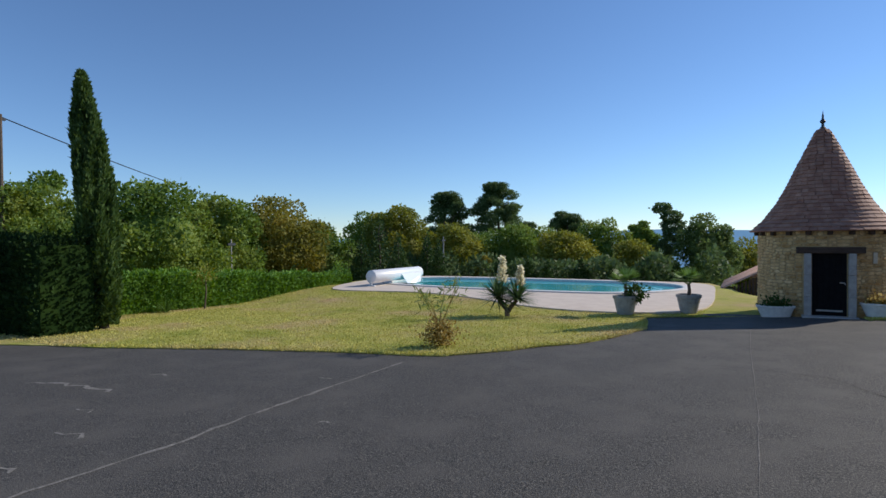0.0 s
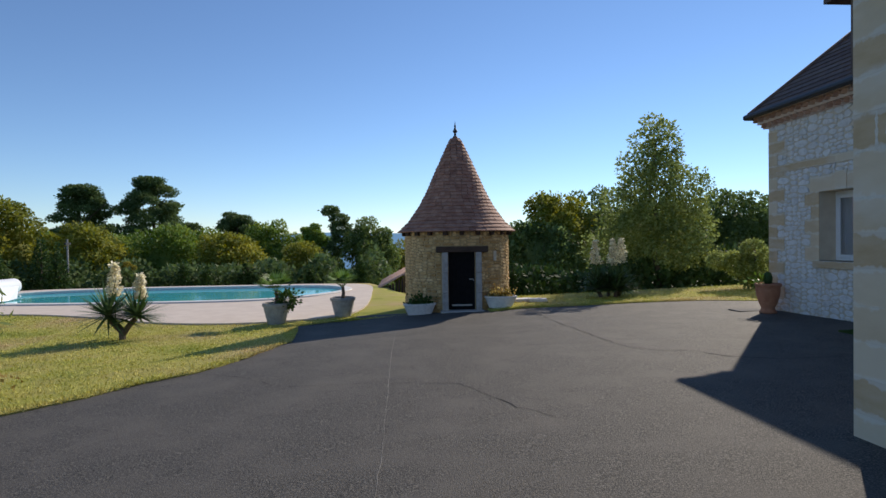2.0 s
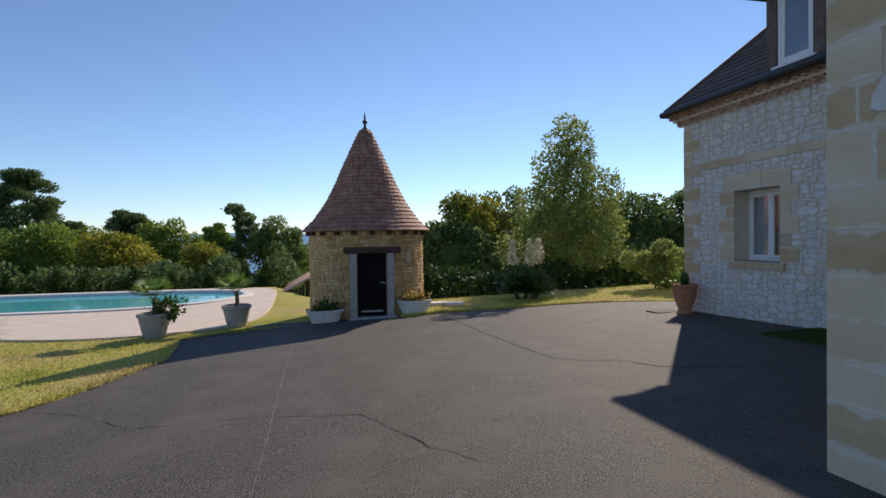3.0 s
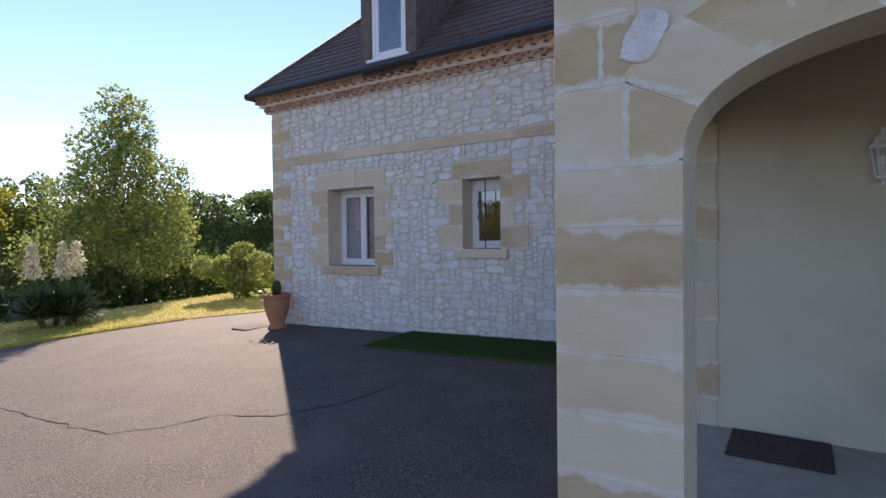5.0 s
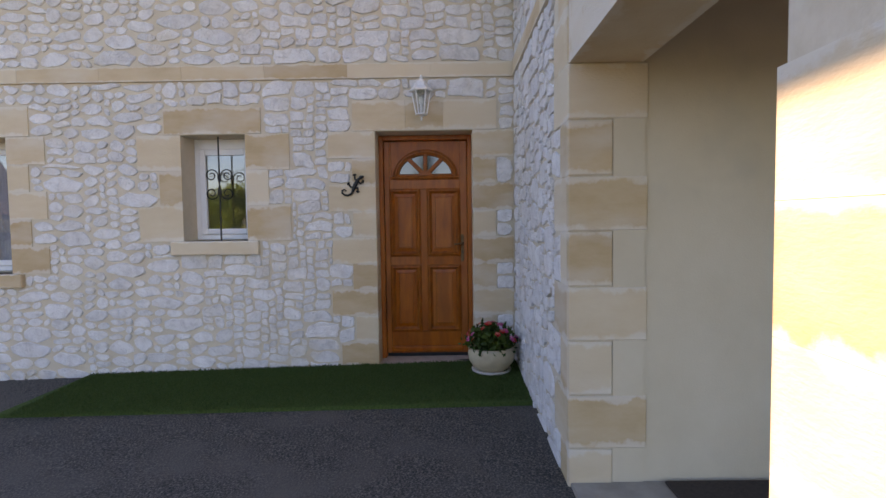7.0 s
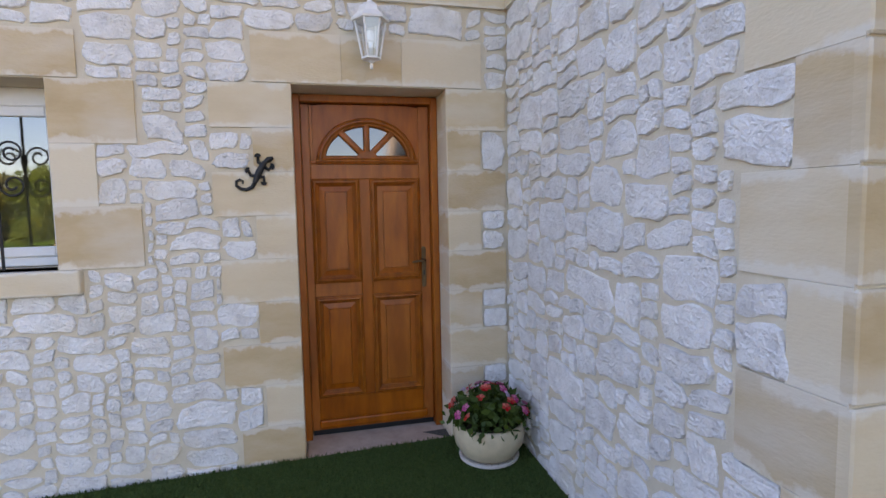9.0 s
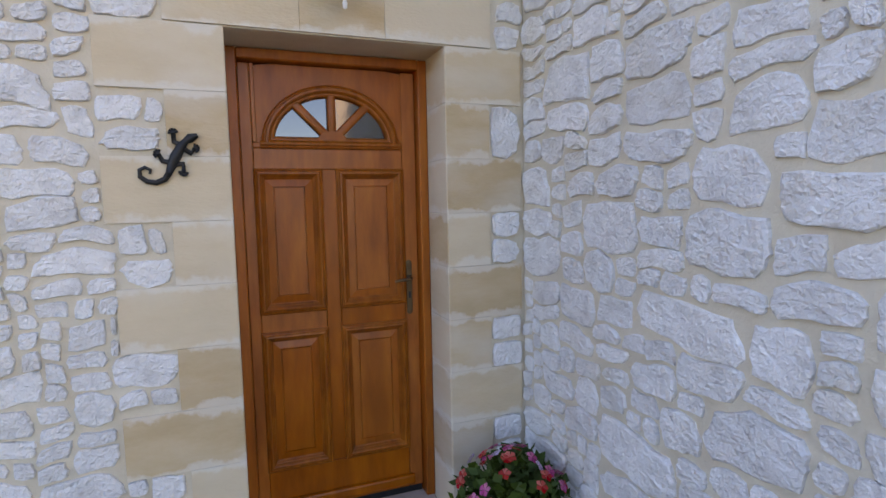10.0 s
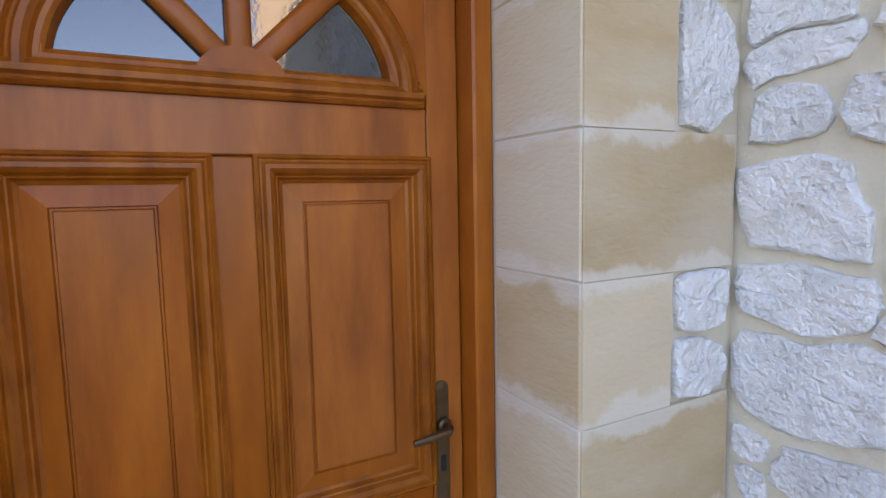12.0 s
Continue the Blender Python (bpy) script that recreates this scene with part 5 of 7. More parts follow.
TREES = [
    ("round", -38.9, 15.8, 5.4, 3.2, M_OAK, "broad green oak behind the hedge"), ("round", -41.7, 19.4, 6.4, 2.9, M_OAK, "broad green oak behind the hedge"),
    ("round", -28.5, 18.6, 4.7, 3.7, M_OAK, "large spreading oak with yellowing top"), ("round", -28.9, 23.1, 4.5, 2.7, M_OAK, "spreading green oak behind the hedge"),
    ("round", -28.8, 27.7, 4.6, 3.4, M_AUTUMN, "round oak turning golden brown"), ("round", -28.9, 31.9, 2.9, 2.9, M_OAK, "green oak beyond the hedge"),
    ("round", -31.3, 41.5, 4.4, 3.0, M_OAK, "green oak beyond the pool"), ("round", -28.0, 41.4, 4.5, 3.4, M_OLIVE, "yellow-green tree beyond the pool"),
    ("pine", -34.8, 63.0, 8.3, 4.7, M_PINE, "umbrella pine on the far slope"), ("pine", -29.8, 68.8, 9.9, 5.0, M_PINE, "tall umbrella pine on the far slope"),
    ("round", -22.8, 42.2, 2.9, 3.1, M_OLIVE, "yellowing tree beyond the pool"), ("round", -18.6, 46.4, 2.8, 3.3, M_OAK, "green tree beyond the pool"),
    ("round", -13.1, 44.1, 2.1, 3.1, M_OLIVE, "yellow-green tree beyond the pool"), ("pine", -23.9, 81.6, 6.6, 4.6, M_PINE, "dark pine tree on the far slope"),
    ("round", -12.2, 53.6, 3.5, 2.9, M_OAK, "green tree on the far slope"), ("round", -19.4, 56.8, 2.9, 3.3, M_OAK, "green tree on the far slope"),
    ("pine", -12.9, 79.0, 4.6, 3.4, M_OAK, "thin open pine on the far slope"), ("tiers", -6.6, 54.6, 5.3, 2.2, M_PINE, "tall dark cedar on the far slope"),
    ("round", -3.0, 51.9, 3.6, 2.5, M_OAKDARK, "dark evergreen oak on the slope"), ("round", -8.3, 47.3, 1.3, 2.5, M_OLIVE, "low yellow-green tree beyond the pool"),
    ("round", -16.8, 36.3, 0.3, 0.8, M_AUTUMN, "small golden shrub beyond the pool"), ("round", -0.1, 60.0, 1.4, 3.0, M_OLIVE, "low yellow-green tree in the valley"),
    ("round", -31.7, 50.9, 2.6, 3.6, M_OAK, "green tree on the far slope"), ("round", -26.5, 56.0, 2.4, 4.2, M_OAK, "green tree on the far slope"),
    # lawn's edge: shade and sunlight are painted by darker and yellower leaf colours
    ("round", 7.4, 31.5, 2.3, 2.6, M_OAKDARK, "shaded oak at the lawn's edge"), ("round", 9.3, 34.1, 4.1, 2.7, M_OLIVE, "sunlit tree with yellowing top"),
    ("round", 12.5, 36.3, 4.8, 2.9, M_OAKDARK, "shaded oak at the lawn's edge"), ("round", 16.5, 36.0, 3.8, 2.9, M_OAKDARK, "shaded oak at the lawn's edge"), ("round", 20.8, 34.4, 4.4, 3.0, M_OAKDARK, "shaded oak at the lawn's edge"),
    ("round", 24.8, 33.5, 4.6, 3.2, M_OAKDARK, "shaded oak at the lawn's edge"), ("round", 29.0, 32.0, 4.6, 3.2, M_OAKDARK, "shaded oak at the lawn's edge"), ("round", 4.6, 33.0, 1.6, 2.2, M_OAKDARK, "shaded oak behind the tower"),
    ("spire", 10.4, 23.1, 6.3, 2.6, M_ASPEN, "tall light green broadleaf tree with an open crown"),
    ("round", 10.6, 17.2, 1.3, 0.95, M_ASPEN, "sunlit bright green shrub by the lawn"),
]
for i, (kind, x, y, top, rad, material, label) in enumerate(TREES):
    dist = math.hypot(x, y)
    size = {"spire": 0.085, "pine": 0.15}.get(kind, 0.050 if rad < 1.2 else 0.095 + 0.0011 * dist)
    area = 6 * rad * max(rad, (top - land(x, y)) * 0.5)
    tree("pine_tree" if kind == "pine" else "cedar_tree" if kind == "tiers" else "shrub" if rad < 1.2 else "broadleaf_tree", kind, x, y, top, rad, material, size, label, 100 + i, int(min(30000, {"spire": 2.9, "pine": 3.4}.get(kind, 5.0) * area / size ** 2)))
for i, (x, y, top, rad) in enumerate(((-23.3, 30.0, 1.0, 0.8), (-23.5, 32.4, 2.4, 1.25), (-21.3, 31.5, 1.0, 0.8), (-20.6, 34.3, 1.1, 0.75), (-18.9, 33.0, 0.5, 0.6), (-13.2, 35.6, 0.5, 0.7), (-11.7, 35.1, 0.1, 0.6), (-9.8, 36.7, 0.3, 0.75),
                                      (-2.6, 35.9, 0.4, 0.6), (-3.7, 35.8, 0.2, 0.6), (-26.4, 32.6, 0.7, 0.85), (-15.3, 35.0, 0.0, 0.6), (-7.5, 35.5, -0.1, 0.6), (-5.6, 35.5, -0.1, 0.55), (4.5, 23.0, 0.6, 0.3), (5.1, 21.3, -0.12, 0.25), (5.6, 21.1, -0.18, 0.26), (8.9, 20.6, -0.1, 0.24))):
    if x < -17:
        top, rad = top + 1.1, rad * 1.35
    t = tree("thuja_conifer", "cone", x, y, top, rad, M_THUJA, 0.11 if y > 26 else 0.05, "small pointed dark green conifer", 300 + i, 2600)
    t["category"] = "conifer"


def undergrowth(name, x0, y0, x1, y1, h, wide, n, material, size, seed, label):
    r = np.random.RandomState(seed)
    k = r.rand(n)
    px, py = x0 + (x1 - x0) * k, y0 + (y1 - y0) * k
    dx, dy = y1 - y0, x0 - x1
    q = math.hypot(dx, dy)
    off = r.uniform(-wide, wide, n)
    hh = h * (0.75 + 0.35 * np.sin(px * 1.7 + py) * np.sin(py * 0.9)) * r.rand(n) ** 0.7
    pts = [(a + dx / q * o, b + dy / q * o, land(a, b) + z) for a, b, o, z in zip(px, py, off, hh)]
    tagged(part(name, leaves(pts, size, seed, 0.4), material, None), label, "undergrowth", kind="stuff")


# dark thuja colour on the first row paints the shade below the trees
undergrowth("undergrowth", 3.0, 24.5, 26.0, 22.0, 1.9, 1.6, 12000, M_THUJA, 0.16, 5, "bushes below the trees, coloured dark for their shade")
undergrowth("undergrowth", -27.0, 37.0, -1.0, 39.5, 3.4, 2.5, 16000, M_PINE, 0.20, 6, "dense dark bushes beyond the pool")
undergrowth("undergrowth", -33.0, 12.0, -26.0, 38.0, 3.6, 2.5, 14000, M_OAKDARK, 0.20, 7, "dense bushes beyond the hedge")
undergrowth("undergrowth", -44.0, 6.0, -36.0, 22.0, 4.4, 3.0, 12000, M_OAK, 0.22, 8, "dense bushes behind the tall hedge")


def hedge(name, x0, y0, x1, y1, wide, tops, label, seed, n, size, material):
    """A clipped hedge: a dark core under a skin of small sprays."""
    t = thing(name, Matrix.Translation((x0, y0, land(x0, y0))), label, "hedge")
    r = np.random.RandomState(seed)
    length = math.hypot(x1 - x0, y1 - y0)
    ux, uy = (x1 - x0) / length, (y1 - y0) / length
    base = Vector((x0, y0, land(x0, y0)))
    pts, outs = [], []
    for _ in range(n):
        s = r.rand() * length
        face = r.choice(5, p=(0.38, 0.38, 0.18, 0.03, 0.03))
        g, tp = land(x0 + ux * s, y0 + uy * s), tops[0] + (tops[1] - tops[0]) * s / length
        tp += 0.05 * math.sin(s * 2.1) + 0.04 * math.sin(s * 5.3)
        z = g + (tp - g) * r.rand()
        o = wide / 2 + r.normal() * 0.05
        if face < 2:
            side_o = o if face == 0 else -o
            out = (uy * np.sign(side_o), -ux * np.sign(side_o), 0.5)
        elif face == 2:
            side_o, z, out = r.uniform(-1, 1) * wide / 2, tp + r.normal() * 0.05, (0, 0, 1)
        else:
            side_o, s, out = r.uniform(-1, 1) * wide / 2, (0 if face == 3 else length), (ux if face == 4 else -ux, uy if face == 4 else -uy, 0.4)
        pts.append((x0 + ux * s + uy * side_o - base.x, y0 + uy * s - ux * side_o - base.y, z - base.z))
        outs.append(out)
    part("sprays", leaves(pts, size, seed, 0.5, 1.9, np.array(outs), 0.7), material, t)
    bm = bmesh.new()
    w2 = wide / 2 - 0.10
    k = max(2, int(length / 1.5))
    prev = None
    for i in range(k + 1):
        s = length * i / k
        g, tp = land(x0 + ux * s, y0 + uy * s) - base.z, tops[0] + (tops[1] - tops[0]) * s / length - base.z - 0.08
        ring_ = [bm.verts.new((ux * s + uy * o, uy * s - ux * o, z)) for o, z in ((-w2, g - 0.2), (w2, g - 0.2), (w2, tp), (-w2, tp))]
        if prev:
            for j in range(4):
                bm.faces.new((prev[j], prev[(j + 1) % 4], ring_[(j + 1) % 4], ring_[j]))
        else:
            bm.faces.new(ring_)
        prev = ring_
    bm.faces.new(prev)
    part("core", bm, material, t)


hedge("clipped_hedge", -17.6, 8.2, -17.6, 21.0, 1.1, (0.60, -0.22), "clipped bright green thuja hedge beside the lawn", 31, 30000, 0.060, M_HEDGE)
# foliage darkened to paint this hedge's own shade
hedge("tall_hedge", -31.0, 6.6, -13.6, 6.6, 1.3, (1.95, 1.50), "tall hedge coloured dark green for its own shade beside the drive", 32, 42000, 0.052, M_HEDGE_SHADE)


def cypress(x, y, top, rad, lean, label):
    z0 = land(x, y)
    t = thing("cypress_tree", Matrix.Translation((x, y, z0)), label, "cypress")
    h = top - z0
    r = np.random.RandomState(8)
    n = 32000
    k = r.rand(n) ** 0.85
    a = r.rand(n) * 2 * np.pi
    prof = rad * np.minimum(1.0, 0.62 + 2.2 * k) * (1 - k ** 3.2) ** 0.8 * (1 + 0.20 * np.sin(3 * a + 9 * k) + 0.16 * np.sin(7 * a - 21 * k))
    q = prof * (1 - 0.3 * r.rand(n) ** 2)
    pts = np.stack([q * np.cos(a) + lean[0] * k ** 1.3, q * np.sin(a) + lean[1] * k ** 1.3, 0.08 + k * (h - 0.08)], 1)
    out = np.stack([np.cos(a) * 0.5, np.sin(a) * 0.5, np.full(n, 1.5)], 1)
    part("crown", leaves(pts, 0.062, 9, 0.3, 2.4, out, 0.6), M_CYPRESS, t)
    part("trunk", tube([(0, 0, -0.1), (lean[0] * 0.3, lean[1] * 0.3, h * 0.45), (lean[0], lean[1], h * 0.93)], 0.12, 8, 0.02), M_BARK, t)
    core = lathe([(rad * 0.45, 0.15), (rad * 0.72, h * 0.2), (rad * 0.72, h * 0.5), (rad * 0.5, h * 0.75), (0.02, h * 0.95)], 12)
    part("inner_growth", ([(vx + lean[0] * max(0, vz / h) ** 1.3, vy + lean[1] * max(0, vz / h) ** 1.3, vz) for vx, vy, vz in core[0]], core[1]), M_CYPRESS, t)


cypress(-13.86, 7.55, 5.55, 0.38, (-0.28, -0.30), "tall slim leaning Italian cypress at the lawn's edge")

# ---- the round tower ----
TX, TY, TR = 1.72, 17.10, 1.44
TZ = land(TX, TY - TR) - 0.02
tower = thing("tower", Matrix.Translation((TX, TY, TZ)), "round ochre stone dovecote tower with a flared conical roof", "tower")
DW, DZ0, DZ1 = 0.36, 0.14, 1.56
EAVE = 1.66 - TZ


def ring_wall(r0, r1, z0, z1, gap, n=72):
    """A ring wall with a doorway of half-angle gap facing -y."""
    v, f = [], []
    angles = [-math.pi / 2 + gap + (2 * math.pi - 2 * gap) * i / n for i in range(n + 1)]
    for a in angles:
        for r in (r0, r1):
            for z in (z0, z1):
                v.append((r * math.cos(a), r * math.sin(a), z))
    for i in range(n):
        q = 4 * i
        f += [(q, q + 4, q + 5, q + 1), (q + 2, q + 3, q + 7, q + 6), (q + 1, q + 5, q + 7, q + 3), (q, q + 2, q + 6, q + 4)]
    f += [(0, 1, 3, 2), (4 * n, 4 * n + 2, 4 * n + 3, 4 * n + 1)]
    return v, f


tower_wall = part("wall", joined(ring_wall(TR - 0.35, TR, -0.3, DZ1 + 0.13, DW / TR), ring_wall(TR - 0.35, TR, DZ1 + 0.13, EAVE, 0.0)), M_TOWERMORTAR, tower)
for s in (-1, 1):
    for z0, z1 in ((-0.02, 0.52), (0.525, 1.04), (1.045, 1.56)):
        part("jamb_stone", box(bmesh.new(), (s * DW, -TR - 0.05, z0), (s * (DW + 0.15), -TR + 0.28, z1), 0.012), M_GREYSTONE, tower)
part("lintel", box(bmesh.new(), (-0.66, -TR - 0.05, DZ1), (0.68, -TR + 0.25, DZ1 + 0.15), 0.02, 2), M_DARKWOOD, tower, "heavy dark oak lintel")
part("door_step", box(bmesh.new(), (-0.56, -TR - 0.22, -0.2), (0.56, -TR + 0.25, 0.07), 0.015), M_GREYSTONE, tower)
tdoor = part("door", boxes(((-DW, -TR + 0.12, 0.07), (DW, -TR + 0.15, DZ1))), M_BLACKDOOR, tower, "black painted boarded door")
for i in range(6):
    u = -DW + 0.02 + i * (2 * DW - 0.04) / 6
    part("door_board", box(bmesh.new(), (u + 0.002, -TR + 0.095, 0.09), (u + (2 * DW - 0.04) / 6 - 0.002, -TR + 0.12, DZ1 - 0.01), 0.004), M_BLACKDOOR, tdoor)
part("door_rail", boxes(((-DW + 0.1, -TR + 0.075, 0.17), (DW - 0.1, -TR + 0.095, 0.21))), M_GREYSTONE, tdoor)
part("latch", tube([(0.20, -TR + 0.085, 0.86), (0.29, -TR + 0.07, 0.86), (0.31, -TR + 0.07, 0.82)], 0.014), M_GREYSTONE, tdoor)
part("pale_stone", box(bmesh.new(), (0.86, -1.19, 1.32), (0.94, -1.12, 1.58), 0.008), M_JOINT, tower)
PROFILE = [(1.62, 0.0), (1.31, 0.30), (1.00, 0.74), (0.77, 1.18), (0.56, 1.66), (0.34, 2.14), (0.13, 2.57), (0.05, 2.70)]


def roof_r(z):
    for (r0, z0), (r1, z1) in zip(PROFILE, PROFILE[1:]):
        if z <= z1:
            return r0 + (r1 - r0) * (z - z0) / (z1 - z0)
    return PROFILE[-1][0]


troof = part("roof", ([(x, y, z + EAVE - 0.03) for x, y, z in lathe(PROFILE, 48)[0]], lathe(PROFILE, 48)[1]), M_TILE_R, tower, "flared conical roof of brown flat clay tiles")
for i in range(22):
    a = 2 * math.pi * (i + 0.5) / 22
    bm = box(bmesh.new(), (1.20, -0.055, EAVE - 0.13), (1.55, 0.055, EAVE - 0.025), 0.008)
    bmesh.ops.transform(bm, matrix=Matrix.Rotation(a, 4, "Z"), verts=bm.verts)
    part("rafter_end", bm, M_DARKWOOD, tower)
part("finial", moved(lathe([(0.055, 0.0), (0.075, 0.03), (0.04, 0.06), (0.03, 0.14), (0.055, 0.17), (0.075, 0.20), (0.04, 0.24), (0.022, 0.30), (0.028, 0.34), (0.012, 0.40), (0.0, 0.50)], 14), Matrix.Translation((0, 0, EAVE + 2.62))), M_ZINC, tower, "dark zinc finial")
TILES = [mesh_of("tile", *block_shape(-0.5, 0.0, 0.5, 1.0, -0.2, 1.0, 0.0), M_TILE)]
tile_rows, near_tiles, far_tiles = 27, [], []
rt = random.Random(11)
for j in range(tile_rows):
    z0, z1 = 2.62 * j / tile_rows, 2.62 * (j + 1) / tile_rows
    r0, r1 = roof_r(z0), roof_r(z1)
    count = max(7, int(2 * math.pi * r0 / 0.15))
    slope = math.atan2(z1 - z0, r0 - r1)
    for i in range(count):
        a = 2 * math.pi * (i + 0.5 * (j % 2) + rt.uniform(-0.06, 0.06)) / count
        m = Matrix.Rotation(a, 4, "Z") @ Matrix.Translation((r0 + 0.030, 0, EAVE - 0.03 + z0)) @ Matrix.Rotation(math.pi / 2, 4, "Z") @ Matrix.Rotation(slope - radians(9 + rt.uniform(-1.2, 1.2)), 4, "X")
        m = m @ Matrix.Diagonal((2 * math.pi * r0 / count - 0.006, math.hypot(z1 - z0, r0 - r1) * 1.22, 0.022 * rt.uniform(0.85, 1.2), 1))
        (near_tiles if math.sin(a) < 0.05 and len(near_tiles) < 300 else far_tiles).append(m)


def planter(x, y, yaw, label):
    """A white tapered garden trough with soil and low plants."""
    t = thing("planter", pose(x, y, land(x, y) + 0.018, 0, 0, yaw), label, "planter", "planters by the tower door")
    prof = [(0.30, 0.0), (0.31, 0.03), (0.40, 0.25), (0.43, 0.27), (0.43, 0.31), (0.39, 0.31), (0.37, 0.25)]
    v, f = lathe(prof, 28, 0.52)
    part("trough", (v, f), M_COPING, t, smooth=False)
    part("soil", moved(lathe([(0.0, 0.255), (0.385, 0.255), (0.385, 0.27), (0.0, 0.28)], 20, 0.52, False), Matrix()), M_DIRT, t)
    r = np.random.RandomState(int(abs(x) * 100))
    p = np.stack([r.normal(size=420) * 0.16, r.normal(size=420) * 0.08, 0.28 + np.abs(r.normal(size=420)) * 0.10], 1)
    tagged(part("foliage", leaves(p, 0.05, 3, 0.6), M_DRYBUSH if x > 1.7 else M_PLANT, t), kind="stuff")


planter(0.62, 15.62, 8, "white stone trough with dark green plants beside the tower door")
planter(2.72, 15.72, -6, "white stone trough with dry plants beside the tower door")
for i, (x, y, l, yaw) in enumerate(((3.55, 17.0, 0.62, 4), (3.95, 16.75, 0.50, -8))):
    sl = thing("stone_slab", pose(x, y, land(x, y) + 0.018, 0, 0, yaw), "pale flat stone slab lying on the lawn", "slab", "slabs by the tower")
    part("slab", box(bmesh.new(), (-l / 2, -0.17, 0), (l / 2, 0.17, 0.09), 0.012), M_COPING, sl)


# ---- plants in the garden ----
def blade_set(n, length, width, seed, droop=0.25, low=-0.2, centre=(0, 0, 0), seg=3):
    """Sword-shaped leaves in a rosette."""
    r = random.Random(seed)
    v, f = [], []
    for i in range(n):
        a, e = r.uniform(0, 6.283), math.asin(r.uniform(low, 0.98))
        l, w = length * r.uniform(0.7, 1.1), width * r.uniform(0.8, 1.2)
        d = Vector((math.cos(a) * math.cos(e), math.sin(a) * math.cos(e), math.sin(e)))
        s = Vector((-math.sin(a), math.cos(a), 0))
        k = len(v)
        for j in range(seg + 1):
            t = j / seg
            p = Vector(centre) + d * l * t - Vector((0, 0, droop * l * t * t * math.cos(e)))
            ww = w * (1 - t) ** 0.6 * (0.75 + 0.5 * min(1, 3 * t)) * 0.5 if j < seg else 0.002
            v += [tuple(p - s * ww), tuple(p + s * ww)]
        f += [(k + 2 * j, k + 2 * j + 1, k + 2 * j + 3, k + 2 * j + 2) for j in range(seg)]
    return v, f


def flower_spike(t, x, y, z0, z1, r, seed, name="flower_spike"):
    q = np.random.RandomState(seed)
    part("flower_stem", tube([(x, y, z0 - 0.5), (x + 0.02, y, z1)], 0.015, 6, 0.006), M_PLANT, t)
    n = 420
    k = q.rand(n)
    a = q.rand(n) * 6.283
    rad = r * np.sqrt(q.rand(n)) * (1 - 0.72 * k ** 1.6)
    p = np.stack([x + rad * np.cos(a), y + rad * np.sin(a), z0 + (z1 - z0) * k], 1)
    tagged(part(name, leaves(p, 0.055, seed, -0.6, 1.3), M_BLOOM, t, "drooping cream bell flowers"), kind="stuff")


yucca = thing("yucca", Matrix.Translation((-5.54, 13.35, land(-5.54, 13.35) + 0.018)), "twin-headed spiky yucca with cream flower spikes on the lawn", "yucca")
part("stem", tube([(0, 0, -0.05), (-0.02, 0, 0.18), (-0.20, 0.0, 0.36), (-0.28, 0, 0.52)], 0.07, 8, 0.055), M_BARK, yucca)
part("stem", tube([(0, 0, 0.1), (0.12, 0, 0.28), (0.26, 0.02, 0.44)], 0.06, 8, 0.05), M_BARK, yucca)
part("leaf_head", blade_set(170, 0.80, 0.05, 1, 0.12, -0.35, (-0.28, 0, 0.50)), M_YUCCA, yucca)
part("leaf_head", blade_set(150, 0.70, 0.05, 2, 0.12, -0.30, (0.27, 0.02, 0.48)), M_YUCCA, yucca)
flower_spike(yucca, -0.14, 0.0, 0.92, 1.58, 0.15, 3)
flower_spike(yucca, 0.34, 0.05, 0.85, 1.35, 0.13, 4)

clump = thing("yucca_clump", Matrix.Translation((6.15, 17.1, land(6.15, 17.1) + 0.018)), "dense dark green yucca clump with three cream flower spikes", "yucca")
for i, (x, y, l) in enumerate(((-0.38, 0, 0.66), (0.0, 0.1, 0.75), (0.36, 0, 0.68), (0.1, -0.25, 0.6))):
    part("leaf_head", blade_set(130, l, 0.055, 20 + i, 0.22, 0.0, (x, y, 0.22)), M_YUCCA, clump)
    part("leaf_head", blade_set(110, l * 0.8, 0.05, 50 + i, 0.15, -0.2, (x * 0.9, y + 0.05, 0.52)), M_YUCCA, clump)
    part("stem", tube([(x * 0.6, y, -0.05), (x, y, 0.25), (x * 0.9, y + 0.05, 0.55)], 0.06, 8, 0.05), M_BARK, clump)
for i, (x, z0, z1) in enumerate(((-0.42, 0.98, 1.62), (0.10, 0.95, 1.66), (0.34, 1.0, 1.68))):
    flower_spike(clump, x, 0.0, z0, z1, 0.16, 30 + i)

ole = thing("oleander", Matrix.Translation((-4.70, 8.22, land(-4.70, 8.22) + 0.018)), "thin leggy oleander with a dry brown bush at its foot", "shrub")
rr = random.Random(5)
tips = []
for i in range(7):
    a = i * 0.9
    e = Vector((0.36 * math.cos(a), 0.36 * math.sin(a), rr.uniform(0.78, 1.16)))
    part("stem", tube([(0, 0, 0), (0.06 * math.cos(a), 0.06 * math.sin(a), 0.42), (0.55 * e.x, 0.55 * e.y, 0.72), tuple(e)], 0.011, 6, 0.005), M_DRYBUSH, ole)
    tips += [tuple(e * rr.uniform(0.76, 1.04) + Vector((rr.gauss(0, 0.05), rr.gauss(0, 0.05), rr.gauss(0, 0.03)))) for _ in range(24)]
part("foliage", leaves(tips, 0.026, 6, 0.6, 5.5), M_ASPEN, ole, "narrow pale green leaves")
q = np.random.RandomState(6)
bp_ = q.normal(size=(1300, 3)) * (0.15, 0.15, 0.12) + (0, 0, 0.22)
bp_[:, 2] = np.abs(bp_[:, 2])
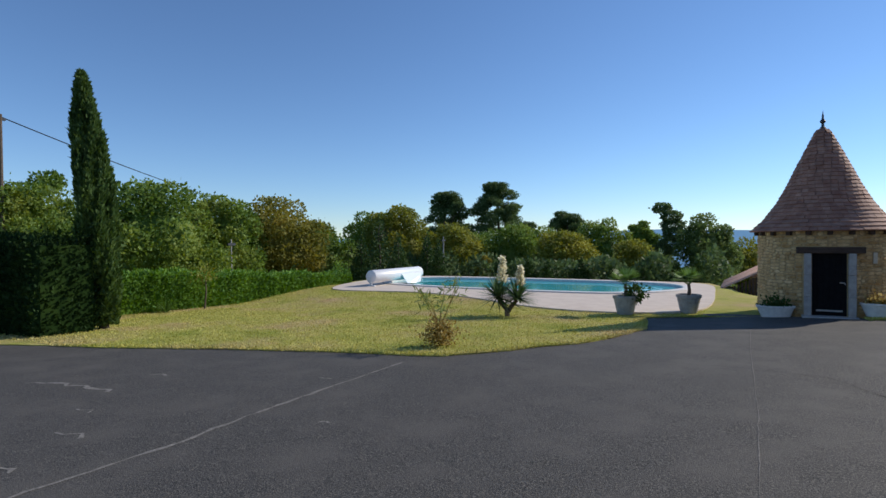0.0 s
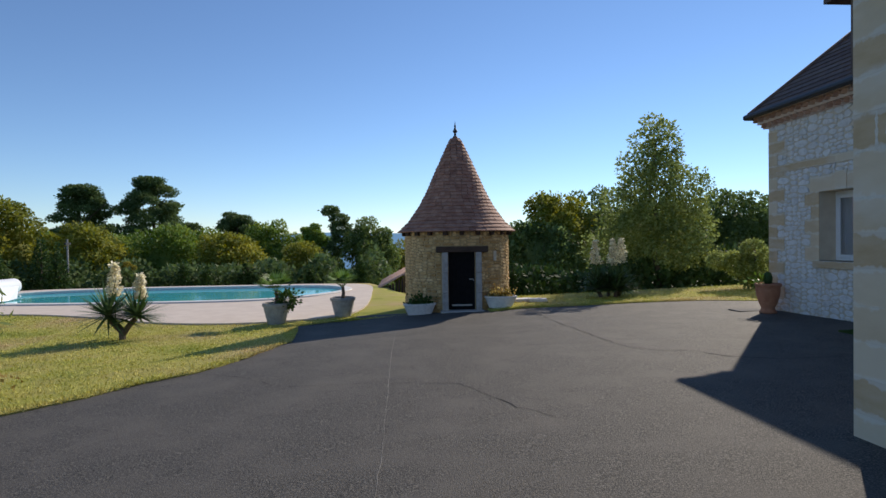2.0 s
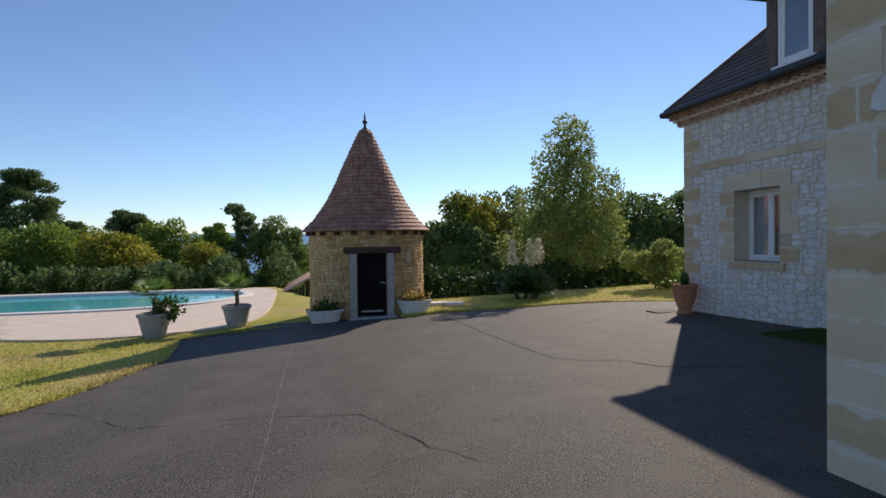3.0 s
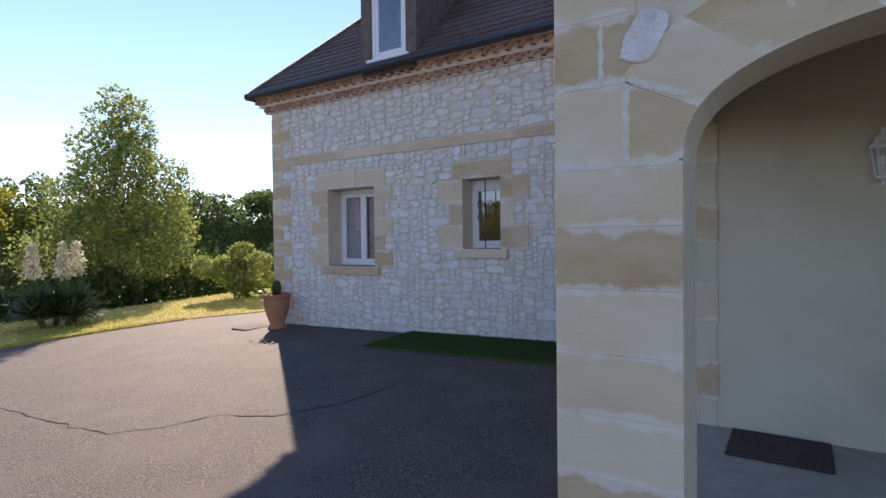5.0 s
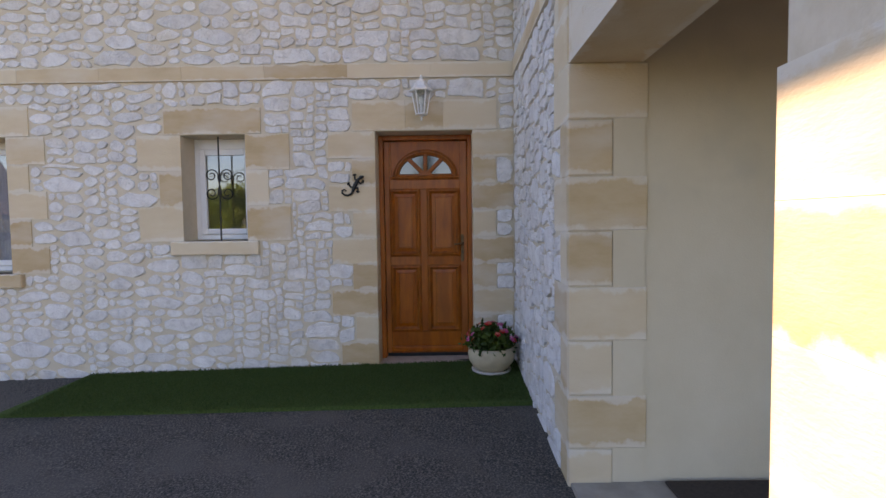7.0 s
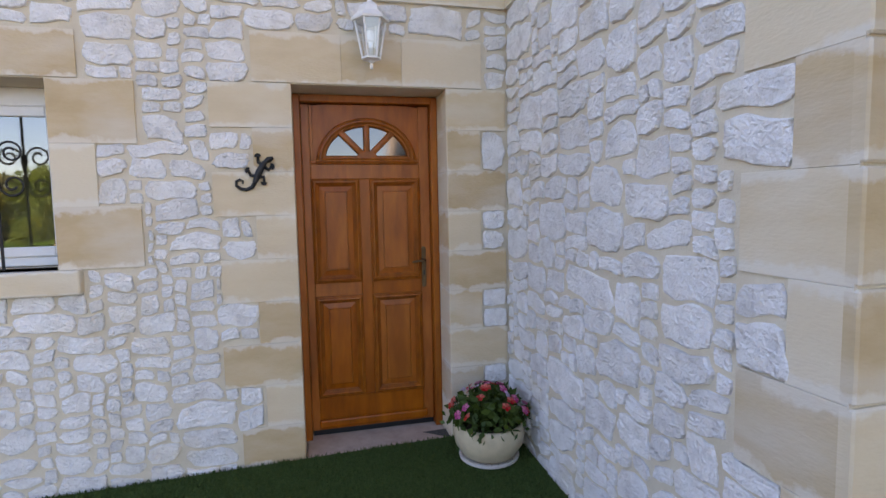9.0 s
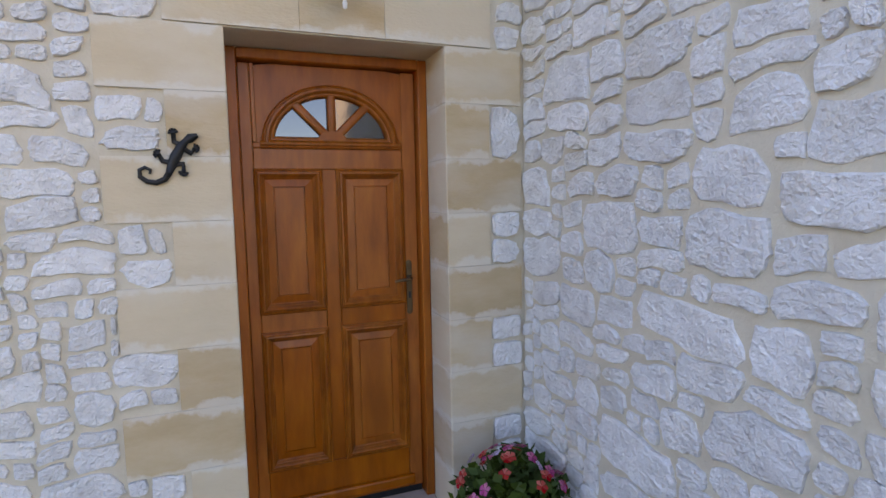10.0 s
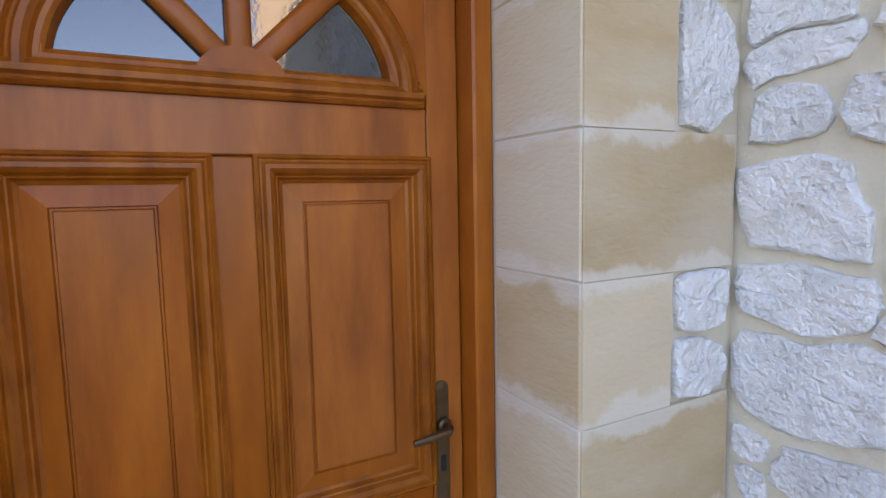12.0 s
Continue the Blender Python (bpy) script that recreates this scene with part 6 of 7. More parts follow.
part("dry_growth", leaves(bp_, 0.035, 7, 0.5), M_DRYBUSH, ole, "dry yellow-brown twigs")

small = thing("sapling", Matrix.Translation((-16.4, 12.3, land(-16.4, 12.3) + 0.018)), "thin young sapling before the hedge", "sapling")
part("trunk", tube([(0, 0, 0), (0.05, 0.03, 0.6), (0.0, 0.05, 1.1)], 0.035, 6, 0.02), M_BARK, small)
q = np.random.RandomState(9)
part("crown", leaves(q.normal(size=(260, 3)) * (0.16, 0.16, 0.12) + (0, 0, 1.2), 0.05, 9), M_OLIVE, small)
grasses = thing("ornamental_grass", Matrix.Translation((-16.6, 11.0, land(-16.6, 11.0) + 0.018)), "pale green tuft of garden plants by the hedge", "plant")
part("foliage", blade_set(90, 0.62, 0.03, 41, 0.3, 0.1), M_PALM, grasses)


def palm_pot(x, y, label, second, seed):
    t = thing("palm_pot", Matrix.Translation((x, y, land(x, y) + 0.018)), label, "potted palm", "palm pots by the pool")
    s = 1.0
    part("pot", lathe([(0.20, 0.0), (0.21, 0.02), (0.245, 0.16), (0.25, 0.17), (0.25, 0.19), (0.285, 0.34), (0.29, 0.35), (0.29, 0.37), (0.30, 0.42), (0.325, 0.43), (0.33, 0.50), (0.30, 0.51), (0.285, 0.44)], 28), M_GREYSTONE, t, "ribbed grey-beige stone pot", smooth=False)
    part("soil", lathe([(0.0, 0.44), (0.29, 0.44), (0.0, 0.46)], 20, 1, False), M_DIRT, t)
    part("trunk", tube([(0, 0, 0.43), (0.02, 0, 0.62), (0.0, 0.02, 0.78)], 0.05, 8, 0.04), M_BARK, t)
    r = random.Random(seed)
    for i in range(13):
        a, e = i * 2.4, r.uniform(0.25, 1.25)
        d = Vector((math.cos(a) * math.cos(e), math.sin(a) * math.cos(e), math.sin(e)))
        c = Vector((0, 0.02, 0.78)) + d * 0.28
        part("frond_stalk", tube([(0, 0.02, 0.76), tuple(c)], 0.007, 5, 0.005), M_PALM, t)
        side_v = Vector((-math.sin(a), math.cos(a), 0))
        v, f = [], []
        for j in range(11):
            b = -1.1 + 2.2 * j / 10
            w = (d * math.cos(b) + side_v * math.sin(b)).normalized()
            tip = c + w * 0.33 + Vector((0, 0, -0.04))
            o = d.cross(w).normalized() if j != 5 else side_v
            o = (side_v * math.cos(b) - d * math.sin(b)).normalized() * 0.019
            k = len(v)
            v += [tuple(c), tuple(c.lerp(tip, 0.5) + o), tuple(tip), tuple(c.lerp(tip, 0.5) - o)]
            f.append((k, k + 1, k + 2, k + 3))
        part("frond", (v, f), M_PALM, t)
    if second:
        q_ = np.random.RandomState(seed)
        part("trailing_shrub", leaves(q_.normal(size=(420, 3)) * (0.11, 0.10, 0.10) + (0.26, 0, 0.58), 0.055, seed), M_PLANT, t)


palm_pot(-2.86, 15.15, "ribbed stone pot with a small fan palm and shrub", True, 51)
palm_pot(-1.38, 16.15, "ribbed stone pot with a small fan palm", False, 52)

urn = thing("terracotta_urn", Matrix.Translation((7.52, 12.2, land(7.52, 12.2))), "terracotta urn with a small cactus at the house corner", "urn")
part("pot", lathe([(0.15, 0.0), (0.16, 0.03), (0.135, 0.06), (0.12, 0.10), (0.16, 0.20), (0.205, 0.34), (0.22, 0.46), (0.215, 0.52), (0.238, 0.54), (0.242, 0.59), (0.22, 0.60), (0.20, 0.55)], 32), M_TERRA, urn, smooth=True)
part("soil", lathe([(0.0, 0.55), (0.205, 0.55), (0.0, 0.57)], 20, 1, False), M_DIRT, urn)
part("cactus", lathe([(0.02, 0.55), (0.07, 0.60), (0.085, 0.70), (0.06, 0.80), (0.0, 0.84)], 12), M_THUJA, urn, "dark green cactus", smooth=True)
q = np.random.RandomState(15)
part("leaves", leaves(q.normal(size=(110, 3)) * (0.08, 0.07, 0.05) + (-0.08, 0.08, 0.64), 0.05, 15, 0.5), M_PALM, urn)
tagged(part("manhole_cover", box(bmesh.new(), (7.15, 12.55, land(7.4, 12.7) - 0.01), (7.75, 12.95, land(7.4, 12.7) + 0.014), 0.006), M_IRONPLATE, None), "flat grey metal drain cover in the drive", "drain cover")

# ---- things at the front door and in the porch ----
turf = bmesh.new()
tv = [turf.verts.new((x, y, plane_z(x, y) + 0.03)) for x, y in ((7.92, 9.65), (6.95, 9.75), (6.83, 5.62), (7.92, 5.62))]
face = turf.faces.new(tv)
ex = bmesh.ops.extrude_face_region(turf, geom=[face])
for g_ in ex["geom"]:
    if isinstance(g_, bmesh.types.BMVert):
        g_.co.z -= 0.034
bmesh.ops.subdivide_edges(turf, edges=turf.edges, cuts=10, use_grid_fill=True)
mat_turf = tagged(part("turf_mat", turf, M_TURF, None), "dark green artificial turf laid before the front wall", "mat")
q = np.random.RandomState(21)
n = 42000
kx, ky = 6.86 + 1.06 * q.rand(n) ** 0.9, 5.63 + 4.0 * q.rand(n)
tp = np.stack([kx, ky, 0.03 * (kx - 7.93) - 0.025 * (ky - 7) + 0.028], 1)
tagged(part("turf_fibre", leaves(tp, 0.006, 22, 3.0, 3.5), M_TURF, mat_turf), kind="stuff")

fpot = thing("flower_pot", Matrix.Translation((7.60, 5.87, plane_z(7.6, 5.87) + 0.03)), "cream glazed bowl pot full of red and pink impatiens", "flower pot")
part("saucer", lathe([(0.15, 0.0), (0.17, 0.012), (0.175, 0.028), (0.16, 0.028), (0.15, 0.012)], 28), M_COPING, fpot)
M_CREAM = plain("cream_glaze", (0.60, 0.50, 0.34), 0.4)
part("bowl", lathe([(0.11, 0.012), (0.155, 0.04), (0.195, 0.10), (0.205, 0.16), (0.20, 0.20), (0.195, 0.22), (0.18, 0.22), (0.175, 0.18)], 32), M_CREAM, fpot, smooth=True)
part("soil", lathe([(0.0, 0.19), (0.178, 0.19), (0.0, 0.21)], 20, 1, False), M_DIRT, fpot)
pts, dirs = blob_points([(0, 0, 0.25, 0.22, 0.22, 0.12), (-0.04, 0.05, 0.34, 0.12, 0.12, 0.10), (0.05, -0.06, 0.31, 0.13, 0.12, 0.09)], 1300, 23, 0.6)
part("foliage", leaves(pts[pts[:, 2] > 0.17], 0.034, 24, 0.3, 1.5), M_PLANT, fpot)


def petals(centres, seed, size=0.017):
    r = random.Random(seed)
    v, f = [], []
    for c in centres:
        nrm = Vector((c[0], c[1], 0.12)).normalized()
        nrm = (nrm + Vector((r.gauss(0, 0.3), r.gauss(0, 0.3), r.gauss(0.2, 0.2)))).normalized()
        s = nrm.cross(Vector((0, 0, 1))).normalized()
        w = nrm.cross(s)
        for i in range(5):
            a = i * 1.2566
            d = s * math.cos(a) + w * math.sin(a)
            e = s * math.cos(a + 1.57) + w * math.sin(a + 1.57)
            k = len(v)
            o = Vector(c)
            v += [tuple(o), tuple(o + d * size + e * size * 0.6 + nrm * 0.003), tuple(o + d * size * 1.45 + nrm * 0.001), tuple(o + d * size - e * size * 0.6 + nrm * 0.003)]
            f.append((k, k + 1, k + 2, k + 3))
    return v, f


rr = random.Random(31)
for kind, count, mt in (("red_flower", 17, M_REDPETAL), ("pink_flower", 12, M_PINKPETAL), ("lilac_flower", 6, M_LILACPETAL)):
    for i in range(count):
        a, e = rr.uniform(0, 6.283), rr.uniform(-0.1, 1.4)
        c = (0.22 * math.cos(a) * math.cos(e), 0.22 * math.sin(a) * math.cos(e), 0.26 + 0.15 * math.sin(e) + 0.02)
        part(kind, petals([c], 200 + i, 0.020), mt, fpot)

doormat = thing("doormat", Matrix.Translation((5.41, 4.82, -0.012)), "dark brown ribbed doormat on the porch floor", "doormat")
part("mat", box(bmesh.new(), (-0.26, -0.27, 0), (0.25, 0.30, 0.018), 0.006), M_MATBROWN, doormat)

chair = thing("garden_chair", pose(4.84, 4.02, -0.012, 0, 0, -75), "white wrought-iron garden chair with scrolled back", "chair")
SR = 0.20
part("seat", lathe([(0.0, 0.445), (SR - 0.01, 0.44), (SR, 0.448), (SR, 0.458), (SR - 0.02, 0.462), (0.0, 0.455)], 28, 1, False), M_WHITEIRON, chair)
part("seat_rim", tube([(SR * math.cos(a * 0.2618), SR * math.sin(a * 0.2618), 0.45) for a in range(25)], 0.011), M_WHITEIRON, chair)
for a in (40, 140, 220, 320):
    c, s = math.cos(radians(a)), math.sin(radians(a))
    part("leg", tube([(SR * 0.85 * c, SR * 0.85 * s, 0.445), (SR * 1.12 * c, SR * 1.12 * s, 0.40), (SR * 1.08 * c, SR * 1.08 * s, 0.25), (SR * 1.28 * c, SR * 1.28 * s, 0.0)], 0.010), M_WHITEIRON, chair)


def bent(pts):
    """Back parts drawn flat (side, up) and set round the rear of the seat."""
    return [(SR * 1.02 * math.sin(a / SR * 0.9), SR * 1.02 * math.cos(a / SR * 0.9) + 0.12 * z, 0.455 + z) for a, z in pts]


for s in (-1, 1):
    outline = ((0.186, 0.0), (0.210, 0.12), (0.235, 0.27), (0.252, 0.38), (0.250, 0.43), (0.232, 0.463), (0.208, 0.468), (0.184, 0.445), (0.170, 0.39), (0.168, 0.25), (0.172, 0.10), (0.180, 0.0))
    part("back_loop", tube(bent([(s * a, z) for a, z in smooth_loop(outline, 4)[:-4]]), 0.0065, 8), M_WHITEIRON, chair)
    part("back_ring", tube(bent([(s * (0.108 + 0.058 * math.cos(0.2618 * k)), 0.355 + 0.058 * math.sin(0.2618 * k)) for k in range(25)]), 0.006, 6), M_WHITEIRON, chair)
    for k in range(4):
        part("ring_petal", tube(bent([(s * 0.108, 0.355), (s * (0.108 + 0.026 * math.cos(0.4 + 1.571 * k)), 0.355 + 0.026 * math.sin(0.4 + 1.571 * k))]), 0.006, 6, 0.003), M_WHITEIRON, chair)
    part("back_scroll", tube(bent([(s * x, z) for x, z in ((0.108, 0.297), (0.085, 0.22), (0.10, 0.12), (0.14, 0.06), (0.168, 0.05))]), 0.006, 6), M_WHITEIRON, chair)
    part("back_scroll", tube(bent([(s * x, z) for x, z in ((0.05, 0.355), (0.02, 0.38), (0.0, 0.385))]), 0.006, 6), M_WHITEIRON, chair)

# ---- pool cover roller ----
roller = thing("pool_cover_roller", Matrix.Translation((-14.5, 19.3, DECK_Z)), "white pool cover rolled on its reel", "pool cover")
for y in (0.0, 4.0):
    part("stand", boxes(((-0.22, y - 0.04, 0), (0.22, y + 0.04, 0.05)), ((-0.05, y - 0.03, 0.05), (0.05, y + 0.03, 0.40))), M_WHITEIRON, roller)
rv, rf = lathe([(0.0, 0.0), (0.27, 0.0), (0.285, 0.02), (0.285, 3.98), (0.27, 4.0), (0.0, 4.0)], 28, 1, False)
part("rolled_cover", ([(x, z, y + 0.42) for x, y, z in rv], rf), M_PVC, roller, "white rolled slatted cover", smooth=True)
bm = bmesh.new()
fl = [bm.verts.new(p) for p in ((0.285, 2.0, 0.42), (0.285, 3.8, 0.42), (0.42, 3.5, -0.02), (0.50, 2.9, -0.06), (0.42, 2.3, -0.02))]
bm.faces.new(fl)
ex = bmesh.ops.extrude_face_region(bm, geom=list(bm.faces))
for g_ in ex["geom"]:
    if isinstance(g_, bmesh.types.BMVert):
        g_.co.x += 0.015
        g_.co.z += 0.012
part("loose_flap", bm, M_PVC, roller, "white slatted flap hanging to the water")

# ---- shed roof behind the tower, poles and wires ----
SHED_Z = land(0.2, 25.5)
shed = thing("shed", pose(-0.45, 28.4, SHED_Z, 0, 0, -90), "low outbuilding with a slatted end and a terracotta canal-tile roof", "shed")
sz = 0.22 - SHED_Z
part("wall", boxes(((-0.9, 0.6, -0.6), (3.2, 2.6, sz - 0.32))), M_TOWERMORTAR, shed)
CANAL = mesh_of("canal_tile", *half_tile(2.0, 0.085, 0.02, 6), M_CORNICE, True)
for i in range(24):
    ob = new("canal_tile", CANAL)
    ob.parent = shed
    ob.matrix_local = Matrix.Translation((-1.0 + 0.19 * i, 1.3, sz + 0.10)) @ Matrix.Rotation(-math.pi / 2, 4, "Z") @ Matrix.Rotation(radians(28), 4, "Y")
part("ridge", tube([(-1.05, 1.3, sz + 0.14), (3.5, 1.3, sz + 0.14)], 0.09, 8), M_CORNICE, shed)
for i in range(13):
    y = -0.40 + 0.13 * i
    part("end_slat", boxes(((3.30, y, -0.6), (3.34, y + 0.085, sz + 0.0 - 0.53 * (1.3 - y)))), M_DARKWOOD, shed)


def pole(name, x, y, top, r, label):
    t = thing(name, Matrix.Translation((x, y, land(x, y))), label, "pole")
    part("shaft", tube([(0, 0, -0.3), (0, 0, top - land(x, y))], r, 10, r * 0.7), M_BARK if r > 0.08 else M_GREYSTONE, t)
    part("cross_piece", boxes(((-0.06, -0.25, top - land(x, y) - 0.35), (0.06, 0.25, top - land(x, y) - 0.22))), M_ZINC, t)
    return t


pole("utility_pole", -37.2, 14.7, 8.9, 0.14, "tall wooden utility pole behind the hedge")
pole("garden_post", -25.5, 20.9, 1.65, 0.05, "slim grey post behind the hedge")
pole("utility_pole", -20.5, 36.6, 1.8, 0.07, "slim grey pole beyond the pool")


def wire(a, b, sag, r, label):
    t = thing("overhead_wire", Matrix.Translation(a), label, "wire")
    d = Vector(b) - Vector(a)
    part("cable", tube([tuple(d * (i / 24) - Vector((0, 0, 4 * sag * (i / 24) * (1 - i / 24)))) for i in range(25)], r, 5), M_BLACKIRON, t)


wire((-37.2, 14.7, 8.75), (-58.7, 68.2, 3.9), 1.1, 0.035, "black telephone wire hung between two poles")
wire((-37.2, 14.7, 2.3), (-47.0, 40.0, 1.6), 0.4, 0.03, "low black wire from the pole")
wire((-30.0, 52.0, 0.9), (-3.0, 44.0, -0.9), 0.3, 0.025, "thin black wire across the valley")


# ---- cracks and seams of the drive ----
def crack(points, width, material, label, seed, lift=0.004, wiggle=0.012):
    r = random.Random(seed)
    line = []
    for (x1, y1), (x2, y2) in zip(points, points[1:]):
        n_ = max(2, int(math.hypot(x2 - x1, y2 - y1) / 0.12))
        line += [(x1 + (x2 - x1) * i / n_ + r.gauss(0, wiggle), y1 + (y2 - y1) * i / n_ + r.gauss(0, wiggle)) for i in range(n_)]
    v, f = [], []
    for i, (x, y) in enumerate(line):
        ax, ay = line[max(0, i - 1)]
        bx, by = line[min(len(line) - 1, i + 1)]
        l = math.hypot(bx - ax, by - ay) + 1e-9
        w = width * r.uniform(0.25, 1.2) / 2
        for s in (-1, 1):
            px, py = x - s * (by - ay) / l * w, y + s * (bx - ax) / l * w
            v.append((px, py, land(px, py) + lift))
    f = [(2 * i, 2 * i + 1, 2 * i + 3, 2 * i + 2) for i in range(len(line) - 1)]
    tagged(part("road_crack", (v, f), material, drive))


M_SEAM = surf("pale_lichen_seam", [(0.3, (0.10, 0.094, 0.085)), (0.7, (0.30, 0.275, 0.24))], 30, 0.95, 0.4, 80, 0.005)
M_CRACK = surf("open_crack", [(0.3, (0.008, 0.008, 0.008)), (0.7, (0.025, 0.023, 0.02))], 30, 1.0)
crack([(-4.25, -1.5), (-4.27, 1.8), (-4.24, 2.8), (-4.39, 4.2), (-4.52, 6.9)], 0.048, M_SEAM, "", 1, wiggle=0.010)
crack([(0.07, 3.5), (0.1, 6.0), (0.05, 10.1), (0.07, 12.5)], 0.008, M_SEAM, "", 2, wiggle=0.003)
crack([(3.27, 15.1), (3.3, 12.6), (3.41, 10.46), (3.51, 9.43), (3.8, 9.15), (4.2, 9.03), (4.4, 8.5), (4.9, 8.2), (5.8, 8.1)], 0.017, M_CRACK, "", 3)
crack([(-2.57, 9.38), (-1.94, 9.04), (-1.18, 8.29), (-0.18, 8.23), (0.88, 7.94), (1.32, 6.91), (1.7, 6.4)], 0.013, M_CRACK, "", 4)
for i, (x, y, l) in enumerate(((-5.6, 2.6, 0.5), (-6.3, 3.1, 0.35), (-5.1, 1.9, 0.4), (-3.6, 3.9, 0.2), (-7.3, 4.6, 0.3), (-4.9, 5.4, 0.15), (-6.9, 2.2, 0.45))):
    crack([(x, y), (x + l * 0.6, y + 0.05), (x + l, y - 0.02)], 0.045, M_SEAM, "", 20 + i, wiggle=0.02)
crack([(-9.0, 1.2), (-7.4, 2.6), (-7.0, 2.65)], 0.05, M_SEAM, "", 5, wiggle=0.03)
crack([(-8.4, 3.6), (-7.2, 3.8), (-6.7, 3.75)], 0.07, M_SEAM, "", 6, wiggle=0.04)

# ---- grass blades, thickest along the drive's edge ----
q = np.random.RandomState(77)
gp_ = []
edge_line = EDGE[3:]
for (x1, y1), (x2, y2) in list(zip(edge_line, edge_line[1:])) + list(zip(EDGE2, EDGE2[1:5])):
    m_ = int(math.hypot(x2 - x1, y2 - y1) * 420)
    k = q.rand(m_)
    off = np.abs(q.normal(size=m_)) * 0.12 - 0.04
    l = math.hypot(x2 - x1, y2 - y1)
    gp_ += [(x1 + (x2 - x1) * a - (y2 - y1) / l * o, y1 + (y2 - y1) * a + (x2 - x1) / l * o) for a, o in zip(k, off)]
for _ in range(110000):
    x, y = q.uniform(-18, -1), q.uniform(5.5, 20)
    if inside(x, y, LAWN) and not inside(x, y, DECK):
        gp_.append((x, y))
for _ in range(14000):
    x, y = q.uniform(2.5, 12), q.uniform(14, 19)
    if inside(x, y, LAWN):
        gp_.append((x, y))
gz = np.array([(x, y, land(x, y) + 0.015) for x, y in gp_])
tagged(part("grass", leaves(gz, 0.016, 78, 1.6, 2.6), M_GRASS, None), "short dry grass blades of the mown lawn", "grass", kind="stuff")

# ---- many small pieces last ----
lay(front_rects, None, front, STONES, key=lambda q: math.hypot(q[0] + 1.2, q[1] - 1.4))
lay(CORNER_STONES, None, front, STONES, seed=7, deep=(0.022, 0.03), bend=False)
lay(side_rects, None, side, STONES, key=lambda q: abs(q[1] - 1.5))
lay(west_rects, None, west, STONES, seed=4)
tower_stones = [stone_mesh("rubble_stone", M_TOWERSTONE, s + 200, 9) for s in range(18)]
rs = random.Random(17)
arc_rects = rubble(-2.35, 2.35, 0.0, EAVE - 0.03, [(-DW - 0.16, -1, DW + 0.16, DZ1), (-0.68, DZ1 - 0.02, 0.70, DZ1 + 0.16), (0.88, 1.30, 0.98, 1.60)], 0.042, 23, 3.6, (1, 2, 2, 2))
arc_rects.sort(key=lambda q: abs(q[0] + q[2]))
sv_, sf_ = [], []
for i, (a, b, c, d) in enumerate(arc_rects):
    ang = ((a + c) / 2) / TR
    me = rs.choice(tower_stones)
    m = Matrix.Rotation(ang, 4, "Z") @ Matrix(((1, 0, 0, 0), (0, 0, -1, -TR + 0.004), (0, 1, 0, (b + d) / 2), (0, 0, 0, 1))) @ Matrix.Diagonal((c - a - 0.014, d - b - 0.012, rs.uniform(0.015, 0.035), 1))
    if i < 300:
        ob = new("rubble_stone", me)
        ob.parent = tower_wall
        ob.matrix_local = m
    else:
        k = len(sv_)
        sv_ += [tuple(m @ v.co) for v in me.vertices]
        sf_ += [tuple(j + k for j in p.vertices) for p in me.polygons]
tagged(part("stonework", (sv_, sf_), M_TOWERSTONE, tower_wall), kind="stuff")
for m in near_tiles:
    ob = new("tile", TILES[0])
    ob.parent = troof
    ob.matrix_local = m
tv_, tf_ = [], []
for m in far_tiles:
    k = len(tv_)
    tv_ += [tuple(m @ v.co) for v in TILES[0].vertices]
    tf_ += [tuple(j + k for j in p.vertices) for p in TILES[0].polygons]
tagged(part("tilework", (tv_, tf_), M_TILE_R, troof), kind="stuff")


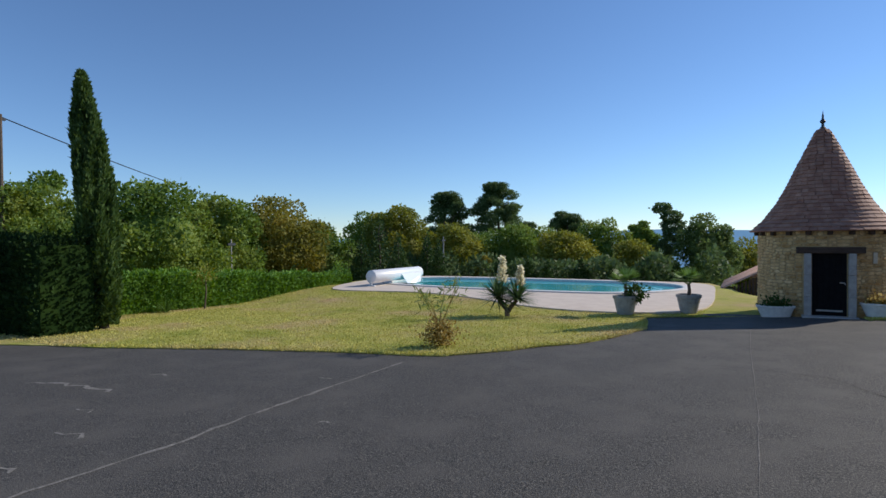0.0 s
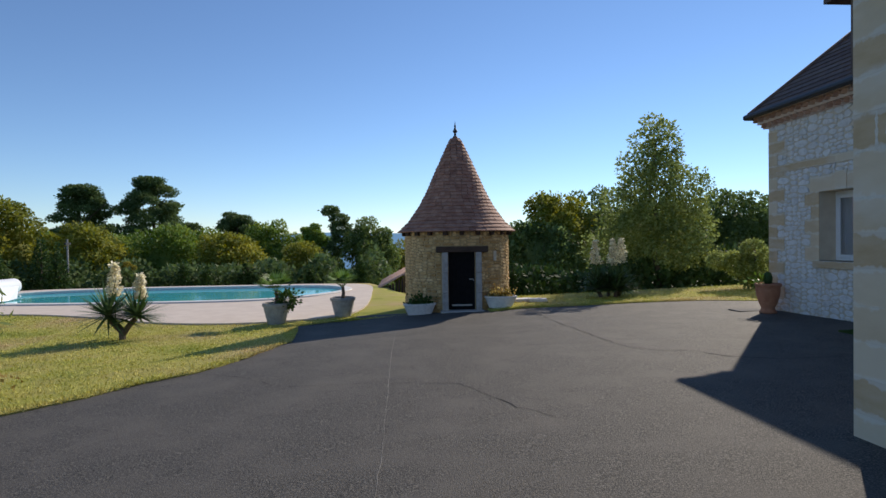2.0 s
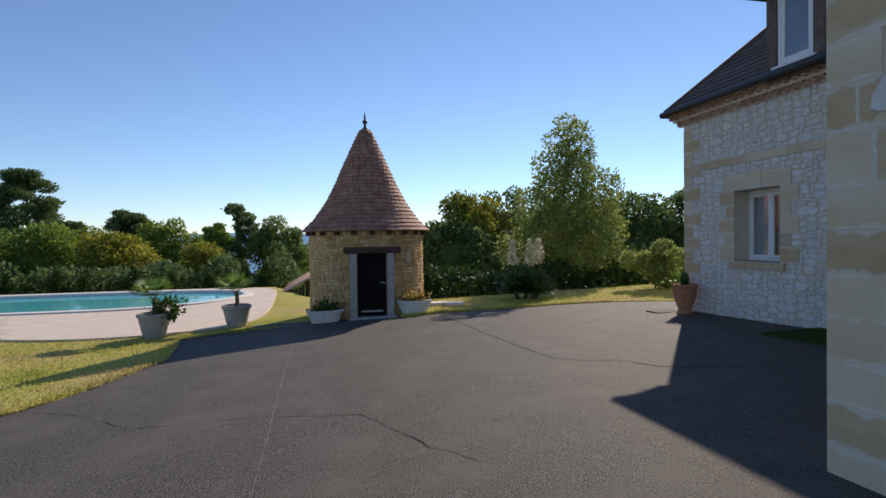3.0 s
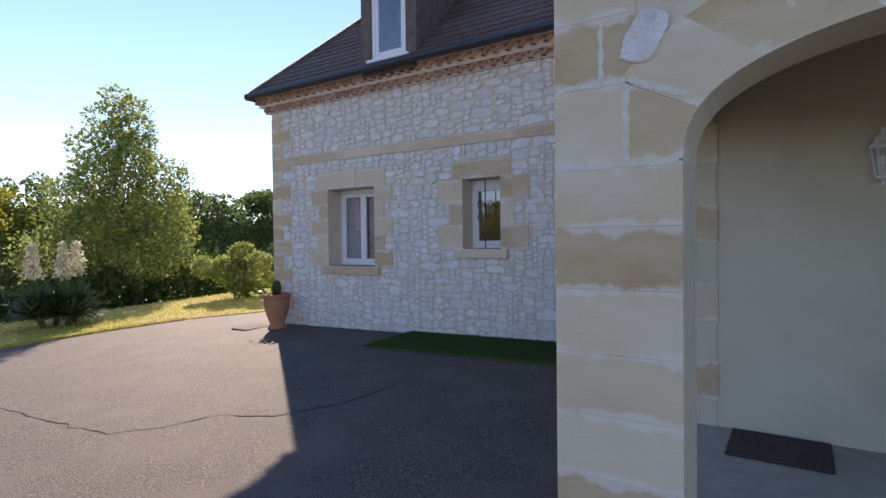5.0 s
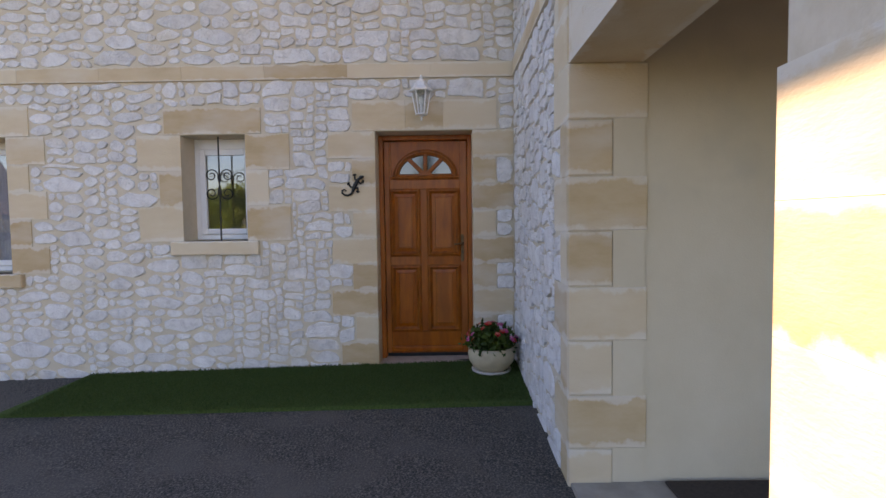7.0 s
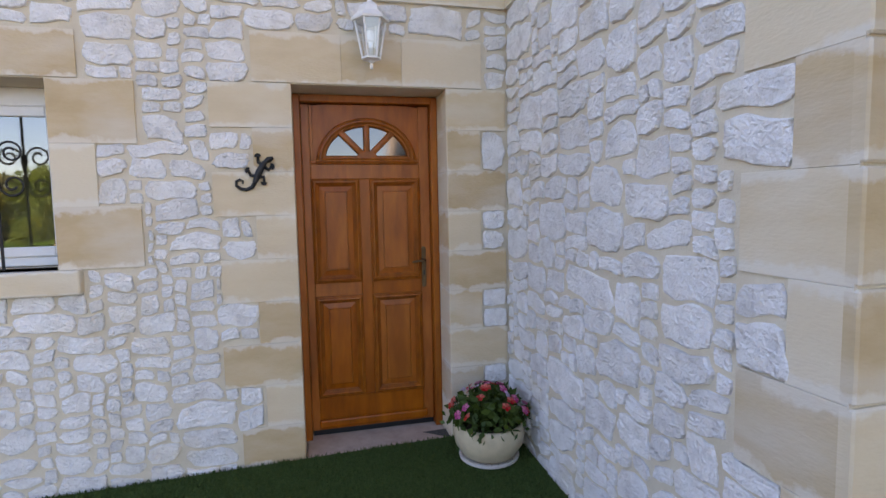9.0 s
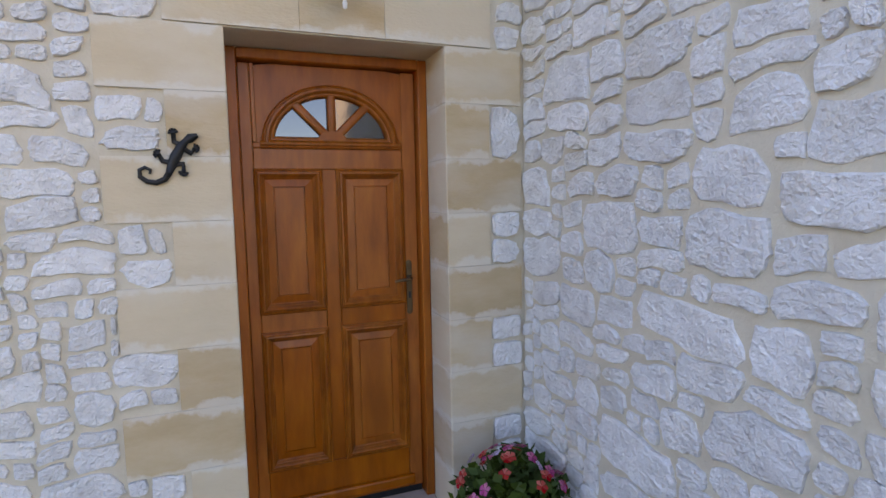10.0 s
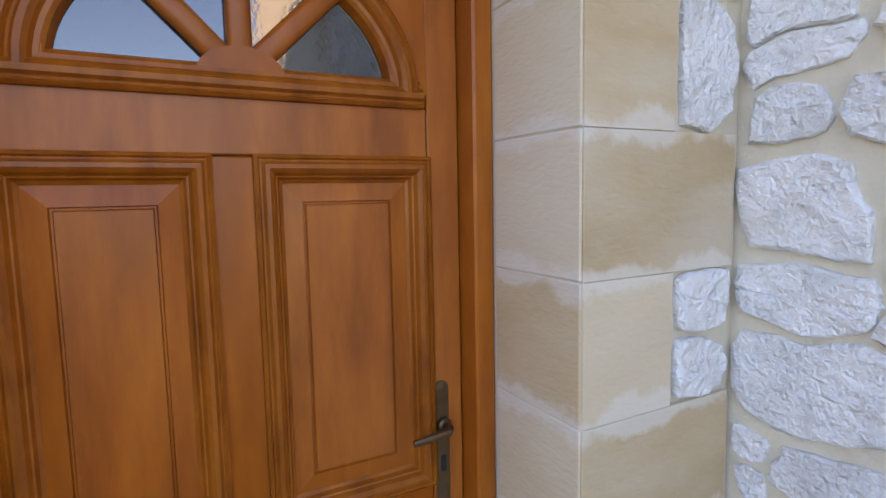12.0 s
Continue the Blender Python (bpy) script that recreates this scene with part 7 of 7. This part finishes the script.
# pale lime pointing in the upright and slanting joints of the porch wall
M_LIME = surf("pale_lime_pointing", [(0.3, (0.62, 0.56, 0.46)), (0.7, (0.74, 0.69, 0.60))], 30, 0.95, 0.4, 80, 0.004)


def pointing(u, v, deg, length, h, parent, seed):
    """A ragged strip of lime laid over a joint."""
    r = random.Random(seed)
    n_ = max(8, int(length / 0.009))
    drift = [noise.noise((seed, i * 0.22, 0)) for i in range(n_ + 1)]
    up = [(length * i / n_, h * (0.5 + 0.35 * drift[i] + r.uniform(-0.10, 0.10))) for i in range(n_ + 1)]
    dn = [(length * i / n_, -h * (0.5 - 0.35 * drift[n_ - i] + r.uniform(-0.10, 0.10))) for i in range(n_ + 1)]
    k = n_ + 1
    vv = [(*p, z) for z in (0.010, 0.0150) for p in up] + [(*p, z) for z in (0.010, 0.0150) for p in dn]
    ff = [(k + i, k + i + 1, 3 * k + i + 1, 3 * k + i) for i in range(n_)] + [(i, i + 1, k + i + 1, k + i) for i in range(n_)] + [(2 * k + i, 3 * k + i, 3 * k + i + 1, 2 * k + i + 1) for i in range(n_)]
    ob = part("lime_joint", (vv, ff), M_LIME, parent)
    ob.matrix_local = Matrix.Translation((u, v, 0)) @ Matrix.Rotation(radians(deg), 4, "Z")


for i, joint in enumerate(((0.302, 1.67, 90, 0.32, 0.026), (0.202, 2.01, 90, 0.25, 0.020), (0.31, 2.0, -22, 0.24, 0.026), (0.80, 2.29, -62, 0.15, 0.016), (0.01, 2.0, 0, 0.29, 0.022), (0.01, 1.66, 0, 0.49, 0.020))):
    pointing(*joint, west, 440 + i)
ob = new("stone", STONES[5])
ob.parent = west
ob.matrix_local = Matrix.Translation((0.375, 2.16, 0.006)) @ Matrix.Rotation(radians(-22), 4, "Z") @ Matrix.Diagonal((0.15, 0.22, 0.020, 1))

# dressed blocks lining the door's reveal
for i in range(9):
    for y0, y1 in ((5.985, 6.003), (6.902, 6.920)):
        part("block", boxes(((7.931, y0, JOINTS[i + 1] + 0.0015), (8.172, y1, JOINTS[i] - 0.0015)), bevel=0.002), M_ASHLAR_Z, front).matrix_world = Matrix()
